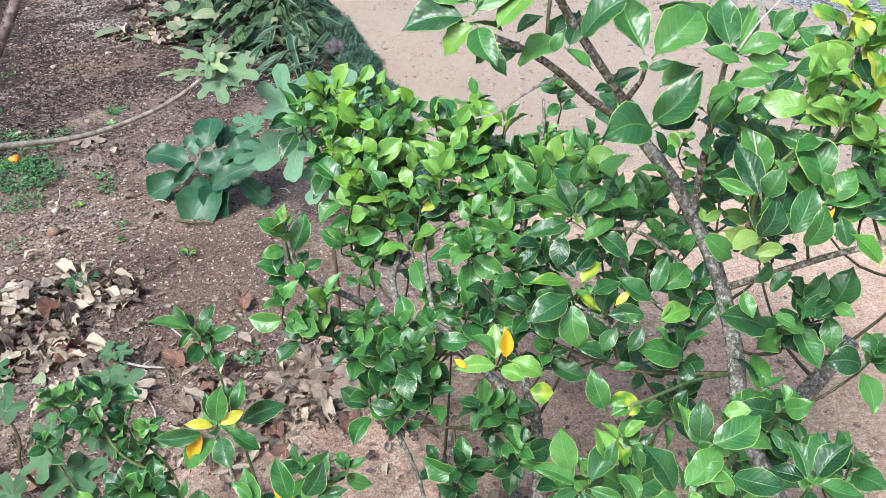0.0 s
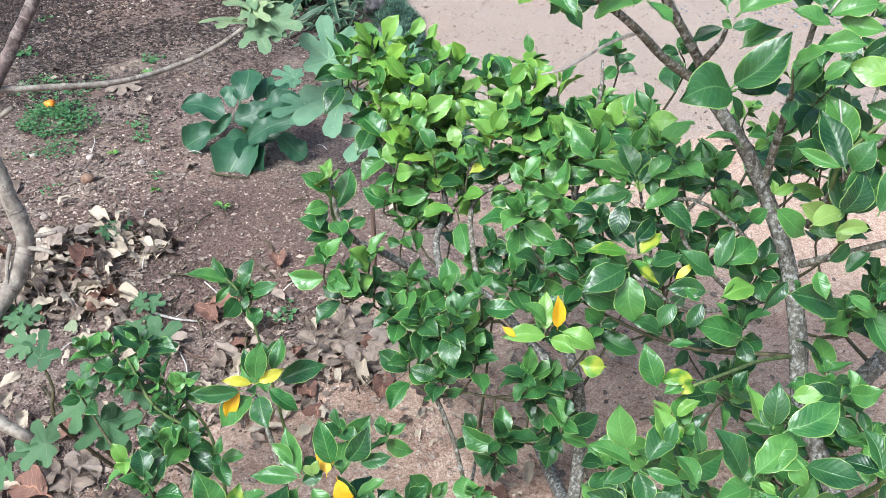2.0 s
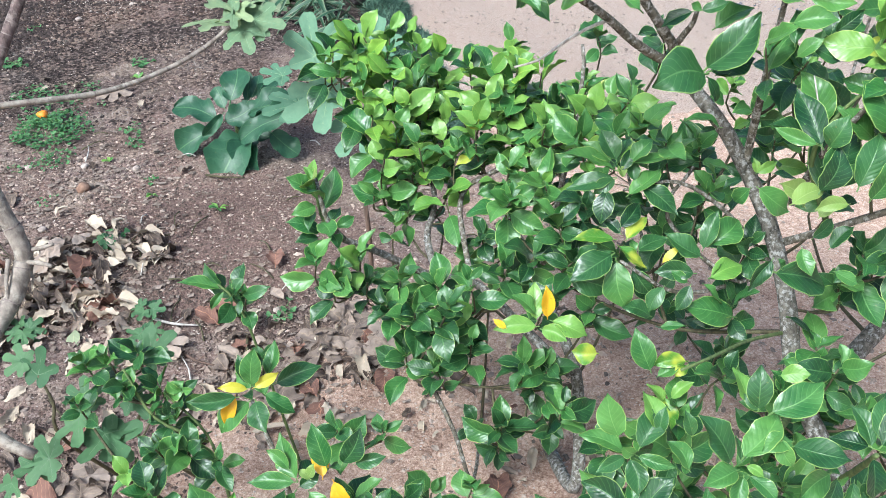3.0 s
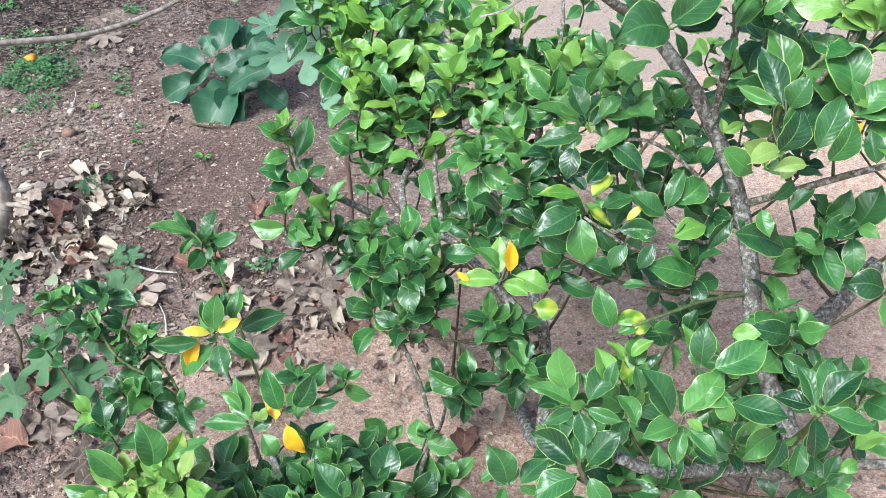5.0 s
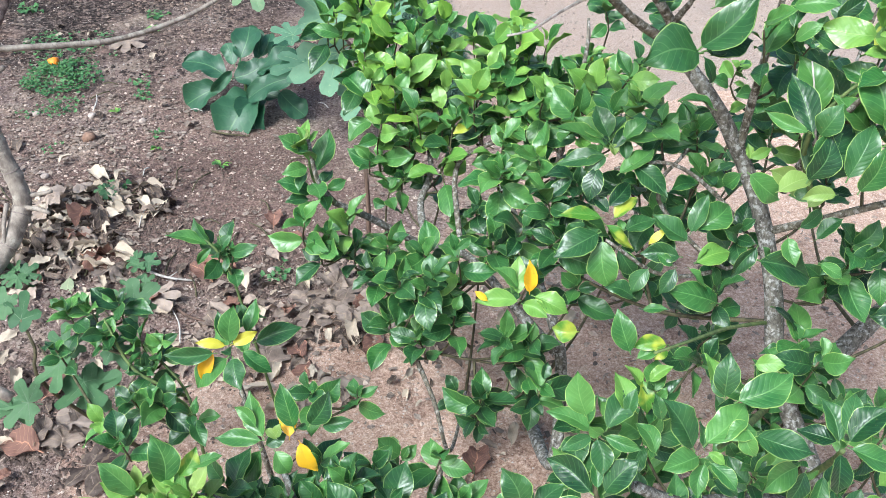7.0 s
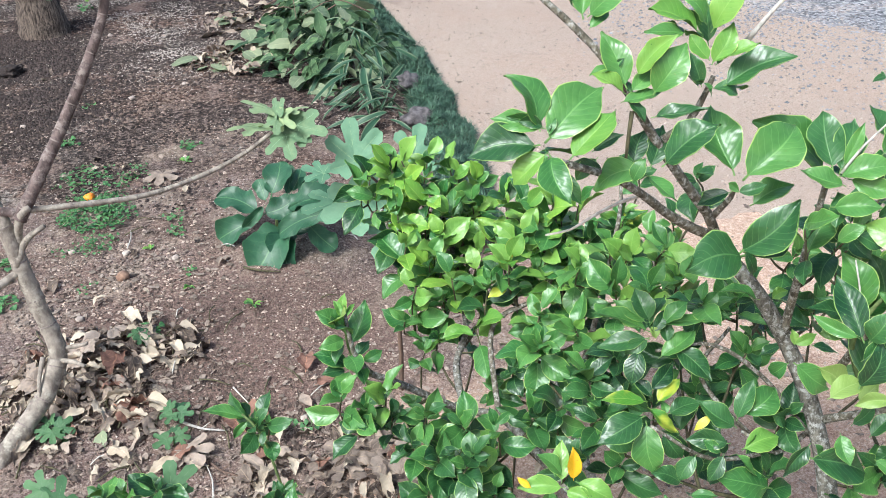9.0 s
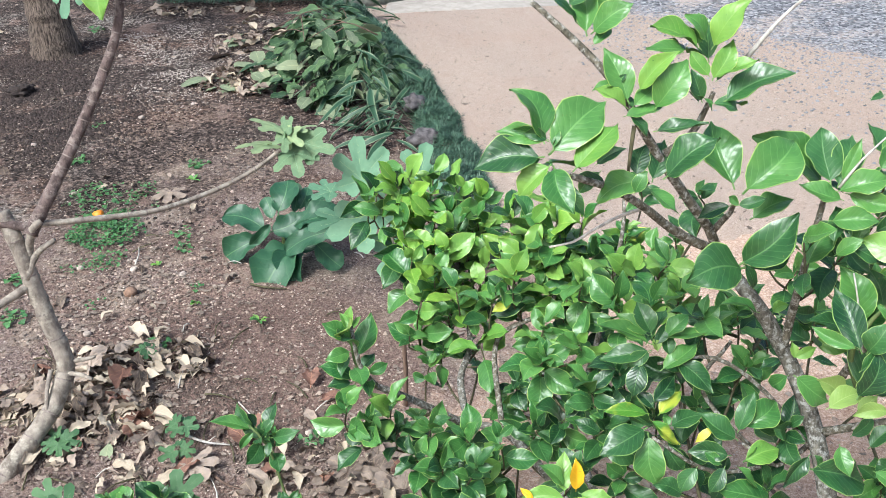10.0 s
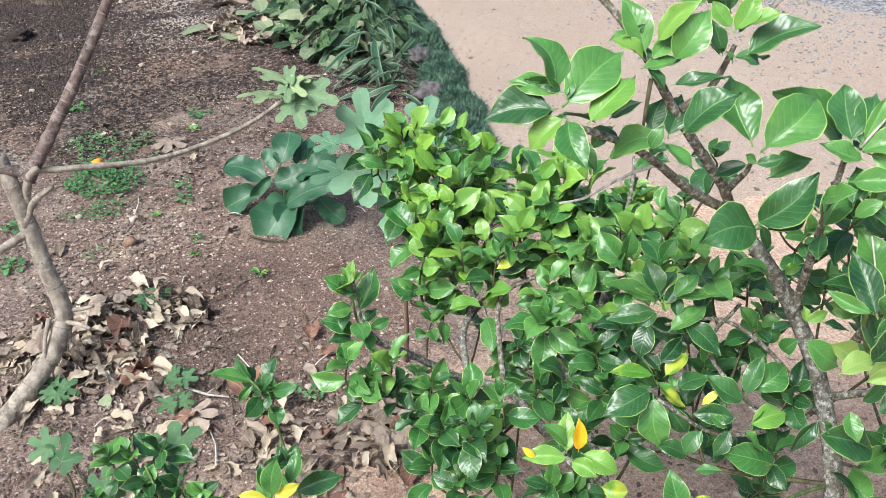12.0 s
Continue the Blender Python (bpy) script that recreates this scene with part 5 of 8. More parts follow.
branch(citrus_tree, ((0.489, 1.085, 0.411), (0.394, 0.913, 0.541), (0.320, 0.780, 0.652)), 0.006, 0.003, "greenbark", "branch")
branch(citrus_tree, ((0.551, 1.023, 0.322), (0.508, 0.897, 0.509), (0.455, 0.788, 0.652)), 0.006, 0.003, "greenbark", "branch")
branch(citrus_tree, ((0.486, 0.988, 0.314), (0.304, 0.872, 0.407), (0.214, 0.821, 0.480), (0.203, 0.876, 0.555)), 0.006, 0.003, "twig", "branch")
branch(citrus_tree, ((0.465, 1.217, 0.604), (0.397, 1.259, 0.673), (0.319, 1.276, 0.719), (0.234, 1.264, 0.712)), 0.004, 0.0025, "limb", "branch")
branch(citrus_tree, ((0.468, 1.229, 0.605), (0.410, 1.184, 0.597), (0.354, 1.179, 0.640)), 0.004, 0.0025, "limb", "branch")
branch(citrus_tree, ((0.447, 1.222, 0.576), (0.325, 1.194, 0.569), (0.226, 1.185, 0.636)), 0.004, 0.0025, "limb", "branch")
branch(citrus_tree, ((0.439, 1.204, 0.546), (0.310, 1.274, 0.655), (0.350, 1.317, 0.723)), 0.004, 0.003, "limb", "branch")
# leaf cluster at the end of the long side limb
leaf(citrus_tree, (0.047, 1.098, 1.131), (0.001, 1.141, 1.183), "m", width=1.1)
leaf(citrus_tree, (0.052, 1.100, 1.133), (-0.010, 1.114, 1.138), "m", width=0.9)
leaf(citrus_tree, (0.047, 1.091, 1.118), (-0.033, 1.091, 1.100), "d", width=1.15)
leaf(citrus_tree, (0.055, 1.087, 1.111), (0.019, 1.084, 1.070), "b", width=1.1)
leaf(citrus_tree, (0.057, 1.087, 1.109), (0.082, 1.036, 1.073), "m", width=1.2)
leaf(citrus_tree, (0.052, 1.092, 1.120), (0.116, 1.156, 1.163), "m", width=1.15)
leaf(citrus_tree, (0.079, 1.085, 1.103), (0.131, 1.127, 1.148), "b", width=1.0)
leaf(citrus_tree, (0.057, 1.096, 1.126), (0.062, 1.116, 1.143), "m", width=1)
leaf(citrus_tree, (0.076, 1.125, 1.071), (0.098, 1.105, 1.037), "m", width=0.9)
leaf(citrus_tree, (0.045, 1.117, 1.103), (0.012, 1.115, 1.106), "m")
# clusters on the upper leader
leaf(citrus_tree, (0.147, 1.187, 1.148), (0.114, 1.220, 1.206), "m", width=1.05)
leaf(citrus_tree, (0.155, 1.195, 1.160), (0.198, 1.189, 1.213), "b", width=0.8)
leaf(citrus_tree, (0.176, 1.186, 1.140), (0.214, 1.204, 1.203), "m", width=1.0)
leaf(citrus_tree, (0.151, 1.186, 1.145), (0.179, 1.215, 1.163), "m", width=1.1)
leaf(citrus_tree, (0.140, 1.179, 1.135), (0.188, 1.200, 1.141), "m", width=0.8)
leaf(citrus_tree, (0.146, 1.185, 1.143), (0.103, 1.176, 1.170), "b", width=0.8)
leaf(citrus_tree, (0.176, 1.174, 1.119), (0.239, 1.161, 1.136), "d", width=0.9)
leaf(citrus_tree, (0.187, 1.129, 1.077), (0.247, 1.129, 1.132), "d", width=1.2)
leaf(citrus_tree, (0.170, 1.127, 1.077), (0.111, 1.127, 1.043), "m", width=1.1)
leaf(citrus_tree, (0.153, 1.108, 1.066), (0.167, 1.114, 1.095), "m", width=1.2)
leaf(citrus_tree, (0.170, 1.123, 1.070), (0.205, 1.098, 1.048), "m", width=1.1)
leaf(citrus_tree, (0.162, 1.183, 1.055), (0.176, 1.216, 1.084), "d", width=1.1)
leaf(citrus_tree, (0.183, 1.182, 1.049), (0.199, 1.230, 1.086), "d", width=1.1)
leaf(citrus_tree, (0.148, 1.181, 1.137), (0.170, 1.175, 1.112), "d", width=0.9)
leaf(citrus_tree, (0.133, 1.196, 1.167), (0.099, 1.180, 1.165), "m", width=0.7)
leaf(citrus_tree, (0.129, 1.194, 1.041), (0.086, 1.200, 1.045), "d", width=0.9)
leaf(citrus_tree, (0.121, 1.201, 1.054), (0.095, 1.199, 1.021), "m")
leaf(citrus_tree, (0.111, 1.185, 1.068), (0.149, 1.190, 1.090), "d", width=0.9)
# top cluster
leaf(citrus_tree, (0.231, 1.228, 1.204), (0.165, 1.224, 1.232), "b", width=1.0)
leaf(citrus_tree, (0.214, 1.226, 1.204), (0.161, 1.204, 1.211), "m", width=0.7)
leaf(citrus_tree, (0.237, 1.233, 1.212), (0.205, 1.230, 1.246), "m", width=1)
leaf(citrus_tree, (0.241, 1.228, 1.204), (0.280, 1.227, 1.267), "b", width=1.1)
leaf(citrus_tree, (0.244, 1.210, 1.171), (0.265, 1.225, 1.218), "b", width=1.0)
leaf(citrus_tree, (0.242, 1.213, 1.175), (0.217, 1.228, 1.202), "b", width=1.0)
leaf(citrus_tree, (0.244, 1.212, 1.174), (0.292, 1.198, 1.202), "b", width=0.8)
leaf(citrus_tree, (0.255, 1.199, 1.148), (0.338, 1.208, 1.184), "d", width=1.0)
leaf(citrus_tree, (0.245, 1.198, 1.148), (0.280, 1.205, 1.136), "d", width=1.1)
leaf(citrus_tree, (0.234, 1.197, 1.148), (0.217, 1.207, 1.187), "d", width=1.0)
leaf(citrus_tree, (0.246, 1.251, 1.181), (0.230, 1.277, 1.236), "m", width=0.9)
leaf(citrus_tree, (0.235, 1.200, 1.154), (0.246, 1.196, 1.138), "m", width=1)
# leaves at the head of the leader
leaf(citrus_tree, (0.093, 1.222, 1.220), (0.078, 1.282, 1.271), "m", width=1.0)
leaf(citrus_tree, (0.097, 1.223, 1.222), (0.145, 1.215, 1.262), "m", width=1.1)
leaf(citrus_tree, (0.100, 1.217, 1.210), (0.123, 1.237, 1.227), "m", width=1)
leaf(citrus_tree, (0.083, 1.227, 1.232), (0.042, 1.214, 1.268), "d", width=1.0)
leaf(citrus_tree, (0.068, 1.236, 1.251), (0.100, 1.249, 1.282), "d", width=1)
leaf(citrus_tree, (0.027, 1.241, 1.267), (-0.008, 1.247, 1.281), "m", width=1)
leaf(citrus_tree, (0.109, 1.234, 1.239), (0.119, 1.235, 1.285), "m")
# pair beside the fork
leaf(citrus_tree, (0.286, 1.188, 1.040), (0.261, 1.261, 1.101), "m", width=1.05)
leaf(citrus_tree, (0.296, 1.186, 1.035), (0.368, 1.247, 1.087), "m", width=1.05)
leaf(citrus_tree, (0.283, 1.178, 1.023), (0.244, 1.182, 1.000), "d", width=1.05)
leaf(citrus_tree, (0.289, 1.178, 1.022), (0.324, 1.180, 1.033), "d", width=0.95)
leaf(citrus_tree, (0.321, 1.227, 0.979), (0.378, 1.245, 1.002), "m", width=1.1)
leaf(citrus_tree, (0.294, 1.142, 0.956), (0.356, 1.144, 1.033), "d", width=1.1)
leaf(citrus_tree, (0.305, 1.161, 0.948), (0.373, 1.192, 0.954), "d", width=1.2)
leaf(citrus_tree, (0.303, 1.142, 0.955), (0.221, 1.093, 0.958), "d", width=1.15)
leaf(citrus_tree, (0.341, 1.217, 0.877), (0.320, 1.219, 0.919), "d", width=0.9)
# right cluster
leaf(citrus_tree, (0.417, 1.248, 1.020), (0.311, 1.250, 1.086), "m", width=0.9)
leaf(citrus_tree, (0.405, 1.202, 1.043), (0.399, 1.262, 1.096), "d", width=1.1)
leaf(citrus_tree, (0.413, 1.201, 1.040), (0.437, 1.260, 1.087), "d", width=1.1)
leaf(citrus_tree, (0.422, 1.195, 1.026), (0.366, 1.200, 1.044), "m", width=0.95)
leaf(citrus_tree, (0.410, 1.199, 1.036), (0.479, 1.199, 1.055), "m", width=0.85)
leaf(citrus_tree, (0.417, 1.205, 1.046), (0.437, 1.223, 1.099), "m", width=0.6)
leaf(citrus_tree, (0.423, 1.199, 1.034), (0.480, 1.177, 1.030), "m", width=0.9)
leaf(citrus_tree, (0.404, 1.181, 1.004), (0.459, 1.165, 1.013), "m", width=1.0)
leaf(citrus_tree, (0.411, 1.167, 0.978), (0.420, 1.210, 1.011), "d", width=1)
leaf(citrus_tree, (0.412, 1.160, 0.966), (0.442, 1.156, 0.994), "m", width=1)
leaf(citrus_tree, (0.432, 1.169, 0.978), (0.472, 1.163, 0.959), "d", width=1)
leaf(citrus_tree, (0.460, 1.179, 0.990), (0.495, 1.183, 1.021), "d", width=1)
leaf(citrus_tree, (0.403, 1.250, 1.025), (0.391, 1.288, 1.064), "d", width=1.0)
leaf(citrus_tree, (0.464, 1.217, 1.058), (0.489, 1.234, 1.090), "m", width=1)
leaf(citrus_tree, (0.546, 1.464, 1.073), (0.522, 1.448, 1.069), "d", width=0.8)
leaf(citrus_tree, (0.553, 1.464, 1.070), (0.574, 1.479, 1.077), "m", width=0.8)
# right side below the cluster
leaf(citrus_tree, (0.460, 1.153, 0.861), (0.431, 1.191, 0.942), "m", width=0.95)
leaf(citrus_tree, (0.457, 1.152, 0.861), (0.386, 1.132, 0.888), "d", width=0.75)
leaf(citrus_tree, (0.475, 1.184, 0.832), (0.425, 1.218, 0.848), "d", width=0.8)
leaf(citrus_tree, (0.463, 1.114, 0.791), (0.519, 1.183, 0.853), "d", width=1.1)
leaf(citrus_tree, (0.448, 1.105, 0.778), (0.403, 1.101, 0.819), "p", width=1.1)
leaf(citrus_tree, (0.464, 1.099, 0.765), (0.488, 1.112, 0.790), "p", width=1.1)
leaf(citrus_tree, (0.399, 1.167, 0.775), (0.454, 1.169, 0.732), "m", width=1.0)
leaf(citrus_tree, (0.507, 1.219, 0.848), (0.470, 1.228, 0.877), "d")
leaf(citrus_tree, (0.518, 1.220, 0.848), (0.501, 1.266, 0.891), "d")
leaf(citrus_tree, (0.437, 1.223, 0.765), (0.473, 1.218, 0.756), "d", width=0.9)
leaf(citrus_tree, (0.413, 1.221, 0.765), (0.444, 1.230, 0.780), "b", width=1)
leaf(citrus_tree, (0.379, 1.248, 0.822), (0.404, 1.261, 0.829), "b", width=1.2)
leaf(citrus_tree, (0.355, 1.221, 0.839), (0.295, 1.218, 0.851), "m", width=0.7)
leaf(citrus_tree, (0.412, 1.261, 0.735), (0.378, 1.246, 0.724), "d")
leaf(citrus_tree, (0.442, 1.079, 0.734), (0.452, 1.048, 0.708), "m", width=1.2)
leaf(citrus_tree, (0.403, 1.060, 0.707), (0.490, 1.084, 0.664), "d", width=0.9)
leaf(citrus_tree, (0.406, 1.069, 0.723), (0.373, 1.049, 0.681), "d", width=1)
leaf(citrus_tree, (0.479, 1.080, 0.728), (0.511, 1.091, 0.759), "d", width=1)
leaf(citrus_tree, (0.487, 1.067, 0.703), (0.520, 1.052, 0.690), "m", width=1)
leaf(citrus_tree, (0.456, 1.085, 0.741), (0.490, 1.113, 0.758), "d")
shoot(citrus_tree, (0.424, 1.214, 0.648), 8, 0.068, "ddm")
shoot(citrus_tree, (0.383, 1.299, 0.706), 8, 0.068, "dmm")
shoot(citrus_tree, (0.303, 1.325, 0.767), 8, 0.068, "dmm")
shoot(citrus_tree, (0.475, 1.342, 0.765), 8, 0.068, "dmb")
shoot(citrus_tree, (0.379, 1.417, 0.711), 7, 0.068, "dmm")
shoot(citrus_tree, (0.545, 1.271, 0.727), 8, 0.068, "ddm")
shoot(citrus_tree, (0.545, 1.400, 0.753), 8, 0.068, "mmb")
shoot(citrus_tree, (0.524, 1.598, 0.698), 8, 0.068, "m")
shoot(citrus_tree, (0.613, 1.637, 0.751), 10, 0.068, "dmb")
shoot(citrus_tree, (0.628, 1.512, 0.731), 8, 0.068, "mmb")
shoot(citrus_tree, (0.481, 1.613, 0.734), 7, 0.043, "bbm")
shoot(citrus_tree, (0.272, 1.490, 0.760), 8, 0.068, "mmb")
shoot(citrus_tree, (0.221, 1.524, 0.727), 8, 0.068, "mmb")
shoot(citrus_tree, (0.186, 1.568, 0.711), 8, 0.068, "dmb")
shoot(citrus_tree, (0.285, 1.425, 0.745), 8, 0.068, "mmb")
shoot(citrus_tree, (0.189, 1.449, 0.702), 10, 0.068, "mmb")
shoot(citrus_tree, (0.133, 1.505, 0.711), 8, 0.068, "mmb")
shoot(citrus_tree, (0.239, 1.412, 0.729), 8, 0.068, "mmb")
# rosette with a pale bud
leaf(citrus_tree, (0.225, 1.269, 0.743), (0.135, 1.262, 0.779), "m", width=0.6)
leaf(citrus_tree, (0.223, 1.275, 0.755), (0.199, 1.309, 0.793), "d", width=1.1)
leaf(citrus_tree, (0.231, 1.275, 0.754), (0.313, 1.299, 0.754), "m", width=0.55)
leaf(citrus_tree, (0.223, 1.264, 0.736), (0.146, 1.264, 0.714), "d", width=0.8)
leaf(citrus_tree, (0.222, 1.263, 0.734), (0.187, 1.254, 0.710), "d", width=1)
leaf(citrus_tree, (0.209, 1.255, 0.722), (0.197, 1.224, 0.674), "d", width=1.2)
leaf(citrus_tree, (0.237, 1.251, 0.709), (0.295, 1.291, 0.736), "m", width=0.9)
leaf(citrus_tree, (0.258, 1.262, 0.725), (0.312, 1.228, 0.689), "d", width=0.9)
leaf(citrus_tree, (0.227, 1.268, 0.742), (0.248, 1.292, 0.771), "d", width=1)
leaf(citrus_tree, (0.224, 1.273, 0.751), (0.232, 1.265, 0.734), "p", width=1.5, roll=0)
leaf(citrus_tree, (0.240, 1.275, 0.751), (0.280, 1.298, 0.783), "m", width=0.9)
leaf(citrus_tree, (0.218, 1.274, 0.755), (0.167, 1.293, 0.781), "m", width=0.9)
# mottled rosette
leaf(citrus_tree, (0.224, 1.218, 0.653), (0.153, 1.209, 0.659), "t", width=0.6)
leaf(citrus_tree, (0.236, 1.218, 0.650), (0.273, 1.251, 0.673), "t", width=0.9)
leaf(citrus_tree, (0.224, 1.214, 0.646), (0.271, 1.205, 0.606), "t", width=0.9)
leaf(citrus_tree, (0.221, 1.208, 0.635), (0.149, 1.169, 0.609), "d", width=1.1)
leaf(citrus_tree, (0.222, 1.204, 0.628), (0.243, 1.173, 0.550), "m", width=1.0)
leaf(citrus_tree, (0.246, 1.199, 0.614), (0.280, 1.193, 0.566), "d", width=1.1)
leaf(citrus_tree, (0.231, 1.222, 0.659), (0.202, 1.241, 0.674), "d", width=1)
leaf(citrus_tree, (0.253, 1.212, 0.636), (0.305, 1.232, 0.645), "d", width=1)
leaf(citrus_tree, (0.227, 1.226, 0.666), (0.262, 1.268, 0.689), "d")
# beside it
leaf(citrus_tree, (0.347, 1.180, 0.644), (0.289, 1.195, 0.680), "d", width=1.0)
leaf(citrus_tree, (0.353, 1.189, 0.658), (0.407, 1.231, 0.683), "m", width=1.1)
leaf(citrus_tree, (0.345, 1.185, 0.653), (0.368, 1.215, 0.708), "d", width=0.9)
leaf(citrus_tree, (0.338, 1.168, 0.625), (0.276, 1.174, 0.622), "d", width=1.0)
leaf(citrus_tree, (0.355, 1.166, 0.617), (0.410, 1.189, 0.625), "b", width=1.1)
leaf(citrus_tree, (0.347, 1.162, 0.612), (0.379, 1.157, 0.575), "m", width=1)
leaf(citrus_tree, (0.330, 1.160, 0.612), (0.309, 1.143, 0.572), "d", width=1)
leaf(citrus_tree, (0.290, 1.156, 0.612), (0.267, 1.137, 0.574), "d", width=1)
leaf(citrus_tree, (0.312, 1.187, 0.662), (0.286, 1.179, 0.635), "y", width=0.7)
shoot(citrus_tree, (0.168, 1.266, 0.584), 10, 0.068, "ddm")
shoot(citrus_tree, (0.139, 1.293, 0.639), 10, 0.068, "ddm")
shoot(citrus_tree, (0.289, 1.367, 0.639), 8, 0.068, "ddm")
shoot(citrus_tree, (0.185, 1.327, 0.650), 8, 0.068, "ddm")
shoot(citrus_tree, (0.126, 1.231, 0.530), 8, 0.068, "ddm")
shoot(citrus_tree, (0.310, 1.297, 0.614), 7, 0.068, "ddm")
shoot(citrus_tree, (0.367, 1.332, 0.624), 8, 0.068, "ddm")
shoot(citrus_tree, (0.068, 1.390, 0.620), 10, 0.068, "dmm")
shoot(citrus_tree, (0.109, 1.331, 0.548), 8, 0.068, "ddm")
shoot(citrus_tree, (0.063, 1.333, 0.519), 8, 0.068, "ddm")
shoot(citrus_tree, (0.124, 1.409, 0.644), 8, 0.068, "mmb")
shoot(citrus_tree, (0.067, 1.460, 0.642), 8, 0.068, "mmb")
# cluster with a golden leaf
leaf(citrus_tree, (0.107, 1.150, 0.538), (0.035, 1.150, 0.530), "b", width=0.8)
leaf(citrus_tree, (0.102, 1.153, 0.543), (0.100, 1.198, 0.588), "b", width=0.75)
leaf(citrus_tree, (0.119, 1.156, 0.546), (0.115, 1.165, 0.605), "o", width=0.8)
leaf(citrus_tree, (0.107, 1.148, 0.535), (0.147, 1.126, 0.528), "b", width=1.2)
leaf(citrus_tree, (0.122, 1.156, 0.546), (0.183, 1.139, 0.525), "b", width=0.95)
leaf(citrus_tree, (0.057, 1.146, 0.536), (0.035, 1.156, 0.547), "o", width=0.9)
leaf(citrus_tree, (0.104, 1.159, 0.551), (0.063, 1.164, 0.588), "m", width=0.9)
leaf(citrus_tree, (0.198, 1.129, 0.501), (0.156, 1.135, 0.501), "t", width=1.5)
leaf(citrus_tree, (0.336, 1.128, 0.488), (0.281, 1.126, 0.479), "t", width=1.0)
leaf(citrus_tree, (0.279, 1.115, 0.473), (0.253, 1.151, 0.535), "m", width=1.0)
leaf(citrus_tree, (0.335, 1.124, 0.482), (0.312, 1.107, 0.473), "t", width=1.2)
leaf(citrus_tree, (0.411, 1.168, 0.541), (0.312, 1.148, 0.580), "m", width=0.9)
leaf(citrus_tree, (0.280, 1.164, 0.546), (0.230, 1.158, 0.569), "d", width=1)
leaf(citrus_tree, (0.289, 1.155, 0.531), (0.327, 1.142, 0.545), "m", width=0.7)
leaf(citrus_tree, (0.303, 1.088, 0.432), (0.271, 1.104, 0.462), "b", width=1)
leaf(citrus_tree, (0.307, 1.093, 0.439), (0.343, 1.105, 0.465), "b", width=0.9)
leaf(citrus_tree, (0.298, 1.097, 0.446), (0.310, 1.068, 0.393), "t", width=0.8)
shoot(citrus_tree, (-0.059, 1.275, 0.449), 8, 0.068, "ddm")
shoot(citrus_tree, (-0.105, 1.368, 0.411), 8, 0.068, "dmm")
shoot(citrus_tree, (-0.122, 1.321, 0.343), 8, 0.068, "ddm")
shoot(citrus_tree, (-0.068, 1.269, 0.352), 8, 0.068, "ddm")
shoot(citrus_tree, (-0.000, 1.256, 0.418), 8, 0.068, "ddm")
shoot(citrus_tree, (0.088, 1.240, 0.387), 8, 0.068, "ddm")
shoot(citrus_tree, (0.136, 1.237, 0.379), 8, 0.068, "ddm")
shoot(citrus_tree, (0.056, 1.214, 0.262), 8, 0.068, "ddm")
shoot(citrus_tree, (0.158, 1.201, 0.323), 8, 0.068, "ddm")
shoot(citrus_tree, (-0.012, 1.322, 0.426), 8, 0.068, "ddm")
shoot(citrus_tree, (0.443, 1.266, 0.398), 7, 0.068, "ddm")
shoot(citrus_tree, (0.202, 1.256, 0.490), 7, 0.068, "ddm")
# near rosettes low on the tree
leaf(citrus_tree, (0.287, 0.754, 0.671), (0.245, 0.772, 0.730), "d", width=1.1)
leaf(citrus_tree, (0.295, 0.758, 0.675), (0.344, 0.806, 0.698), "m", width=1.0)
leaf(citrus_tree, (0.293, 0.752, 0.668), (0.248, 0.725, 0.671), "m", width=0.9)
leaf(citrus_tree, (0.298, 0.749, 0.663), (0.291, 0.722, 0.634), "m", width=1.1)
leaf(citrus_tree, (0.302, 0.750, 0.663), (0.332, 0.725, 0.645), "m", width=0.9)
leaf(citrus_tree, (0.346, 0.769, 0.687), (0.406, 0.742, 0.693), "d", width=1.0)
leaf(citrus_tree, (0.314, 0.789, 0.716), (0.316, 0.815, 0.764), "d", width=1.1)
leaf(citrus_tree, (0.325, 0.788, 0.713), (0.388, 0.816, 0.736), "m", width=1.05)
leaf(citrus_tree, (0.387, 0.926, 0.643), (0.422, 0.916, 0.655), "b", width=1.1)
leaf(citrus_tree, (0.335, 0.866, 0.650), (0.316, 0.893, 0.687), "b", width=1)
leaf(citrus_tree, (0.300, 0.756, 0.671), (0.318, 0.745, 0.663), "b", width=1)
leaf(citrus_tree, (0.334, 0.775, 0.695), (0.353, 0.756, 0.665), "m", width=0.9)
leaf(citrus_tree, (0.332, 0.806, 0.568), (0.367, 0.803, 0.545), "d")
leaf(citrus_tree, (0.460, 0.805, 0.642), (0.441, 0.846, 0.673), "d", width=1.1)
leaf(citrus_tree, (0.466, 0.806, 0.643), (0.512, 0.827, 0.684), "d", width=1.0)
leaf(citrus_tree, (0.468, 0.804, 0.640), (0.529, 0.800, 0.623), "m", width=1.1)
leaf(citrus_tree, (0.459, 0.807, 0.644), (0.417, 0.827, 0.639), "d", width=1.1)
leaf(citrus_tree, (0.460, 0.801, 0.637), (0.461, 0.773, 0.591), "d", width=1.2)
leaf(citrus_tree, (0.464, 0.813, 0.652), (0.481, 0.854, 0.679), "d", width=1)
leaf(citrus_tree, (0.453, 0.858, 0.545), (0.399, 0.817, 0.534), "m", width=1)
leaf(citrus_tree, (0.461, 0.855, 0.540), (0.438, 0.830, 0.501), "d", width=1)
leaf(citrus_tree, (0.502, 0.888, 0.497), (0.494, 0.860, 0.451), "m", width=1)
leaf(citrus_tree, (0.547, 0.849, 0.526), (0.596, 0.872, 0.527), "b", width=1)
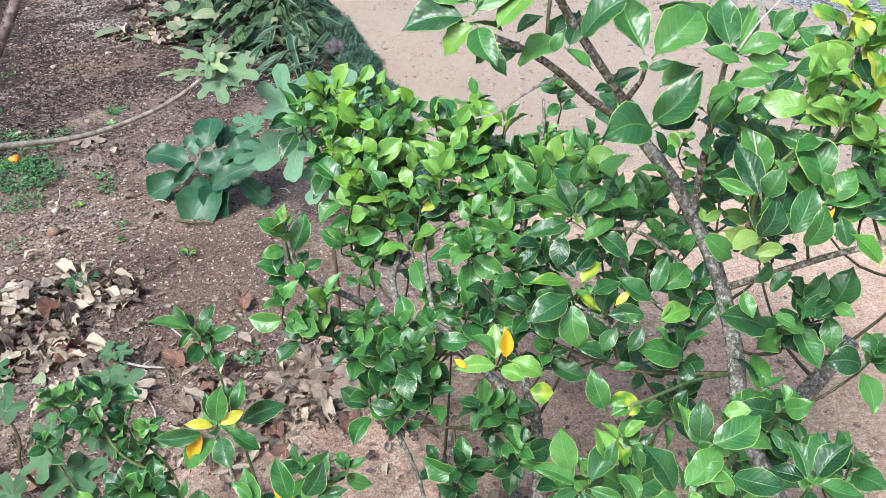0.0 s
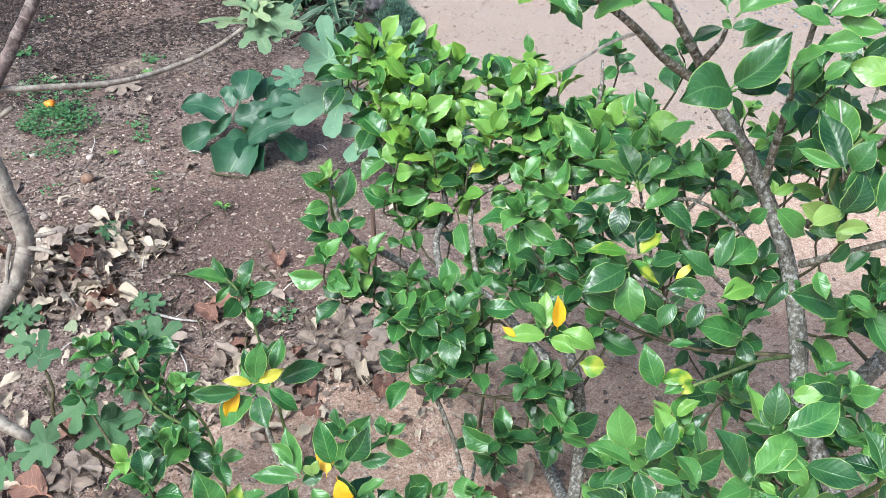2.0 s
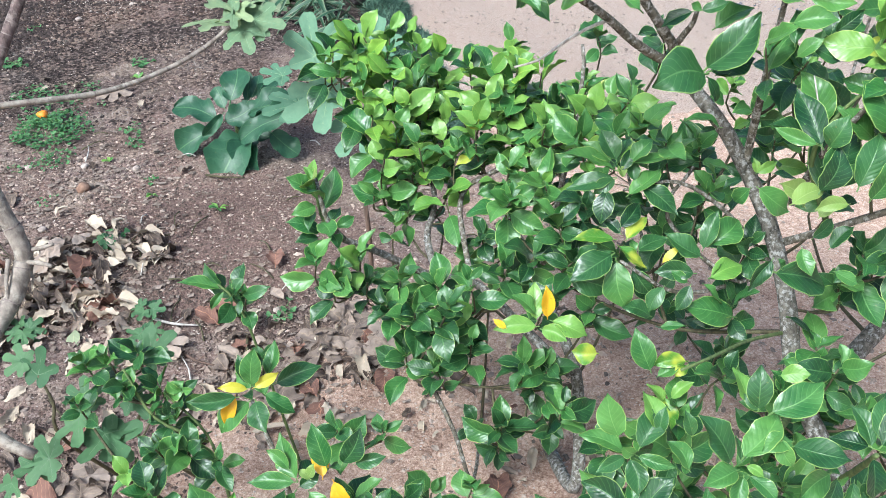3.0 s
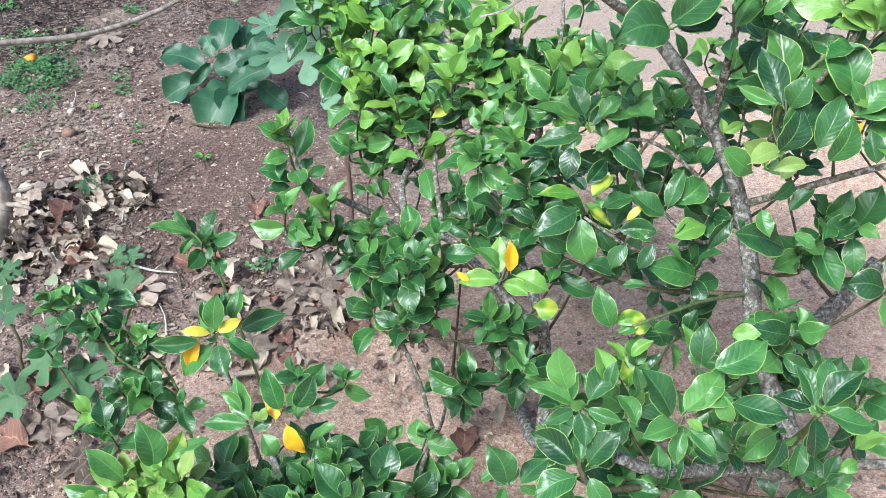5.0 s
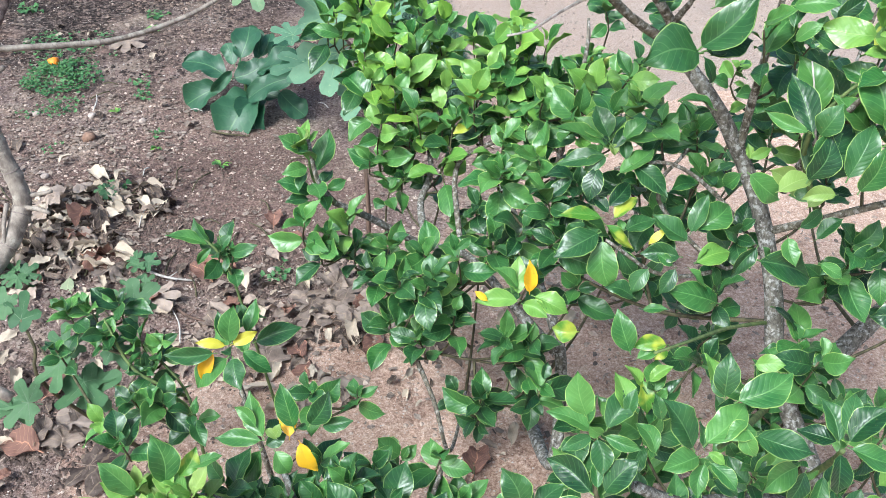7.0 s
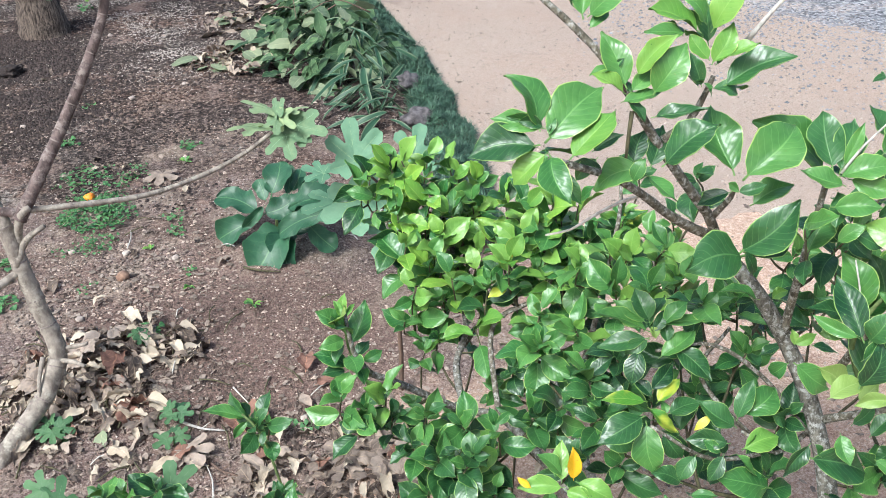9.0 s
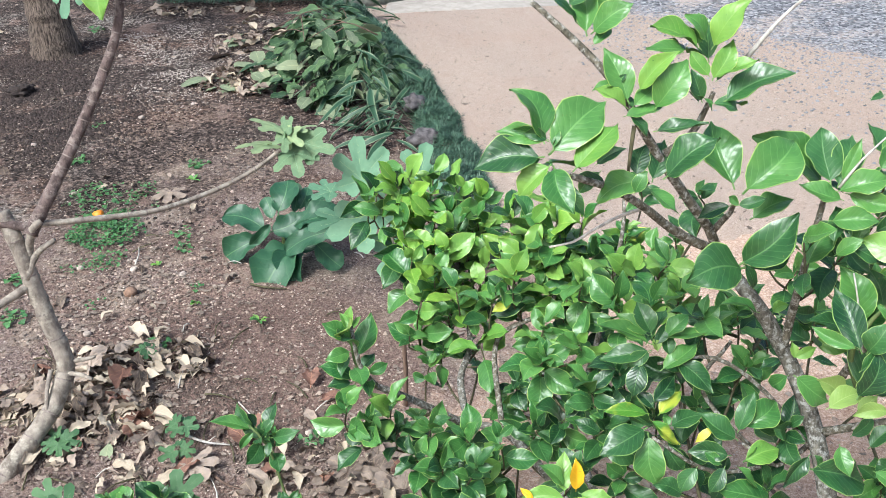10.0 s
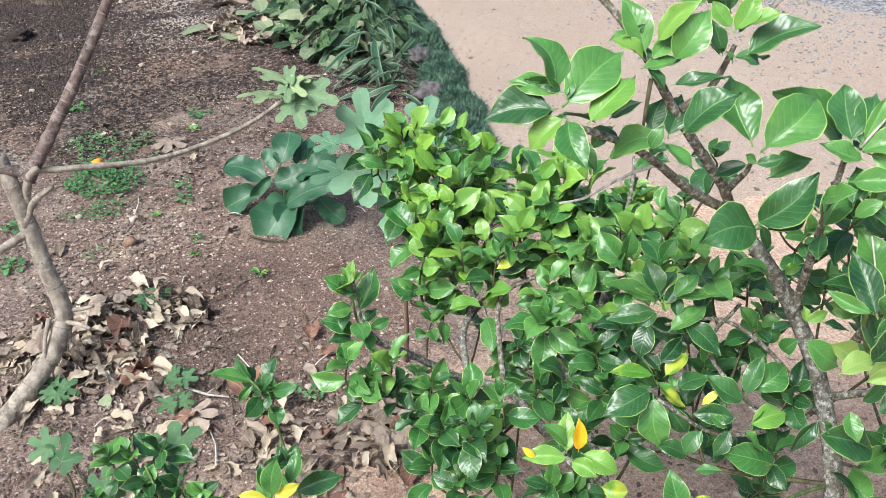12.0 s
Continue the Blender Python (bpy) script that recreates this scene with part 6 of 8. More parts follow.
leaf(citrus_tree, (0.555, 0.842, 0.515), (0.526, 0.828, 0.506), "b", width=1)
shoot(citrus_tree, (0.528, 1.052, 0.550), 8, 0.068, "ddm")
shoot(citrus_tree, (0.511, 1.108, 0.543), 8, 0.068, "dmm")
shoot(citrus_tree, (0.445, 0.950, 0.417), 7, 0.068, "ddm")
shoot(citrus_tree, (0.402, 1.178, 0.562), 7, 0.068, "dmm")
shoot(citrus_tree, (0.326, 0.878, 0.414), 8, 0.068, "ddm")
shoot(citrus_tree, (0.557, 0.889, 0.411), 8, 0.068, "ddm")
shoot(citrus_tree, (0.609, 0.967, 0.512), 7, 0.068, "ddm")
leaf(citrus_tree, (0.198, 0.863, 0.572), (0.136, 0.869, 0.596), "m", width=0.75)
leaf(citrus_tree, (0.188, 0.872, 0.585), (0.171, 0.893, 0.644), "m", width=1.0)
leaf(citrus_tree, (0.208, 0.861, 0.569), (0.256, 0.846, 0.564), "m", width=0.8)
leaf(citrus_tree, (0.201, 0.860, 0.568), (0.209, 0.827, 0.534), "d", width=1.2)
leaf(citrus_tree, (0.211, 0.864, 0.573), (0.245, 0.918, 0.603), "d", width=0.9)
leaf(citrus_tree, (0.197, 0.860, 0.569), (0.157, 0.839, 0.562), "d", width=0.9)
leaf(citrus_tree, (0.234, 0.879, 0.592), (0.222, 0.925, 0.617), "b", width=1.1)
leaf(citrus_tree, (0.237, 0.877, 0.588), (0.246, 0.896, 0.620), "d", width=0.9)
leaf(citrus_tree, (0.202, 0.817, 0.509), (0.143, 0.862, 0.520), "d", width=1.1)
leaf(citrus_tree, (0.212, 0.818, 0.510), (0.254, 0.837, 0.558), "d", width=1.1)
leaf(citrus_tree, (0.205, 0.811, 0.502), (0.147, 0.785, 0.476), "m", width=1.0)
leaf(citrus_tree, (0.215, 0.811, 0.501), (0.245, 0.791, 0.462), "m", width=1.2)
leaf(citrus_tree, (0.121, 0.862, 0.409), (0.088, 0.885, 0.467), "d", width=1.2)
leaf(citrus_tree, (0.134, 0.864, 0.409), (0.178, 0.898, 0.426), "d", width=1.0)
leaf(citrus_tree, (0.115, 0.862, 0.409), (0.106, 0.826, 0.394), "m", width=1.1)
leaf(citrus_tree, (0.080, 0.864, 0.414), (0.110, 0.874, 0.424), "m", width=1)
leaf(citrus_tree, (0.277, 0.851, 0.550), (0.248, 0.888, 0.569), "m", width=1)
leaf(citrus_tree, (0.280, 0.877, 0.584), (0.268, 0.890, 0.619), "d", width=1)
shoot(citrus_tree, (0.280, 0.879, 0.419), 8, 0.068, "ddm")
shoot(citrus_tree, (0.190, 0.857, 0.396), 7, 0.068, "ddm")
shoot(citrus_tree, (0.279, 0.938, 0.499), 7, 0.068, "ddm")
# upper right, seen when the camera is low
leaf(citrus_tree, (0.498, 1.128, 0.996), (0.502, 1.146, 1.057), "b", width=1.15)
leaf(citrus_tree, (0.546, 1.119, 0.980), (0.488, 1.109, 1.002), "b", width=0.7)
leaf(citrus_tree, (0.546, 1.154, 0.941), (0.488, 1.198, 0.952), "m", width=0.7)
leaf(citrus_tree, (0.568, 1.135, 1.006), (0.527, 1.138, 1.031), "t", width=0.8)
leaf(citrus_tree, (0.575, 1.140, 1.015), (0.555, 1.161, 1.054), "d", width=1)
leaf(citrus_tree, (0.579, 1.137, 1.009), (0.598, 1.165, 1.045), "b", width=0.7)
leaf(citrus_tree, (0.568, 1.117, 0.977), (0.598, 1.144, 1.014), "t", width=1.0)
leaf(citrus_tree, (0.516, 1.069, 0.898), (0.483, 1.124, 0.956), "m", width=1.15)
leaf(citrus_tree, (0.525, 1.065, 0.892), (0.503, 1.069, 0.927), "m", width=1)
leaf(citrus_tree, (0.511, 1.059, 0.882), (0.601, 1.093, 0.899), "m", width=0.8)
leaf(citrus_tree, (0.533, 1.065, 0.892), (0.508, 1.066, 0.904), "b", width=1)
leaf(citrus_tree, (0.547, 1.087, 0.927), (0.586, 1.097, 0.963), "d", width=1)
leaf(citrus_tree, (0.430, 1.051, 0.869), (0.466, 1.067, 0.895), "d", width=1)
leaf(citrus_tree, (0.428, 1.034, 0.841), (0.449, 1.056, 0.898), "d", width=1.1)
leaf(citrus_tree, (0.474, 1.036, 0.844), (0.505, 1.079, 0.905), "d", width=1.0)
leaf(citrus_tree, (0.489, 1.029, 0.832), (0.504, 1.032, 0.897), "m", width=1)
leaf(citrus_tree, (0.504, 1.036, 0.844), (0.524, 1.047, 0.885), "o", width=0.35)
leaf(citrus_tree, (0.433, 1.062, 0.888), (0.409, 1.128, 0.939), "d", width=0.9)
leaf(citrus_tree, (0.429, 1.064, 0.892), (0.380, 1.095, 0.903), "m", width=0.6)
leaf(citrus_tree, (0.437, 1.062, 0.888), (0.456, 1.062, 0.938), "d", width=1.1)
leaf(citrus_tree, (0.544, 0.933, 0.866), (0.509, 0.966, 0.894), "t", width=1.2)
leaf(citrus_tree, (0.562, 1.053, 0.870), (0.615, 1.067, 0.888), "d", width=1)
leaf(citrus_tree, (0.548, 1.029, 0.832), (0.539, 1.056, 0.868), "d")
leaf(citrus_tree, (0.467, 1.028, 0.832), (0.422, 1.022, 0.826), "p", width=0.9)
leaf(citrus_tree, (0.393, 1.027, 0.831), (0.443, 1.053, 0.839), "p", width=1.0)
leaf(citrus_tree, (0.589, 1.175, 1.072), (0.565, 1.185, 1.099), "t", width=1)
leaf(citrus_tree, (0.567, 1.178, 1.078), (0.543, 1.182, 1.092), "t", width=1)
leaf(citrus_tree, (0.560, 1.167, 1.059), (0.555, 1.179, 1.070), "t", width=1.3)
leaf(citrus_tree, (0.590, 1.163, 1.053), (0.587, 1.174, 1.102), "b", width=0.8)
shoot(citrus_tree, (0.613, 1.288, 0.969), 7, 0.068, "dt")
shoot(citrus_tree, (0.624, 1.182, 0.890), 8, 0.068, "dmm")
shoot(citrus_tree, (0.567, 1.420, 0.995), 7, 0.068, "dmm")
shoot(citrus_tree, (0.472, 1.260, 0.926), 6, 0.068, "ddm")
shoot(citrus_tree, (0.376, 1.177, 0.983), 4, 0.068, "ddm")
shoot(citrus_tree, (0.549, 1.123, 0.697), 8, 0.068, "ddm")
shoot(citrus_tree, (0.659, 1.082, 0.626), 8, 0.068, "ddm")
shoot(citrus_tree, (0.535, 1.138, 0.625), 8, 0.068, "dmm")
branch(citrus_tree, ((0.511, 1.118, 0.940), (0.545, 1.150, 1.028), (0.567, 1.170, 1.090)), 0.004, 0.002, "limb", "branch")
# bright crowded growth on the outer side of the tree
shoot(citrus_tree, (0.518, 1.130, 1.043), 6, 0.066, "b")
shoot(citrus_tree, (0.557, 1.150, 1.074), 6, 0.066, "bt")
shoot(citrus_tree, (0.567, 1.110, 1.028), 6, 0.066, "bbt")
shoot(citrus_tree, (0.535, 1.100, 0.990), 6, 0.066, "bbm")
shoot(citrus_tree, (0.569, 1.080, 0.963), 6, 0.066, "bbm")
shoot(citrus_tree, (0.529, 1.140, 0.936), 6, 0.066, "dmm")
shoot(citrus_tree, (0.583, 1.060, 0.909), 6, 0.066, "dmm")
shoot(citrus_tree, (0.522, 1.120, 0.887), 6, 0.066, "dmm")
shoot(citrus_tree, (0.559, 1.200, 1.096), 6, 0.066, "bt")
shoot(citrus_tree, (0.583, 1.180, 1.102), 6, 0.066, "bt")
shoot(citrus_tree, (0.593, 1.300, 1.034), 6, 0.066, "dmm")
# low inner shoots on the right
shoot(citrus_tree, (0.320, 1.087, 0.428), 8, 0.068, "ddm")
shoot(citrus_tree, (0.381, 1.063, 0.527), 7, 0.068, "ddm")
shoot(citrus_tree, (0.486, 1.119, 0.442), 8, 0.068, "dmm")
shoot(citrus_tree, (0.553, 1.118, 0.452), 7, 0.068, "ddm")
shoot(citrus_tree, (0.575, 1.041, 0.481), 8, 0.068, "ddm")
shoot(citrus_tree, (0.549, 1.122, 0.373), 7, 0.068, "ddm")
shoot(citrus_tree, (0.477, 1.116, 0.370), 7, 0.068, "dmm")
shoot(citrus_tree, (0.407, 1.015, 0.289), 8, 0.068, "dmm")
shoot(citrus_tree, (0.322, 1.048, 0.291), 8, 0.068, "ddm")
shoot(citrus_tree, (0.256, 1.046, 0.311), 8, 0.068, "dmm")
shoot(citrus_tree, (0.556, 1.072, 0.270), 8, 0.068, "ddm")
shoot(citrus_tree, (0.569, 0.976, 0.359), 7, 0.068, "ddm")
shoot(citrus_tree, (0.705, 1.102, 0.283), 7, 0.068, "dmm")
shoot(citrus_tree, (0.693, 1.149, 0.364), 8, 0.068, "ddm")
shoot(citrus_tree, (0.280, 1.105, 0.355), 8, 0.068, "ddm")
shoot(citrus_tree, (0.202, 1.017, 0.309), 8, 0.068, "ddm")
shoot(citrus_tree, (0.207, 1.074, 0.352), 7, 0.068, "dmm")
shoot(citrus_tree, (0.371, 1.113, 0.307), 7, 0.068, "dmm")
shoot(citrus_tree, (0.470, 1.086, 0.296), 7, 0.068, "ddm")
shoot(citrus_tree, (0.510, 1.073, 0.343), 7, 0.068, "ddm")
# stems of the shrub
branch(citrus_shrub, ((0.140, 1.500, -0.020), (0.193, 1.229, 0.077), (0.199, 1.322, 0.250), (0.171, 1.395, 0.324)), 0.014, 0.010, "bark", "trunk", sides=9)
branch(citrus_shrub, ((0.188, 1.333, 0.267), (0.107, 1.391, 0.323), (0.008, 1.472, 0.378), (-0.080, 1.479, 0.395), (-0.172, 1.435, 0.480), (-0.230, 1.413, 0.523)), 0.010, 0.006, "bark", "branch")
branch(citrus_shrub, ((0.171, 1.395, 0.324), (0.093, 1.542, 0.440), (0.036, 1.623, 0.492), (0.009, 1.685, 0.585)), 0.008, 0.004, "bark", "branch")
branch(citrus_shrub, ((-0.069, 1.480, 0.395), (-0.091, 1.572, 0.426), (-0.078, 1.651, 0.471), (-0.122, 1.783, 0.596), (-0.163, 1.859, 0.676)), 0.008, 0.004, "bark", "branch")
branch(citrus_shrub, ((-0.003, 1.477, 0.387), (-0.020, 1.603, 0.502), (0.082, 1.632, 0.572), (0.093, 1.710, 0.687)), 0.006, 0.004, "limb", "branch")
branch(citrus_shrub, ((0.136, 1.481, 0.418), (0.182, 1.593, 0.579), (0.211, 1.667, 0.721), (0.211, 1.703, 0.774)), 0.006, 0.003, "limb", "branch")
branch(citrus_shrub, ((-0.230, 1.413, 0.523), (-0.257, 1.409, 0.572), (-0.270, 1.421, 0.645)), 0.006, 0.003, "limb", "branch")
branch(citrus_shrub, ((-0.090, 1.302, 0.314), (-0.034, 1.253, 0.202), (0.001, 1.216, 0.109), (0.020, 1.500, 0.000)), 0.005, 0.003, "limb", "branch")
branch(citrus_shrub, ((0.345, 1.497, 0.390), (0.305, 1.599, 0.543), (0.279, 1.665, 0.642)), 0.004, 0.002, "limb", "branch")
branch(citrus_shrub, ((-0.266, 1.807, 0.644), (-0.212, 1.733, 0.566), (-0.091, 1.663, 0.490)), 0.004, 0.002, "limb", "branch")
# leafy shoots of the shrub, top
shoot(citrus_shrub, (-0.246, 1.832, 0.731), 8, 0.076, "nbmd", open_=0.8)
shoot(citrus_shrub, (-0.287, 1.819, 0.716), 5, 0.076, "bmnd")
shoot(citrus_shrub, (-0.174, 1.831, 0.714), 7, 0.076, "nmd")
shoot(citrus_shrub, (-0.128, 1.847, 0.735), 6, 0.074, "bbm")
shoot(citrus_shrub, (-0.067, 1.836, 0.703), 6, 0.074, "nmmb")
shoot(citrus_shrub, (-0.137, 1.814, 0.678), 7, 0.076, "nbmd")
shoot(citrus_shrub, (-0.196, 1.800, 0.663), 7, 0.076, "bmnd")
shoot(citrus_shrub, (-0.242, 1.780, 0.637), 6, 0.076, "nmd")
shoot(citrus_shrub, (-0.088, 1.802, 0.646), 7, 0.076, "bbm")
shoot(citrus_shrub, (-0.053, 1.811, 0.656), 5, 0.074, "nmmb")
shoot(citrus_shrub, (-0.169, 1.770, 0.605), 7, 0.076, "nbmd")
shoot(citrus_shrub, (-0.110, 1.770, 0.594), 7, 0.072, "mbm")
shoot(citrus_shrub, (-0.215, 1.742, 0.564), 7, 0.072, "m")
shoot(citrus_shrub, (-0.155, 1.737, 0.542), 7, 0.070, "mdm")
shoot(citrus_shrub, (-0.084, 1.750, 0.552), 6, 0.072, "bm")
shoot(citrus_shrub, (-0.058, 1.723, 0.499), 8, 0.062, "ddm")
shoot(citrus_shrub, (-0.124, 1.660, 0.523), 7, 0.070, "mbm")
shoot(citrus_shrub, (-0.175, 1.647, 0.508), 5, 0.070, "m")
shoot(citrus_shrub, (-0.025, 1.732, 0.633), 6, 0.076, "nmd")
shoot(citrus_shrub, (0.035, 1.698, 0.725), 7, 0.076, "bbm")
shoot(citrus_shrub, (0.090, 1.709, 0.734), 7, 0.076, "nmmb")
shoot(citrus_shrub, (0.032, 1.668, 0.672), 6, 0.076, "nbmd")
shoot(citrus_shrub, (0.008, 1.592, 0.664), 5, 0.074, "bt")
shoot(citrus_shrub, (0.076, 1.670, 0.666), 7, 0.076, "mmb")
shoot(citrus_shrub, (0.121, 1.661, 0.642), 7, 0.076, "mmb")
shoot(citrus_shrub, (0.062, 1.639, 0.613), 7, 0.076, "m")
shoot(citrus_shrub, (0.113, 1.633, 0.594), 6, 0.072, "mmb")
shoot(citrus_shrub, (0.025, 1.619, 0.585), 6, 0.072, "dmm")
shoot(citrus_shrub, (-0.030, 1.619, 0.595), 6, 0.072, "mdm")
shoot(citrus_shrub, (0.177, 1.656, 0.622), 10, 0.068, "mmb")
shoot(citrus_shrub, (0.164, 1.681, 0.670), 8, 0.068, "dmm")
shoot(citrus_shrub, (0.208, 1.691, 0.679), 7, 0.068, "dmm")
shoot(citrus_shrub, (0.278, 1.719, 0.654), 8, 0.068, "mmb")
shoot(citrus_shrub, (0.326, 1.670, 0.659), 8, 0.068, "mmb")
shoot(citrus_shrub, (0.232, 1.781, 0.670), 7, 0.052, "mmb")
shoot(citrus_shrub, (0.330, 1.785, 0.659), 6, 0.058, "dmm")
shoot(citrus_shrub, (0.136, 1.614, 0.555), 7, 0.072, "ddm")
shoot(citrus_shrub, (0.187, 1.603, 0.525), 8, 0.062, "ddm")
# thick young growth on top of the shrub
shoot(citrus_shrub, (-0.301, 1.797, 0.717), 4, 0.074, "nmd")
shoot(citrus_shrub, (-0.272, 1.787, 0.696), 4, 0.074, "bbm")
shoot(citrus_shrub, (-0.229, 1.849, 0.745), 5, 0.074, "nmmb")
shoot(citrus_shrub, (-0.211, 1.818, 0.701), 4, 0.074, "nbmd")
shoot(citrus_shrub, (-0.170, 1.853, 0.749), 4, 0.074, "bmnd")
shoot(citrus_shrub, (-0.155, 1.765, 0.692), 4, 0.074, "nmd")
shoot(citrus_shrub, (-0.106, 1.847, 0.719), 5, 0.074, "bbm")
shoot(citrus_shrub, (-0.114, 1.745, 0.676), 6, 0.074, "nmmb")
shoot(citrus_shrub, (-0.076, 1.800, 0.676), 5, 0.074, "nbmd")
shoot(citrus_shrub, (-0.166, 1.744, 0.659), 6, 0.074, "bmnd")
shoot(citrus_shrub, (-0.222, 1.742, 0.678), 4, 0.074, "nmd")
shoot(citrus_shrub, (-0.129, 1.690, 0.652), 6, 0.074, "bbm")
shoot(citrus_shrub, (-0.195, 1.670, 0.644), 5, 0.074, "nmmb")
shoot(citrus_shrub, (-0.086, 1.725, 0.629), 6, 0.074, "nbmd")
shoot(citrus_shrub, (-0.151, 1.663, 0.616), 5, 0.074, "bmnd")
shoot(citrus_shrub, (-0.104, 1.623, 0.606), 5, 0.074, "nmd")
shoot(citrus_shrub, (-0.051, 1.698, 0.617), 4, 0.074, "bbm")
shoot(citrus_shrub, (-0.172, 1.624, 0.581), 5, 0.070, "mbm")
shoot(citrus_shrub, (-0.006, 1.744, 0.723), 6, 0.074, "nbmd")
shoot(citrus_shrub, (0.017, 1.722, 0.673), 4, 0.074, "bmnd")
shoot(citrus_shrub, (0.079, 1.786, 0.747), 6, 0.074, "nmd")
shoot(citrus_shrub, (0.061, 1.694, 0.697), 5, 0.074, "bbm")
shoot(citrus_shrub, (0.105, 1.709, 0.690), 6, 0.074, "nmmb")
shoot(citrus_shrub, (0.139, 1.693, 0.648), 4, 0.074, "mmb")
shoot(citrus_shrub, (-0.005, 1.643, 0.613), 5, 0.074, "mdm")
shoot(citrus_shrub, (0.050, 1.663, 0.640), 4, 0.074, "mmb")
shoot(citrus_shrub, (0.094, 1.663, 0.615), 5, 0.074, "mmb")
shoot(citrus_shrub, (0.151, 1.602, 0.621), 6, 0.074, "dmm")
shoot(citrus_shrub, (0.141, 1.752, 0.707), 5, 0.074, "bmnd")
# more shoots through the middle of the shrub
shoot(citrus_shrub, (-0.212, 1.739, 0.626), 5, 0.074, "nmd")
shoot(citrus_shrub, (-0.153, 1.726, 0.557), 5, 0.070, "m")
shoot(citrus_shrub, (-0.172, 1.695, 0.493), 7, 0.056, "m")
shoot(citrus_shrub, (-0.102, 1.692, 0.514), 5, 0.070, "mdm")
shoot(citrus_shrub, (-0.057, 1.679, 0.579), 6, 0.074, "bm")
shoot(citrus_shrub, (-0.129, 1.622, 0.463), 8, 0.056, "dmm")
shoot(citrus_shrub, (-0.060, 1.600, 0.511), 5, 0.070, "mbm")
shoot(citrus_shrub, (-0.009, 1.567, 0.373), 7, 0.055, "dmm")
shoot(citrus_shrub, (-0.174, 1.528, 0.360), 8, 0.053, "m")
shoot(citrus_shrub, (-0.096, 1.533, 0.335), 8, 0.057, "dmm")
shoot(citrus_shrub, (0.055, 1.566, 0.436), 7, 0.063, "dmm")
shoot(citrus_shrub, (0.083, 1.588, 0.504), 6, 0.070, "m")
shoot(citrus_shrub, (0.124, 1.537, 0.396), 8, 0.059, "m")
shoot(citrus_shrub, (0.041, 1.551, 0.303), 7, 0.052, "m")
shoot(citrus_shrub, (-0.033, 1.459, 0.319), 7, 0.060, "dmm")
# left column
leaf(citrus_shrub, (-0.275, 1.430, 0.634), (-0.275, 1.454, 0.666), "b", width=0.9, roll=0)
leaf(citrus_shrub, (-0.277, 1.420, 0.637), (-0.296, 1.444, 0.658), "b", width=0.8, roll=20)
leaf(citrus_shrub, (-0.272, 1.430, 0.631), (-0.259, 1.454, 0.645), "b", width=0.9, roll=-20)
leaf(citrus_shrub, (-0.277, 1.420, 0.635), (-0.257, 1.373, 0.681), "p", width=1.2, roll=0)
leaf(citrus_shrub, (-0.272, 1.430, 0.611), (-0.322, 1.418, 0.650), "m", width=1.0, roll=12)
leaf(citrus_shrub, (-0.268, 1.430, 0.568), (-0.246, 1.489, 0.631), "m", width=1.15, roll=0)
leaf(citrus_shrub, (-0.275, 1.430, 0.585), (-0.316, 1.395, 0.587), "m", width=1.1, roll=-10)
leaf(citrus_shrub, (-0.270, 1.430, 0.594), (-0.278, 1.371, 0.652), "d", width=1.0, roll=0)
leaf(citrus_shrub, (-0.268, 1.420, 0.533), (-0.335, 1.408, 0.564), "m", width=1.1, roll=8)
leaf(citrus_shrub, (-0.265, 1.420, 0.548), (-0.237, 1.455, 0.566), "d", width=1.1, roll=-15)
leaf(citrus_shrub, (-0.270, 1.420, 0.558), (-0.243, 1.361, 0.562), "m", width=1.0, roll=0)
leaf(citrus_shrub, (-0.269, 1.420, 0.523), (-0.282, 1.361, 0.503), "m", width=1.1, roll=0)
leaf(citrus_shrub, (-0.257, 1.420, 0.538), (-0.235, 1.373, 0.530), "m", width=1.0, roll=-10)
leaf(citrus_shrub, (-0.247, 1.420, 0.543), (-0.210, 1.444, 0.554), "m", width=0.9, roll=10)
leaf(citrus_shrub, (-0.275, 1.420, 0.523), (-0.317, 1.396, 0.528), "d", width=1.1, roll=0)
leaf(citrus_shrub, (-0.278, 1.430, 0.575), (-0.289, 1.395, 0.553), "d", width=1.0, roll=20)
branch(citrus_shrub, ((-0.250, 1.425, 0.515), (-0.272, 1.435, 0.562), (-0.278, 1.440, 0.628)), 0.0035, 0.002, "greenbark", "branch")
shoot(citrus_shrub, (-0.198, 1.620, 0.494), 5, 0.054, "dmm")
shoot(citrus_shrub, (-0.156, 1.600, 0.438), 5, 0.054, "mmb")
shoot(citrus_shrub, (-0.274, 1.357, 0.524), 6, 0.070, "m")
shoot(citrus_shrub, (-0.228, 1.352, 0.506), 6, 0.070, "mdm")
shoot(citrus_shrub, (-0.195, 1.365, 0.523), 5, 0.070, "bm")
shoot(citrus_shrub, (-0.242, 1.336, 0.480), 8, 0.062, "ddm")
shoot(citrus_shrub, (-0.190, 1.385, 0.455), 8, 0.062, "ddm")
shoot(citrus_shrub, (-0.129, 1.391, 0.454), 8, 0.062, "ddm")
shoot(citrus_shrub, (-0.064, 1.349, 0.470), 8, 0.062, "dmm")
shoot(citrus_shrub, (-0.152, 1.326, 0.445), 7, 0.062, "ddm")
shoot(citrus_shrub, (-0.097, 1.284, 0.462), 8, 0.062, "ddm")
shoot(citrus_shrub, (-0.037, 1.252, 0.496), 8, 0.062, "ddm")
shoot(citrus_shrub, (-0.003, 1.317, 0.503), 6, 0.070, "mbm")
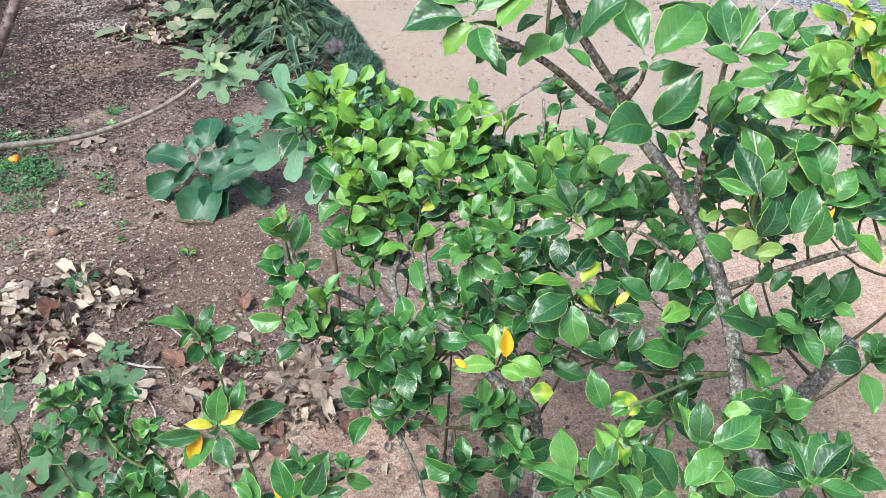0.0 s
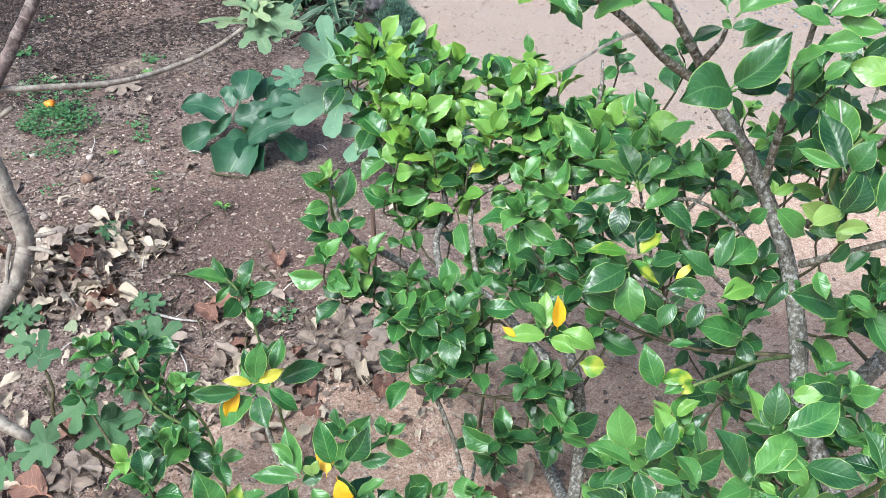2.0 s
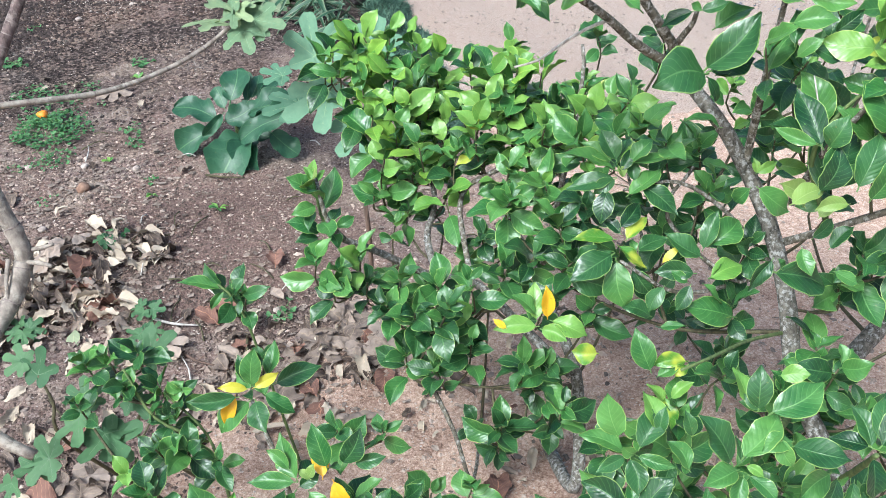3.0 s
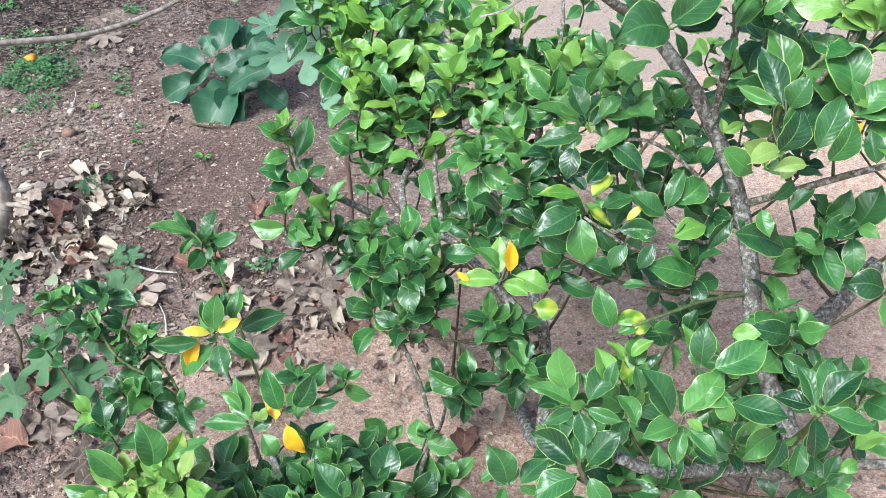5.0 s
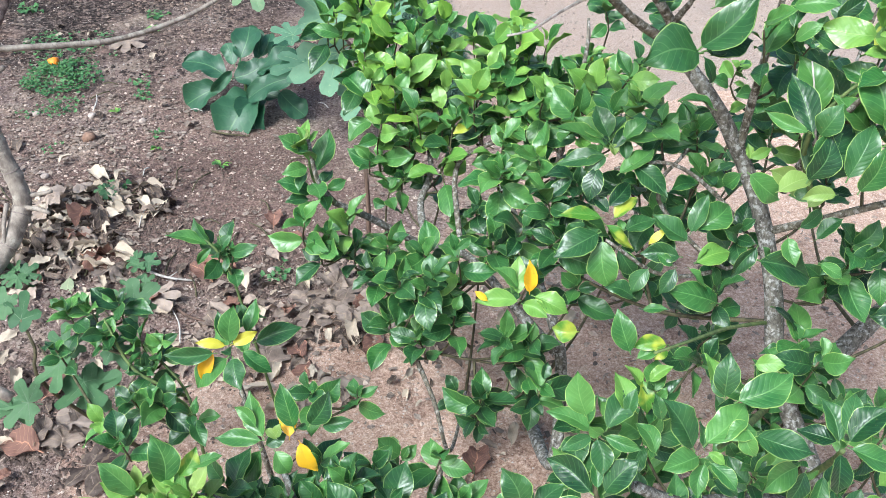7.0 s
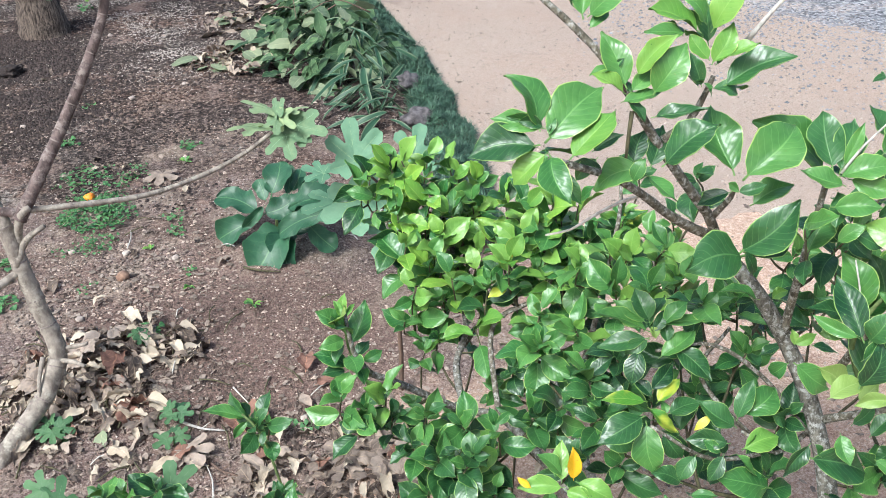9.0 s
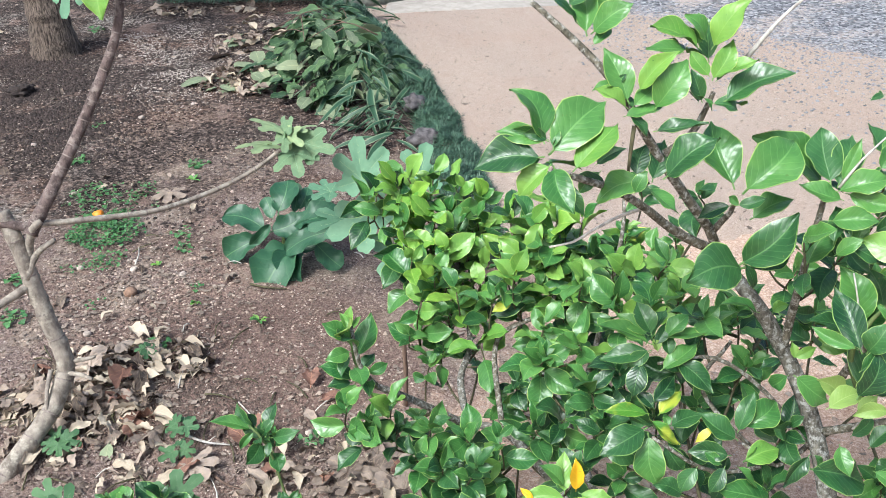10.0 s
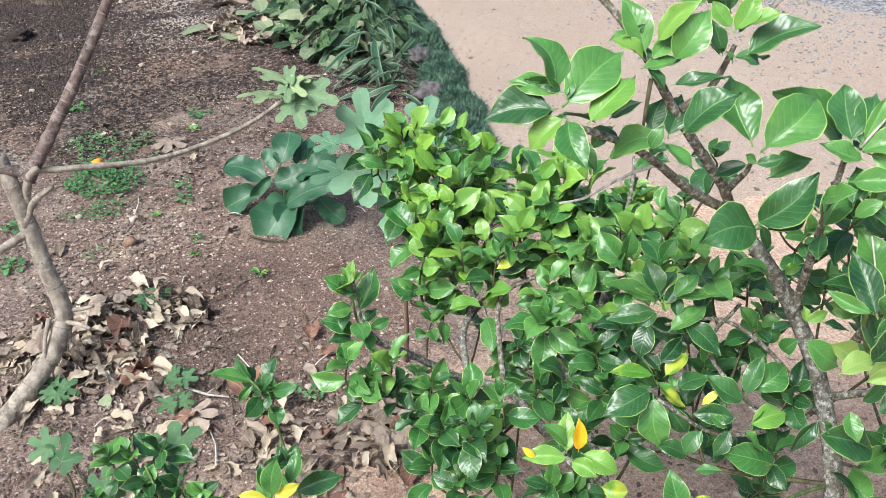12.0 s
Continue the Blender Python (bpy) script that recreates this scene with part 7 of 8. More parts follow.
# lone upright shoots behind
shoot(citrus_shrub, (0.254, 1.851, 0.746), 8, 0.058, "dmm")
shoot(citrus_shrub, (0.231, 1.787, 0.642), 6, 0.058, "bt")
# young citrus in front
branch(young_citrus, ((-0.220, 1.020, -0.010), (-0.180, 0.835, 0.395), (-0.198, 0.844, 0.494)), 0.008, 0.004, "bark", "branch")
branch(young_citrus, ((-0.280, 1.080, 0.000), (-0.302, 1.039, 0.345), (-0.352, 1.114, 0.417)), 0.006, 0.003, "limb", "branch")
branch(young_citrus, ((-0.420, 1.100, 0.000), (-0.394, 1.039, 0.267), (-0.430, 1.097, 0.349), (-0.489, 1.113, 0.426)), 0.0032, 0.002, "greenbark", "branch")
branch(young_citrus, ((-0.429, 1.091, 0.341), (-0.505, 1.090, 0.396), (-0.557, 1.134, 0.460)), 0.003, 0.002, "greenbark", "branch")
branch(young_citrus, ((-0.360, 1.350, 0.000), (-0.394, 1.330, 0.308), (-0.422, 1.342, 0.428), (-0.454, 1.347, 0.471)), 0.0032, 0.002, "greenbark", "branch")
branch(young_citrus, ((-0.200, 1.000, 0.000), (-0.246, 0.776, 0.490), (-0.290, 0.724, 0.557)), 0.006, 0.003, "limb", "branch")
branch(young_citrus, ((-0.100, 1.050, 0.000), (-0.103, 0.841, 0.398), (-0.093, 0.879, 0.448)), 0.006, 0.003, "limb", "branch")
branch(young_citrus, ((-0.100, 1.050, 0.000), (-0.014, 0.886, 0.367), (0.010, 0.966, 0.389)), 0.005, 0.003, "limb", "branch")
leaf(young_citrus, (-0.344, 1.094, 0.456), (-0.393, 1.084, 0.467), "y", width=0.6)
leaf(young_citrus, (-0.340, 1.094, 0.457), (-0.300, 1.120, 0.468), "y", width=0.85)
leaf(young_citrus, (-0.366, 1.088, 0.450), (-0.385, 1.072, 0.398), "o", width=0.8)
leaf(young_citrus, (-0.342, 1.095, 0.458), (-0.332, 1.115, 0.522), "m", width=0.9)
leaf(young_citrus, (-0.347, 1.097, 0.461), (-0.364, 1.126, 0.499), "d", width=0.9)
leaf(young_citrus, (-0.359, 1.086, 0.447), (-0.437, 1.067, 0.454), "d", width=0.7)
leaf(young_citrus, (-0.346, 1.099, 0.430), (-0.397, 1.066, 0.382), "m", width=1)
leaf(young_citrus, (-0.336, 1.085, 0.444), (-0.312, 1.038, 0.418), "d", width=1.4)
leaf(young_citrus, (-0.324, 1.092, 0.451), (-0.276, 1.087, 0.413), "m", width=1)
leaf(young_citrus, (-0.325, 1.150, 0.413), (-0.246, 1.180, 0.428), "d", width=0.8)
leaf(young_citrus, (-0.322, 1.120, 0.457), (-0.312, 1.165, 0.497), "m", width=1)
# golden petals of a wilting leaf pair
leaf(young_citrus, (-0.189, 0.862, 0.517), (-0.195, 0.911, 0.544), "o", width=0.9)
leaf(young_citrus, (-0.177, 0.863, 0.517), (-0.152, 0.855, 0.468), "o", width=0.8)
leaf(young_citrus, (-0.204, 0.861, 0.518), (-0.223, 0.871, 0.526), "p", width=1.2)
leaf(young_citrus, (-0.208, 0.863, 0.520), (-0.199, 0.868, 0.542), "p", width=1.2)
leaf(young_citrus, (-0.222, 0.859, 0.516), (-0.249, 0.910, 0.553), "m", width=0.9)
leaf(young_citrus, (-0.221, 0.859, 0.516), (-0.288, 0.861, 0.511), "m", width=0.8)
leaf(young_citrus, (-0.223, 0.853, 0.508), (-0.262, 0.838, 0.450), "m", width=0.9)
leaf(young_citrus, (-0.208, 0.853, 0.507), (-0.185, 0.841, 0.476), "m", width=1.2)
leaf(young_citrus, (-0.183, 0.870, 0.527), (-0.202, 0.895, 0.587), "m", width=1.0)
leaf(young_citrus, (-0.165, 0.874, 0.531), (-0.138, 0.890, 0.584), "d", width=1.0)
leaf(young_citrus, (-0.150, 0.875, 0.532), (-0.106, 0.880, 0.543), "d", width=0.8)
leaf(young_citrus, (-0.231, 0.868, 0.528), (-0.264, 0.885, 0.548), "m", width=0.9)
shoot(young_citrus, (-0.155, 0.882, 0.458), 8, 0.060, "ddm")
shoot(young_citrus, (-0.133, 1.044, 0.422), 6, 0.048, "m")
shoot(young_citrus, (-0.197, 1.007, 0.462), 6, 0.060, "ddm")
leaf(young_citrus, (-0.298, 0.734, 0.571), (-0.311, 0.751, 0.639), "m", width=1.0)
leaf(young_citrus, (-0.292, 0.734, 0.572), (-0.308, 0.736, 0.579), "b", width=1)
leaf(young_citrus, (-0.330, 0.724, 0.561), (-0.368, 0.726, 0.615), "m", width=0.9)
leaf(young_citrus, (-0.348, 0.715, 0.549), (-0.406, 0.719, 0.556), "m", width=0.9)
leaf(young_citrus, (-0.286, 0.740, 0.578), (-0.269, 0.771, 0.604), "t", width=0.9)
leaf(young_citrus, (-0.274, 0.748, 0.589), (-0.240, 0.769, 0.591), "m", width=0.9)
shoot(young_citrus, (-0.331, 0.732, 0.571), 10, 0.048, "bp")
shoot(young_citrus, (-0.297, 0.727, 0.562), 11, 0.048, "bp")
shoot(young_citrus, (-0.272, 0.733, 0.568), 10, 0.048, "bbp")
shoot(young_citrus, (-0.315, 0.714, 0.545), 10, 0.048, "bpp")
shoot(young_citrus, (-0.355, 0.714, 0.549), 7, 0.048, "bbp")
shoot(young_citrus, (-0.263, 0.714, 0.542), 8, 0.048, "bbp")
shoot(young_citrus, (-0.288, 0.704, 0.530), 8, 0.060, "m")
shoot(young_citrus, (-0.385, 0.696, 0.527), 7, 0.048, "bbm")
shoot(young_citrus, (-0.256, 0.792, 0.512), 8, 0.060, "ddm")
shoot(young_citrus, (-0.230, 0.811, 0.451), 10, 0.060, "ddm")
shoot(young_citrus, (-0.186, 0.815, 0.453), 10, 0.060, "ddm")
shoot(young_citrus, (-0.142, 0.819, 0.454), 10, 0.060, "ddm")
shoot(young_citrus, (-0.107, 0.835, 0.474), 10, 0.060, "ddm")
shoot(young_citrus, (-0.086, 0.884, 0.454), 8, 0.060, "ddm")
shoot(young_citrus, (-0.054, 0.826, 0.458), 10, 0.060, "ddm")
shoot(young_citrus, (-0.090, 0.777, 0.479), 10, 0.060, "ddm")
shoot(young_citrus, (-0.146, 0.768, 0.471), 10, 0.060, "ddm")
shoot(young_citrus, (-0.201, 0.759, 0.463), 10, 0.060, "ddm")
shoot(young_citrus, (-0.244, 0.760, 0.467), 10, 0.060, "ddm")
shoot(young_citrus, (-0.011, 0.849, 0.401), 8, 0.060, "ddm")
shoot(young_citrus, (0.004, 0.931, 0.426), 7, 0.060, "m")
shoot(young_citrus, (0.032, 0.900, 0.382), 6, 0.060, "m")
shoot(young_citrus, (-0.056, 0.960, 0.386), 6, 0.060, "ddm")
shoot(young_citrus, (-0.622, 1.139, 0.473), 8, 0.052, "dmm")
shoot(young_citrus, (-0.586, 1.145, 0.478), 7, 0.052, "dmm")
shoot(young_citrus, (-0.536, 1.152, 0.483), 8, 0.052, "ddm")
shoot(young_citrus, (-0.500, 1.120, 0.437), 8, 0.052, "ddm")
shoot(young_citrus, (-0.463, 1.118, 0.431), 8, 0.052, "ddm")
shoot(young_citrus, (-0.554, 1.118, 0.438), 7, 0.048, "ddm")
shoot(young_citrus, (-0.486, 1.092, 0.397), 7, 0.052, "ddm")
shoot(young_citrus, (-0.502, 1.049, 0.373), 8, 0.057, "ddm")
shoot(young_citrus, (-0.448, 1.048, 0.368), 7, 0.057, "ddm")
shoot(young_citrus, (-0.522, 0.990, 0.379), 7, 0.048, "bbm")
shoot(young_citrus, (-0.401, 1.041, 0.355), 6, 0.057, "ddm")
shoot(young_citrus, (-0.635, 1.100, 0.421), 6, 0.048, "ddm")
shoot(young_citrus, (-0.474, 0.943, 0.397), 8, 0.057, "ddm")
leaf(young_citrus, (-0.450, 1.358, 0.452), (-0.522, 1.337, 0.483), "m", width=0.6)
leaf(young_citrus, (-0.452, 1.359, 0.453), (-0.481, 1.376, 0.498), "d", width=1.0)
leaf(young_citrus, (-0.448, 1.356, 0.450), (-0.473, 1.337, 0.420), "m", width=0.8)
leaf(young_citrus, (-0.423, 1.354, 0.444), (-0.419, 1.407, 0.478), "d", width=1.0)
leaf(young_citrus, (-0.418, 1.351, 0.440), (-0.356, 1.344, 0.470), "d", width=0.7)
leaf(young_citrus, (-0.418, 1.348, 0.436), (-0.417, 1.321, 0.418), "d", width=1)
shoot(young_citrus, (-0.434, 1.353, 0.444), 7, 0.048, "ddm")
shoot(young_citrus, (-0.408, 1.355, 0.445), 6, 0.043, "ddm")
shoot(young_citrus, (-0.365, 1.253, 0.386), 7, 0.048, "ddm")
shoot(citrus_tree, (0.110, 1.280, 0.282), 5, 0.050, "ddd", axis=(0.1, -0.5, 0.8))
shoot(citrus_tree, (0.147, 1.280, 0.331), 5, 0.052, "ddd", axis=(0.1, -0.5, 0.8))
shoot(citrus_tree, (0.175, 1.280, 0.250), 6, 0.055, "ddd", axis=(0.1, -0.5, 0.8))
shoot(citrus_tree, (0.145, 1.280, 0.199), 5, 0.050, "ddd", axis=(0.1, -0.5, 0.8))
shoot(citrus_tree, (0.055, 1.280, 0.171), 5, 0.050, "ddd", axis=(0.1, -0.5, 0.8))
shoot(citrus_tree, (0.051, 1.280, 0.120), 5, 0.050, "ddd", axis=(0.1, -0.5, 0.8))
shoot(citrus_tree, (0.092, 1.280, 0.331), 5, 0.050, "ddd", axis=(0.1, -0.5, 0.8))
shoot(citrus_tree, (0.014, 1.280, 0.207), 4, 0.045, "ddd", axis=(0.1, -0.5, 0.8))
# inner shoots, mostly in the darkest leaf green, which paints in the crowns' shade
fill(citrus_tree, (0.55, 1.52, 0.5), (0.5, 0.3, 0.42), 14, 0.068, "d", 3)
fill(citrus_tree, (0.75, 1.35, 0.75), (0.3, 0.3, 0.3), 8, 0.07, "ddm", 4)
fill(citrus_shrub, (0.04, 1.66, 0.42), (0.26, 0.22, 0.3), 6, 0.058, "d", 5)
emit_leaves(citrus_tree)
emit_leaves(citrus_shrub)
emit_leaves(young_citrus)


# ---- loose things on the ground ----
def lay(me, name, x, y, size, label, category, seed, lift=0.006, group="", tilt=0.35):
    rng = random.Random(seed)
    ob = new(name, me)
    ob.matrix_basis = Matrix.Translation((x, y, ground_height(x, y) + lift)) @ Euler((rng.uniform(-tilt, tilt), rng.uniform(-tilt, tilt), rng.uniform(0, 6.28))).to_matrix().to_4x4() @ Matrix.Diagonal((size, size, size * 0.45, 1))
    return tagged(ob, label, category, group)


SEEDS = [100]


def dry_leaf(x, y, size=0.07, kind=0):
    SEEDS[0] += 1
    i = SEEDS[0]
    me = (DRY, DRY_RED, PLANE)[kind][i % (14, 3, 3)[kind]]
    word = ("curled pale brown dry leaf on the soil", "reddish brown dry leaf on the soil", "large lobed dry brown leaf on the soil")[kind]
    return lay(me, "dry_leaf", x, y, size, word, "dry leaf", i, 0.008 + 0.08 * size, "scattered dry leaves", 0.14 if kind else 0.3)


def stone(x, y, size=0.015, tone="stone"):
    SEEDS[0] += 1
    bm = bmesh.new()
    bmesh.ops.create_icosphere(bm, subdivisions=2, radius=size)
    for v in bm.verts:
        v.co *= 1 + 0.35 * noise.noise(v.co / size * 1.3 + Vector((SEEDS[0], 0, 0)))
        v.co.z *= 0.7
    ob = part("stone", bm, M[tone])
    ob.location = (x, y, ground_height(x, y) + size * 0.35)
    return tagged(ob, "small pale rounded stone on the soil" if tone == "stone" else "small brown stone on the soil", "stone", "small stones")


LITTER = DRY * 4 + DRY[1::4] * 2 + CUT[1:2] + DRY_RED[:1] + PLANE[:3]


def heap(x, y, rx, ry, count, meshes, size, height, name, label, category, piece, seed, turn=0.0, steep=0.5, droop=0.0, press=1.0):
    """A pile of loose leaves, higher in the middle."""
    rng = random.Random(seed)
    ob = thing(name, (x, y, 0.0), label, category)
    for i in range(count):
        a, r = rng.uniform(0, 6.283), math.sqrt(rng.random())
        ca, sa = math.cos(turn), math.sin(turn)
        u, v = math.cos(a) * r * rx, math.sin(a) * r * ry
        dx, dy = u * ca - v * sa, u * sa + v * ca
        z = ground_height(x + dx, y + dy) + 0.01 + height * (1 - r * r) * (0.35 + 0.65 * rng.random())
        s = size * rng.uniform(0.4, 1.5)
        leafy = new(piece, meshes[rng.randrange(len(meshes))])
        leafy.parent = ob
        leafy.matrix_basis = Matrix.Translation((dx, dy, z)) @ Euler((rng.uniform(-steep, steep * 0.6) - droop, rng.uniform(-steep, steep), rng.uniform(0, 6.28) if not droop else 3.3 + rng.uniform(-2.1, 2.1))).to_matrix().to_4x4() @ Matrix.Diagonal((s, s, s * (press if press != 1.0 else (0.75 if meshes is LITTER else 1.0)), 1))
    return ob


def weed(x, y, r, count, size, label, seed, height=0.04):
    """A clump of small three-part leaves in one mesh."""
    rng = random.Random(seed)
    bm = bmesh.new()
    uvs = bm.loops.layers.uv.new("uv")
    for i in range(count):
        a, d = rng.uniform(0, 6.283), math.sqrt(rng.random()) * r
        px, py, pz = math.cos(a) * d, math.sin(a) * d, 0.008 + height * rng.random() * (1 - 0.6 * d / r)
        s = size * rng.uniform(0.7, 1.2)
        spin = rng.uniform(0, 6.28)
        for k in range(3):
            m = Matrix.Translation((px, py, pz)) @ Euler((rng.uniform(-0.3, 0.3), rng.uniform(-0.3, 0.3), spin + k * 2.09)).to_matrix().to_4x4() @ Matrix.Diagonal((s, s, s, 1))
            blade(bm, uvs, m, "small", 0.75, seed + i * 3 + k, rows=4)
    ob = part("weed", bm, M["weed"])
    ob.location = (x, y, ground_height(x, y))
    return tagged(ob, label, "weed", "weeds in the bed", "stuff")


def sprout(x, y, size=0.05, n=5):
    """A small fallen or sprouting tuft of green leaves."""
    SEEDS[0] += 1
    ob = thing("sprout", (x, y, ground_height(x, y)), "small green sprout lying on the bare soil", "sprout")
    rng = random.Random(SEEDS[0])
    for i in range(n):
        a = rng.uniform(0, 6.28)
        put_leaf(ob, LEAF["m" if i % 2 else "b"][i % 7], Matrix.Translation((x, y, ground_height(x, y) + 0.008)) @ Euler((rng.uniform(0, 0.5), 0, a)).to_matrix().to_4x4(), size * 0.7, size)
    return ob


heap(-1.1, 2.03, 0.3, 0.17, 180, LITTER, 0.078, 0.05, "leaf_litter", "heap of curled dry brown leaves under the fig tree", "leaf litter", "dry_leaf", 21, 0.5)
heap(-1.14, 1.87, 0.26, 0.16, 120, LITTER, 0.07, 0.025, "leaf_litter", "thin drift of dry brown leaves on the soil", "leaf litter", "dry_leaf", 22)
heap(-1.05, 1.76, 0.24, 0.14, 52, LITTER, 0.055, 0.02, "leaf_litter", "drift of mixed dry leaves on the soil beside the seedlings", "leaf litter", "dry_leaf", 39)
heap(-0.36, 1.7, 0.26, 0.14, 60, LITTER, 0.07, 0.03, "leaf_litter", "grey-brown withered leaves below the citrus", "leaf litter", "dry_leaf", 23)
heap(-0.74, 1.45, 0.36, 0.24, 60, LITTER, 0.062, 0.015, "leaf_litter", "dry leaves strewn over sandy ground", "leaf litter", "dry_leaf", 24)
heap(-0.88, 1.15, 0.3, 0.25, 36, LITTER, 0.07, 0.02, "leaf_litter", "dry leaves strewn among the seedlings", "leaf litter", "dry_leaf", 36)
heap(-0.3, 1.58, 0.26, 0.16, 40, LITTER, 0.06, 0.014, "leaf_litter", "dry leaves strewn over the sand below the citrus", "leaf litter", "dry_leaf", 37)
heap(0.3, 1.5, 0.45, 0.4, 90, LITTER, 0.045, 0.012, "leaf_litter", "small dry leaves on the ground under the citrus tree", "leaf litter", "dry_leaf", 38)
heap(-1.5, 5.35, 0.42, 0.34, 130, DRY + CUT[1:2] * 2, 0.12, 0.05, "leaf_litter", "pale dry leaves beside the cut branches", "leaf litter", "dry_leaf", 25, press=0.5)
heap(-2.1, 6.02, 0.7, 0.16, 60, DRY, 0.11, 0.03, "leaf_litter", "pale dry leaves along the back grass row", "leaf litter", "dry_leaf", 40, press=0.5)
heap(-1.08, 4.85, 0.36, 0.76, 420, CUT, 0.12, 0.34, "cut_branches", "pile of cut branches with dull green oval leaves", "leaf pile", "cut_leaf", 26, 0.35, 0.85, 0.35)
heap(-1.5, 4.65, 0.22, 0.3, 85, CUT[1::4] * 2 + CUT[:2] + DRY[:6], 0.13, 0.05, "cut_branches", "pale cut leaves withering beside the pile", "leaf pile", "cut_leaf", 27, press=0.6)
heap(-0.82, 4.5, 0.28, 0.6, 120, STRAP, 0.2, 0.26, "striped_bamboo", "low bamboo with narrow white-edged leaves by the edging", "bamboo grass", "bamboo_leaf", 28, 0.2, 0.7, 0.5)
heap(-0.66, 4.0, 0.14, 0.28, 60, STRAP, 0.18, 0.16, "striped_bamboo", "low bamboo with narrow pale-edged leaves near the rocks", "bamboo grass", "bamboo_leaf", 35, 0.3, 0.6, 0.4)
heap(-1.16, 5.7, 0.26, 0.3, 40, STRAP, 0.19, 0.24, "striped_bamboo", "low bamboo with narrow white-edged leaves behind the pile", "bamboo grass", "bamboo_leaf", 29)
weed(-1.5, 2.87, 0.13, 170, 0.024, "low clump of bright green lobed weeds", 31)
weed(-1.6, 3.15, 0.2, 60, 0.026, "scattered bright green lobed weeds", 32, 0.02)
weed(-1.42, 2.66, 0.07, 32, 0.018, "small clump of green weeds", 33)


def small_weed(x, y, size=0.03, count=5):
    SEEDS[0] += 1
    return weed(x, y, 0.03, count, size, "tiny green weed seedling on the soil", 300 + SEEDS[0], 0.015)


def seedling_tuft(x, y, size, n):
    """A low seedling with a few lobed leaves spread over the ground."""
    SEEDS[0] += 1
    rng = random.Random(SEEDS[0])
    z = ground_height(x, y)
    ob = thing("seedling", (x, y, z), "small seedling with pale green lobed leaves among dry leaves", "seedling", "seedlings in the bed")
    part("stem", tube([(0, 0, -0.01), (0.002, 0.001, 0.03)], 0.002, 0.0015, sides=6, step=0.02), M["greenbark"], ob)
    for i in range(n):
        a = 6.283 * (i + rng.uniform(-0.2, 0.2)) / n
        base = Vector((x, y, z + 0.03)) + Vector((math.cos(a), math.sin(a), 0.2)) * size * 0.4
        fig_leaf(ob, base, base + Vector((math.cos(a), math.sin(a), rng.uniform(-0.25, 0.1))) * size * rng.uniform(0.6, 1.0), "seedling", width=1.1)
    return ob


def long_twig(a, b, tone):
    """A bent fallen twig with a side spur, from one end to the other."""
    (ax, ay), (bx, by) = a, b
    za, zb = ground_height(ax, ay) + 0.007, ground_height(bx, by) + 0.007
    mid = ((ax + bx) / 2 + (by - ay) * 0.12, (ay + by) / 2 - (bx - ax) * 0.12, (za + zb) / 2 + 0.006)
    ob = thing("fallen_twig", (ax, ay, za), "dry bent twig lying on the soil", "twig", "fallen twigs")
    part("stem", tube([local(ob, (ax, ay, za)), local(ob, mid), local(ob, (bx, by, zb))], 0.0042, 0.002, sides=7, step=0.015), M[tone], ob)
    part("spur", tube([local(ob, mid), local(ob, (mid[0] + 0.02, mid[1] + 0.012, mid[2] + 0.012))], 0.002, 0.001, sides=5, step=0.01), M[tone], ob)
    return ob


fruit = bmesh.new()
bmesh.ops.create_icosphere(fruit, subdivisions=2, radius=0.02)
for v in fruit.verts:
    v.co *= 1 + 0.35 * noise.noise(v.co * 70)
    v.co.z *= 0.75
fr = part("fallen_fruit", fruit, M["fruit"])
fr.location = (-1.575, 2.97, 0.03)
tagged(fr, "small bright orange fallen fruit among green weeds", "fruit")

lump = bmesh.new()
bmesh.ops.create_icosphere(lump, subdivisions=4, radius=0.055)
for v in lump.verts:
    v.co *= 1 + 0.6 * noise.noise(v.co * 30) + 0.5 * noise.noise(v.co * 90)
    v.co.z *= 0.5
lp = part("soil_clump", lump, M["mulch"])
lp.location = (-2.62, 4.34, 0.02)
tagged(lp, "dark crumbly clump of damp earth on the bed", "soil clump")

# garden stake
stake = part("garden_stake", tube([(0, 0, -0.02), (0.004, 0.0, 0.12), (0.0, 0.005, 0.235)], 0.0068, 0.006, sides=9, step=0.04), M["stake"])
stake.location = (-0.276, 2.0, 0.0)
tagged(stake, "thin upright brown wooden garden stake", "stake")

# trunk at the back
back_tree = thing("garden_tree", (-2.78, 5.02, 0.0), "tree trunk with rough grey-brown furrowed bark", "tree")
part("trunk", tube([(0, 0, -0.05), (0.0, 0.0, 0.2), (-0.05, 0.02, 0.8), (-0.16, 0.05, 1.7), (-0.2, 0.1, 2.7)], 0.115, 0.08, sides=22, step=0.03, rough=0.16, flare=0.35), M["trunk"], back_tree)
part("limb", tube([(-0.17, 0.06, 1.9), (0.1, 0.2, 2.3), (0.5, 0.3, 2.9)], 0.05, 0.03, sides=12, step=0.05), M["trunk"], back_tree)
part("limb", tube([(-0.19, 0.08, 2.3), (-0.5, 0.0, 2.7), (-0.9, -0.1, 3.2)], 0.05, 0.03, sides=12, step=0.05), M["trunk"], back_tree)

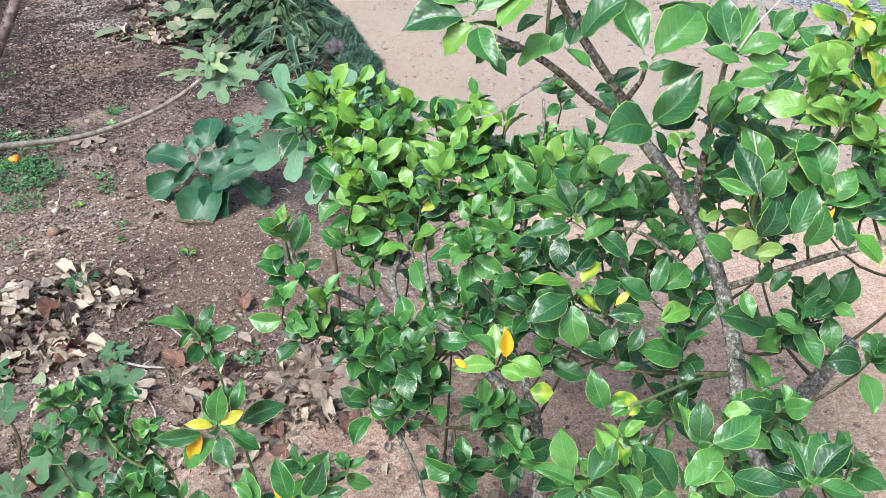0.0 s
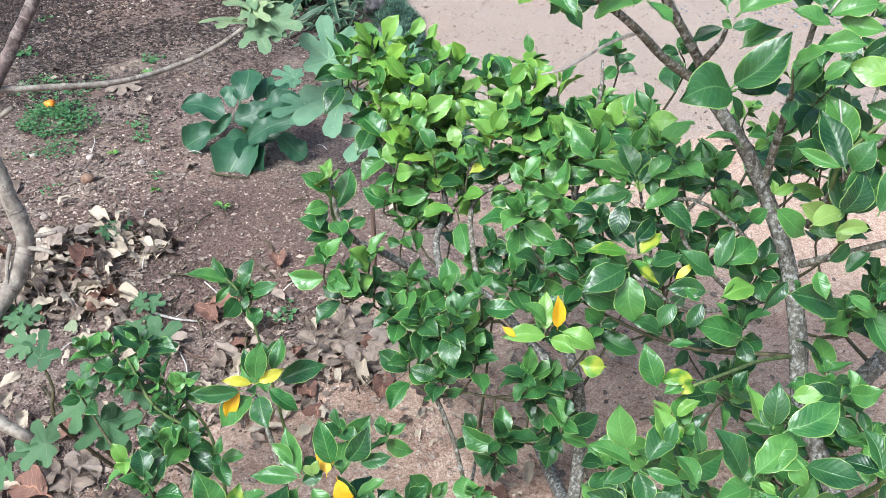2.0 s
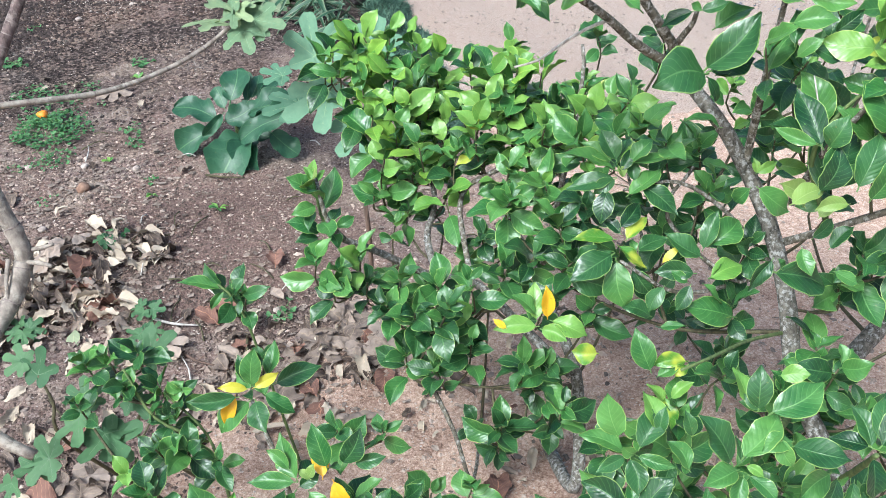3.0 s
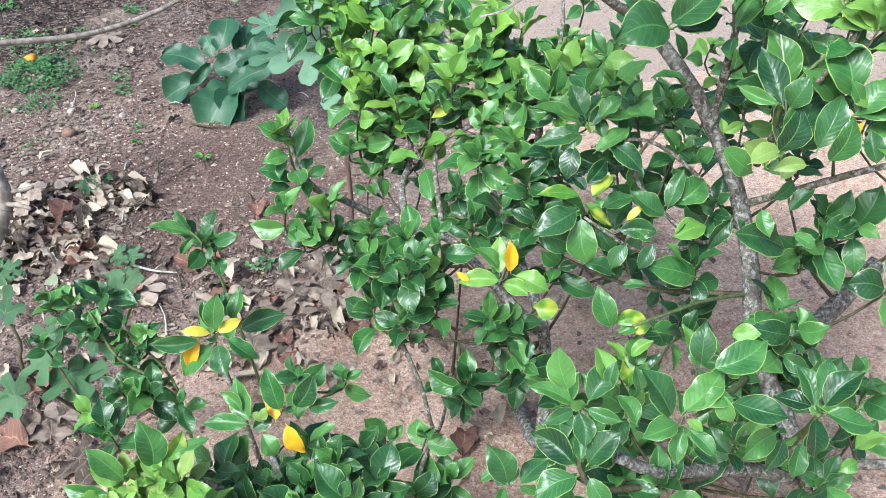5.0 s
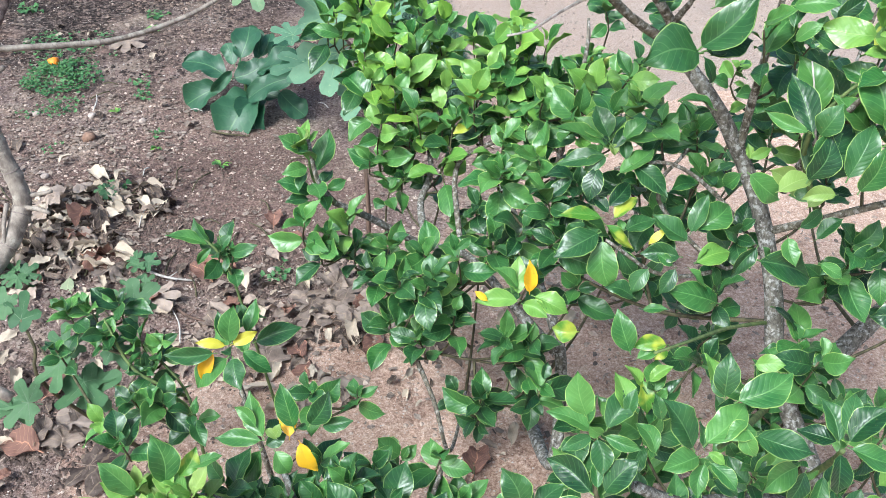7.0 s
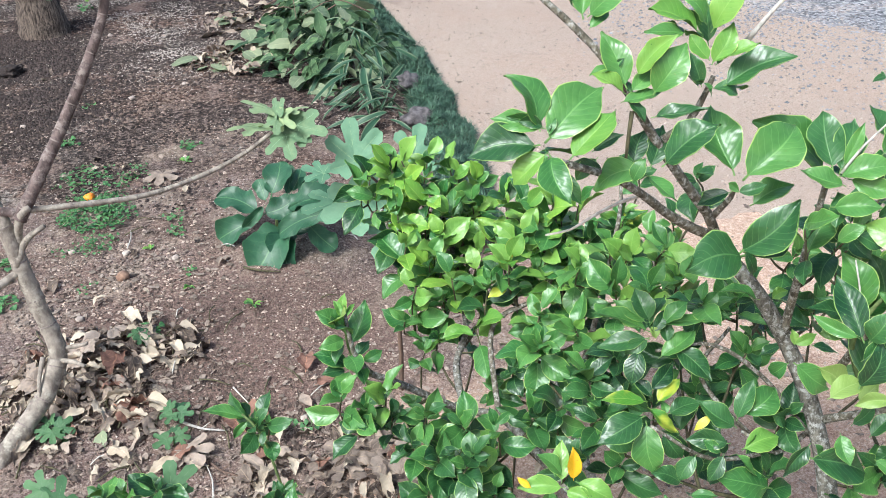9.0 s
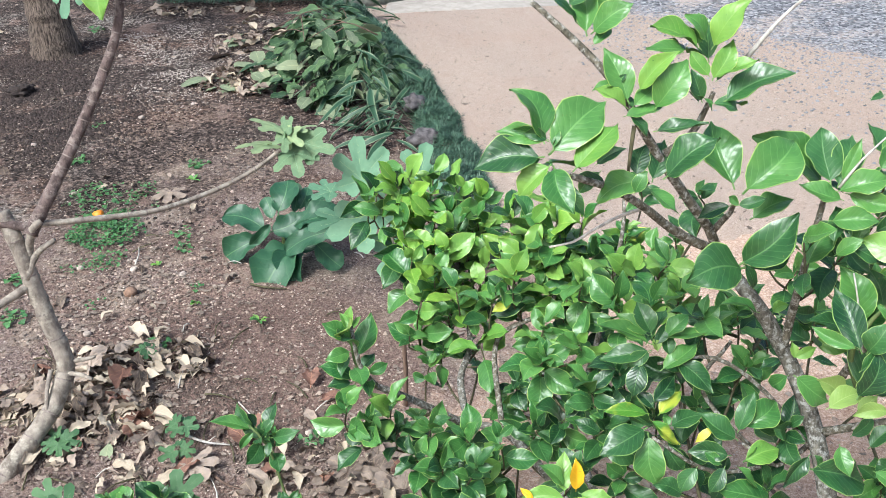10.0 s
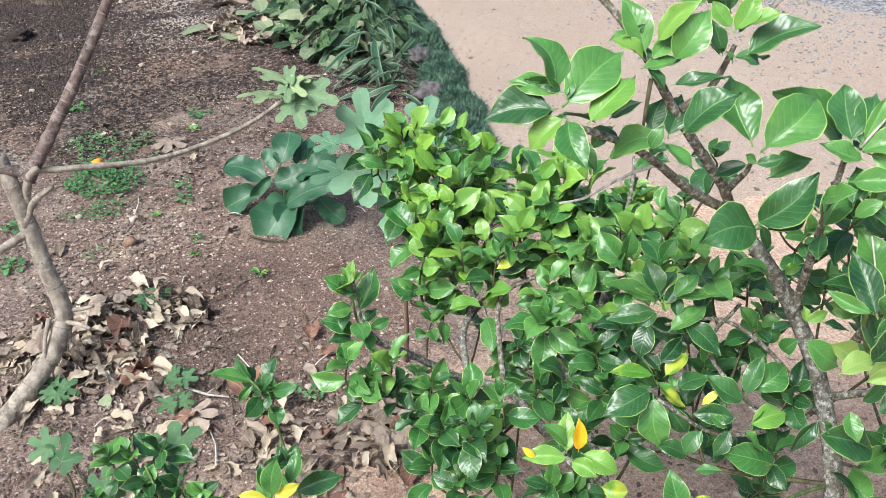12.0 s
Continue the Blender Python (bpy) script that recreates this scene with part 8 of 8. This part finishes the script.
# leaf crown above the view, added to shade the soil round the trunk
rng_c = random.Random(61)
crown = bmesh.new()
crown_uv = crown.loops.layers.uv.new("uv")
for i in range(1500):
    v = Vector((rng_c.gauss(0, 1), rng_c.gauss(0, 1), rng_c.gauss(0, 1))).normalized() * rng_c.uniform(0.45, 1.0)
    q = Vector((-0.35 + v.x * 1.35, 0.15 + v.y * 1.3, 2.75 + v.z * 0.8)) * 1.0
    if noise.noise(q * 1.7) < -0.15:
        continue
    m = Matrix.Translation(q) @ Euler((rng_c.uniform(-0.9, 0.5), rng_c.uniform(-0.7, 0.7), rng_c.uniform(0, 6.28))).to_matrix().to_4x4() @ Matrix.Diagonal((0.15, 0.15, 0.15, 1))
    blade(crown, crown_uv, m, "cut", 0.45, i, rows=4)
part("crown", crown, M["cut"], back_tree, "dull green leafy crown out of view, added to shade the bed")
rng_s = random.Random(77)
for i in range(8):
    a = rng_s.uniform(0, 6.28)
    x, y, z = -1.08 + rng_s.uniform(-0.25, 0.25), 4.85 + rng_s.uniform(-0.5, 0.5), rng_s.uniform(0.16, 0.34)
    dx, dy = math.cos(a) * 0.17, math.sin(a) * 0.17
    st = part("cut_stick", tube([(x - dx, y - dy, z), (x, y, z + 0.06), (x + dx, y + dy, z + rng_s.uniform(-0.05, 0.12))], 0.004, 0.002, sides=6, step=0.05), M["stake"])
    tagged(st, "thin brown cut stick lying in the leaf pile", "stick", "cut sticks")
for i in range(80):
    a = rng_s.uniform(0, 6.28)
    x, y = (rng_s.uniform(-1.5, 0.5), rng_s.uniform(1.1, 3.0)) if i < 22 else (rng_s.gauss(-1.05, 0.25), rng_s.gauss(1.85, 0.25))
    ln = rng_s.uniform(0.02, 0.065)
    z = ground_height(x, y) + 0.006
    dx, dy = math.cos(a) * ln, math.sin(a) * ln
    st = part("twig", tube([(x - dx, y - dy, z), (x + dy * 0.15, y, z + 0.008), (x + dx, y + dy, z)], 0.0025, 0.0015, sides=5, step=0.03), M["twig" if i % 4 else "dead"])
    tagged(st, "short dry twig lying on the soil", "twig", "fallen twigs")

# single things on the soil
dry_leaf(-0.959, 2.562, 0.08, 0)
dry_leaf(-1.204, 2.948, 0.075, 0)
dry_leaf(-0.691, 1.856, 0.11, 1)
dry_leaf(-0.317, 1.750, 0.085, 2)
dry_leaf(-0.763, 1.701, 0.075, 2)
dry_leaf(-0.540, 2.026, 0.09, 1)
dry_leaf(-1.493, 2.934, 0.06, 0)
dry_leaf(-1.395, 2.688, 0.07, 0)
dry_leaf(-1.449, 2.444, 0.08, 0)
dry_leaf(-1.443, 2.250, 0.08, 0)
dry_leaf(-1.266, 2.296, 0.07, 0)
dry_leaf(-1.186, 2.500, 0.06, 0)
dry_leaf(-1.264, 1.779, 0.1, 0)
dry_leaf(-0.635, 1.722, 0.12, 0)
dry_leaf(-0.490, 1.891, 0.07, 0)
dry_leaf(-0.382, 1.687, 0.07, 0)
dry_leaf(-1.688, 3.294, 0.06, 0)
dry_leaf(-1.452, 3.367, 0.06, 0)
dry_leaf(-1.539, 3.198, 0.07, 0)
dry_leaf(-1.692, 2.644, 0.07, 0)
dry_leaf(-3.330, 5.435, 0.14, 0)
dry_leaf(-2.391, 6.138, 0.14, 0)
dry_leaf(-2.582, 6.208, 0.14, 0)
dry_leaf(-0.570, 2.659, 0.08, 0)
stone(-1.115, 2.603, 0.013)
stone(-1.294, 2.619, 0.013)
stone(-1.241, 2.471, 0.022, "brownstone")
stone(-1.277, 2.234, 0.013)
stone(-1.248, 2.173, 0.013)
stone(-1.486, 2.622, 0.013)
stone(-1.668, 4.239, 0.012)
stone(-2.393, 5.030, 0.015)
stone(-0.506, 1.863, 0.011)
stone(-1.143, 1.975, 0.015)
sprout(-0.775, 2.344, 0.034, 6)
sprout(-1.011, 2.446, 0.03, 4)
sprout(-1.221, 2.651, 0.03, 3)
sprout(-1.357, 3.375, 0.035, 6)
dry_leaf(-0.260, 1.670, 0.085, 2)
dry_leaf(-0.334, 1.626, 0.06, 0)
dry_leaf(-0.485, 1.419, 0.1, 0)
dry_leaf(-0.203, 1.635, 0.09, 1)
dry_leaf(-0.791, 1.259, 0.075, 2)
dry_leaf(-0.874, 1.345, 0.12, 1)
dry_leaf(-0.276, 2.356, 0.07, 0)
dry_leaf(-0.262, 1.484, 0.09, 0)
dry_leaf(-0.786, 1.655, 0.1, 1)
dry_leaf(0.045, 1.234, 0.1, 1)
dry_leaf(-0.374, 1.713, 0.1, 0)
dry_leaf(0.098, 1.315, 0.06, 0)
small_weed(-1.033, 2.163, 0.035, 5)
small_weed(-1.159, 2.767, 0.03, 4)
small_weed(-1.213, 2.868, 0.03, 4)
small_weed(-1.643, 2.516, 0.035, 5)
small_weed(-1.554, 2.319, 0.035, 5)
small_weed(-1.506, 2.620, 0.02, 3)
small_weed(-0.483, 1.859, 0.03, 4)
small_weed(-1.396, 3.517, 0.04, 6)
small_weed(-1.925, 3.508, 0.04, 5)
small_weed(-1.029, 2.513, 0.02, 3)
small_weed(-1.325, 2.404, 0.02, 3)
dry_leaf(-1.020, 2.241, 0.1, 0)
dry_leaf(-1.039, 2.202, 0.09, 0)
dry_leaf(-1.062, 2.152, 0.1, 0)
dry_leaf(-1.089, 2.095, 0.09, 0)
dry_leaf(-0.884, 1.770, 0.09, 0)
dry_leaf(-0.880, 1.690, 0.08, 0)
dry_leaf(-0.585, 1.797, 0.08, 0)
dry_leaf(-0.513, 1.743, 0.08, 0)
dry_leaf(-0.539, 1.682, 0.09, 0)
dry_leaf(-0.734, 1.805, 0.06, 0)
dry_leaf(-0.592, 1.697, 0.07, 1)
dry_leaf(-0.428, 1.811, 0.06, 0)
dry_leaf(-1.464, 2.343, 0.06, 0)
dry_leaf(-1.273, 2.640, 0.05, 0)
dry_leaf(-1.250, 2.426, 0.05, 0)
dry_leaf(-1.144, 2.419, 0.05, 0)
dry_leaf(-1.601, 2.773, 0.05, 0)
dry_leaf(-1.092, 2.693, 0.04, 0)
seedling_tuft(-0.825, 1.820, 0.042, 4)
seedling_tuft(-0.803, 1.735, 0.04, 3)
seedling_tuft(-1.111, 1.739, 0.042, 5)
seedling_tuft(-1.039, 2.127, 0.034, 4)
small_weed(-2.791, 5.573, 0.05, 3)
small_weed(-2.016, 3.894, 0.03, 2)
stone(-1.371, 3.402, 0.014)
stone(-2.188, 3.637, 0.013)
stone(-1.847, 4.021, 0.014)
stone(-1.791, 3.200, 0.012)
dry_leaf(-2.694, 4.502, 0.12, 0)
dry_leaf(-0.234, 1.670, 0.13, 2)
dry_leaf(-0.373, 1.727, 0.1, 2)
dry_leaf(-0.157, 1.744, 0.09, 2)
dry_leaf(-0.638, 1.792, 0.095, 1)
dry_leaf(-0.809, 1.213, 0.12, 1)
dry_leaf(-0.708, 1.194, 0.09, 2)
dry_leaf(-0.306, 1.592, 0.06, 0)
dry_leaf(-0.351, 1.534, 0.08, 1)
dry_leaf(-0.174, 1.602, 0.075, 0)
dry_leaf(-0.387, 1.621, 0.07, 2)
dry_leaf(-2.399, 4.215, 0.06, 0)
dry_leaf(-2.204, 3.802, 0.05, 0)
dry_leaf(-2.211, 3.416, 0.09, 0)
dry_leaf(-2.444, 4.396, 0.09, 0)
dry_leaf(-1.403, 3.235, 0.1, 2)
dry_leaf(-1.683, 3.306, 0.09, 0)
dry_leaf(-0.506, 1.980, 0.075, 1)
dry_leaf(-0.529, 1.917, 0.06, 0)
long_twig((-0.811, 1.811), (-0.690, 1.802), "dead")
long_twig((-0.957, 1.438), (-0.798, 1.393), "stake")
long_twig((-0.700, 1.690), (-0.610, 1.650), "stake")
long_twig((-0.560, 1.760), (-0.500, 1.640), "twig")
long_twig((-0.870, 2.560), (-0.740, 2.540), "twig")
dry_leaf(-1.585, 3.272, 0.06, 0)
dry_leaf(-1.420, 3.276, 0.06, 0)
dry_leaf(-1.244, 3.048, 0.07, 0)
dry_leaf(-1.915, 3.354, 0.05, 0)
dry_leaf(-1.737, 3.341, 0.07, 0)
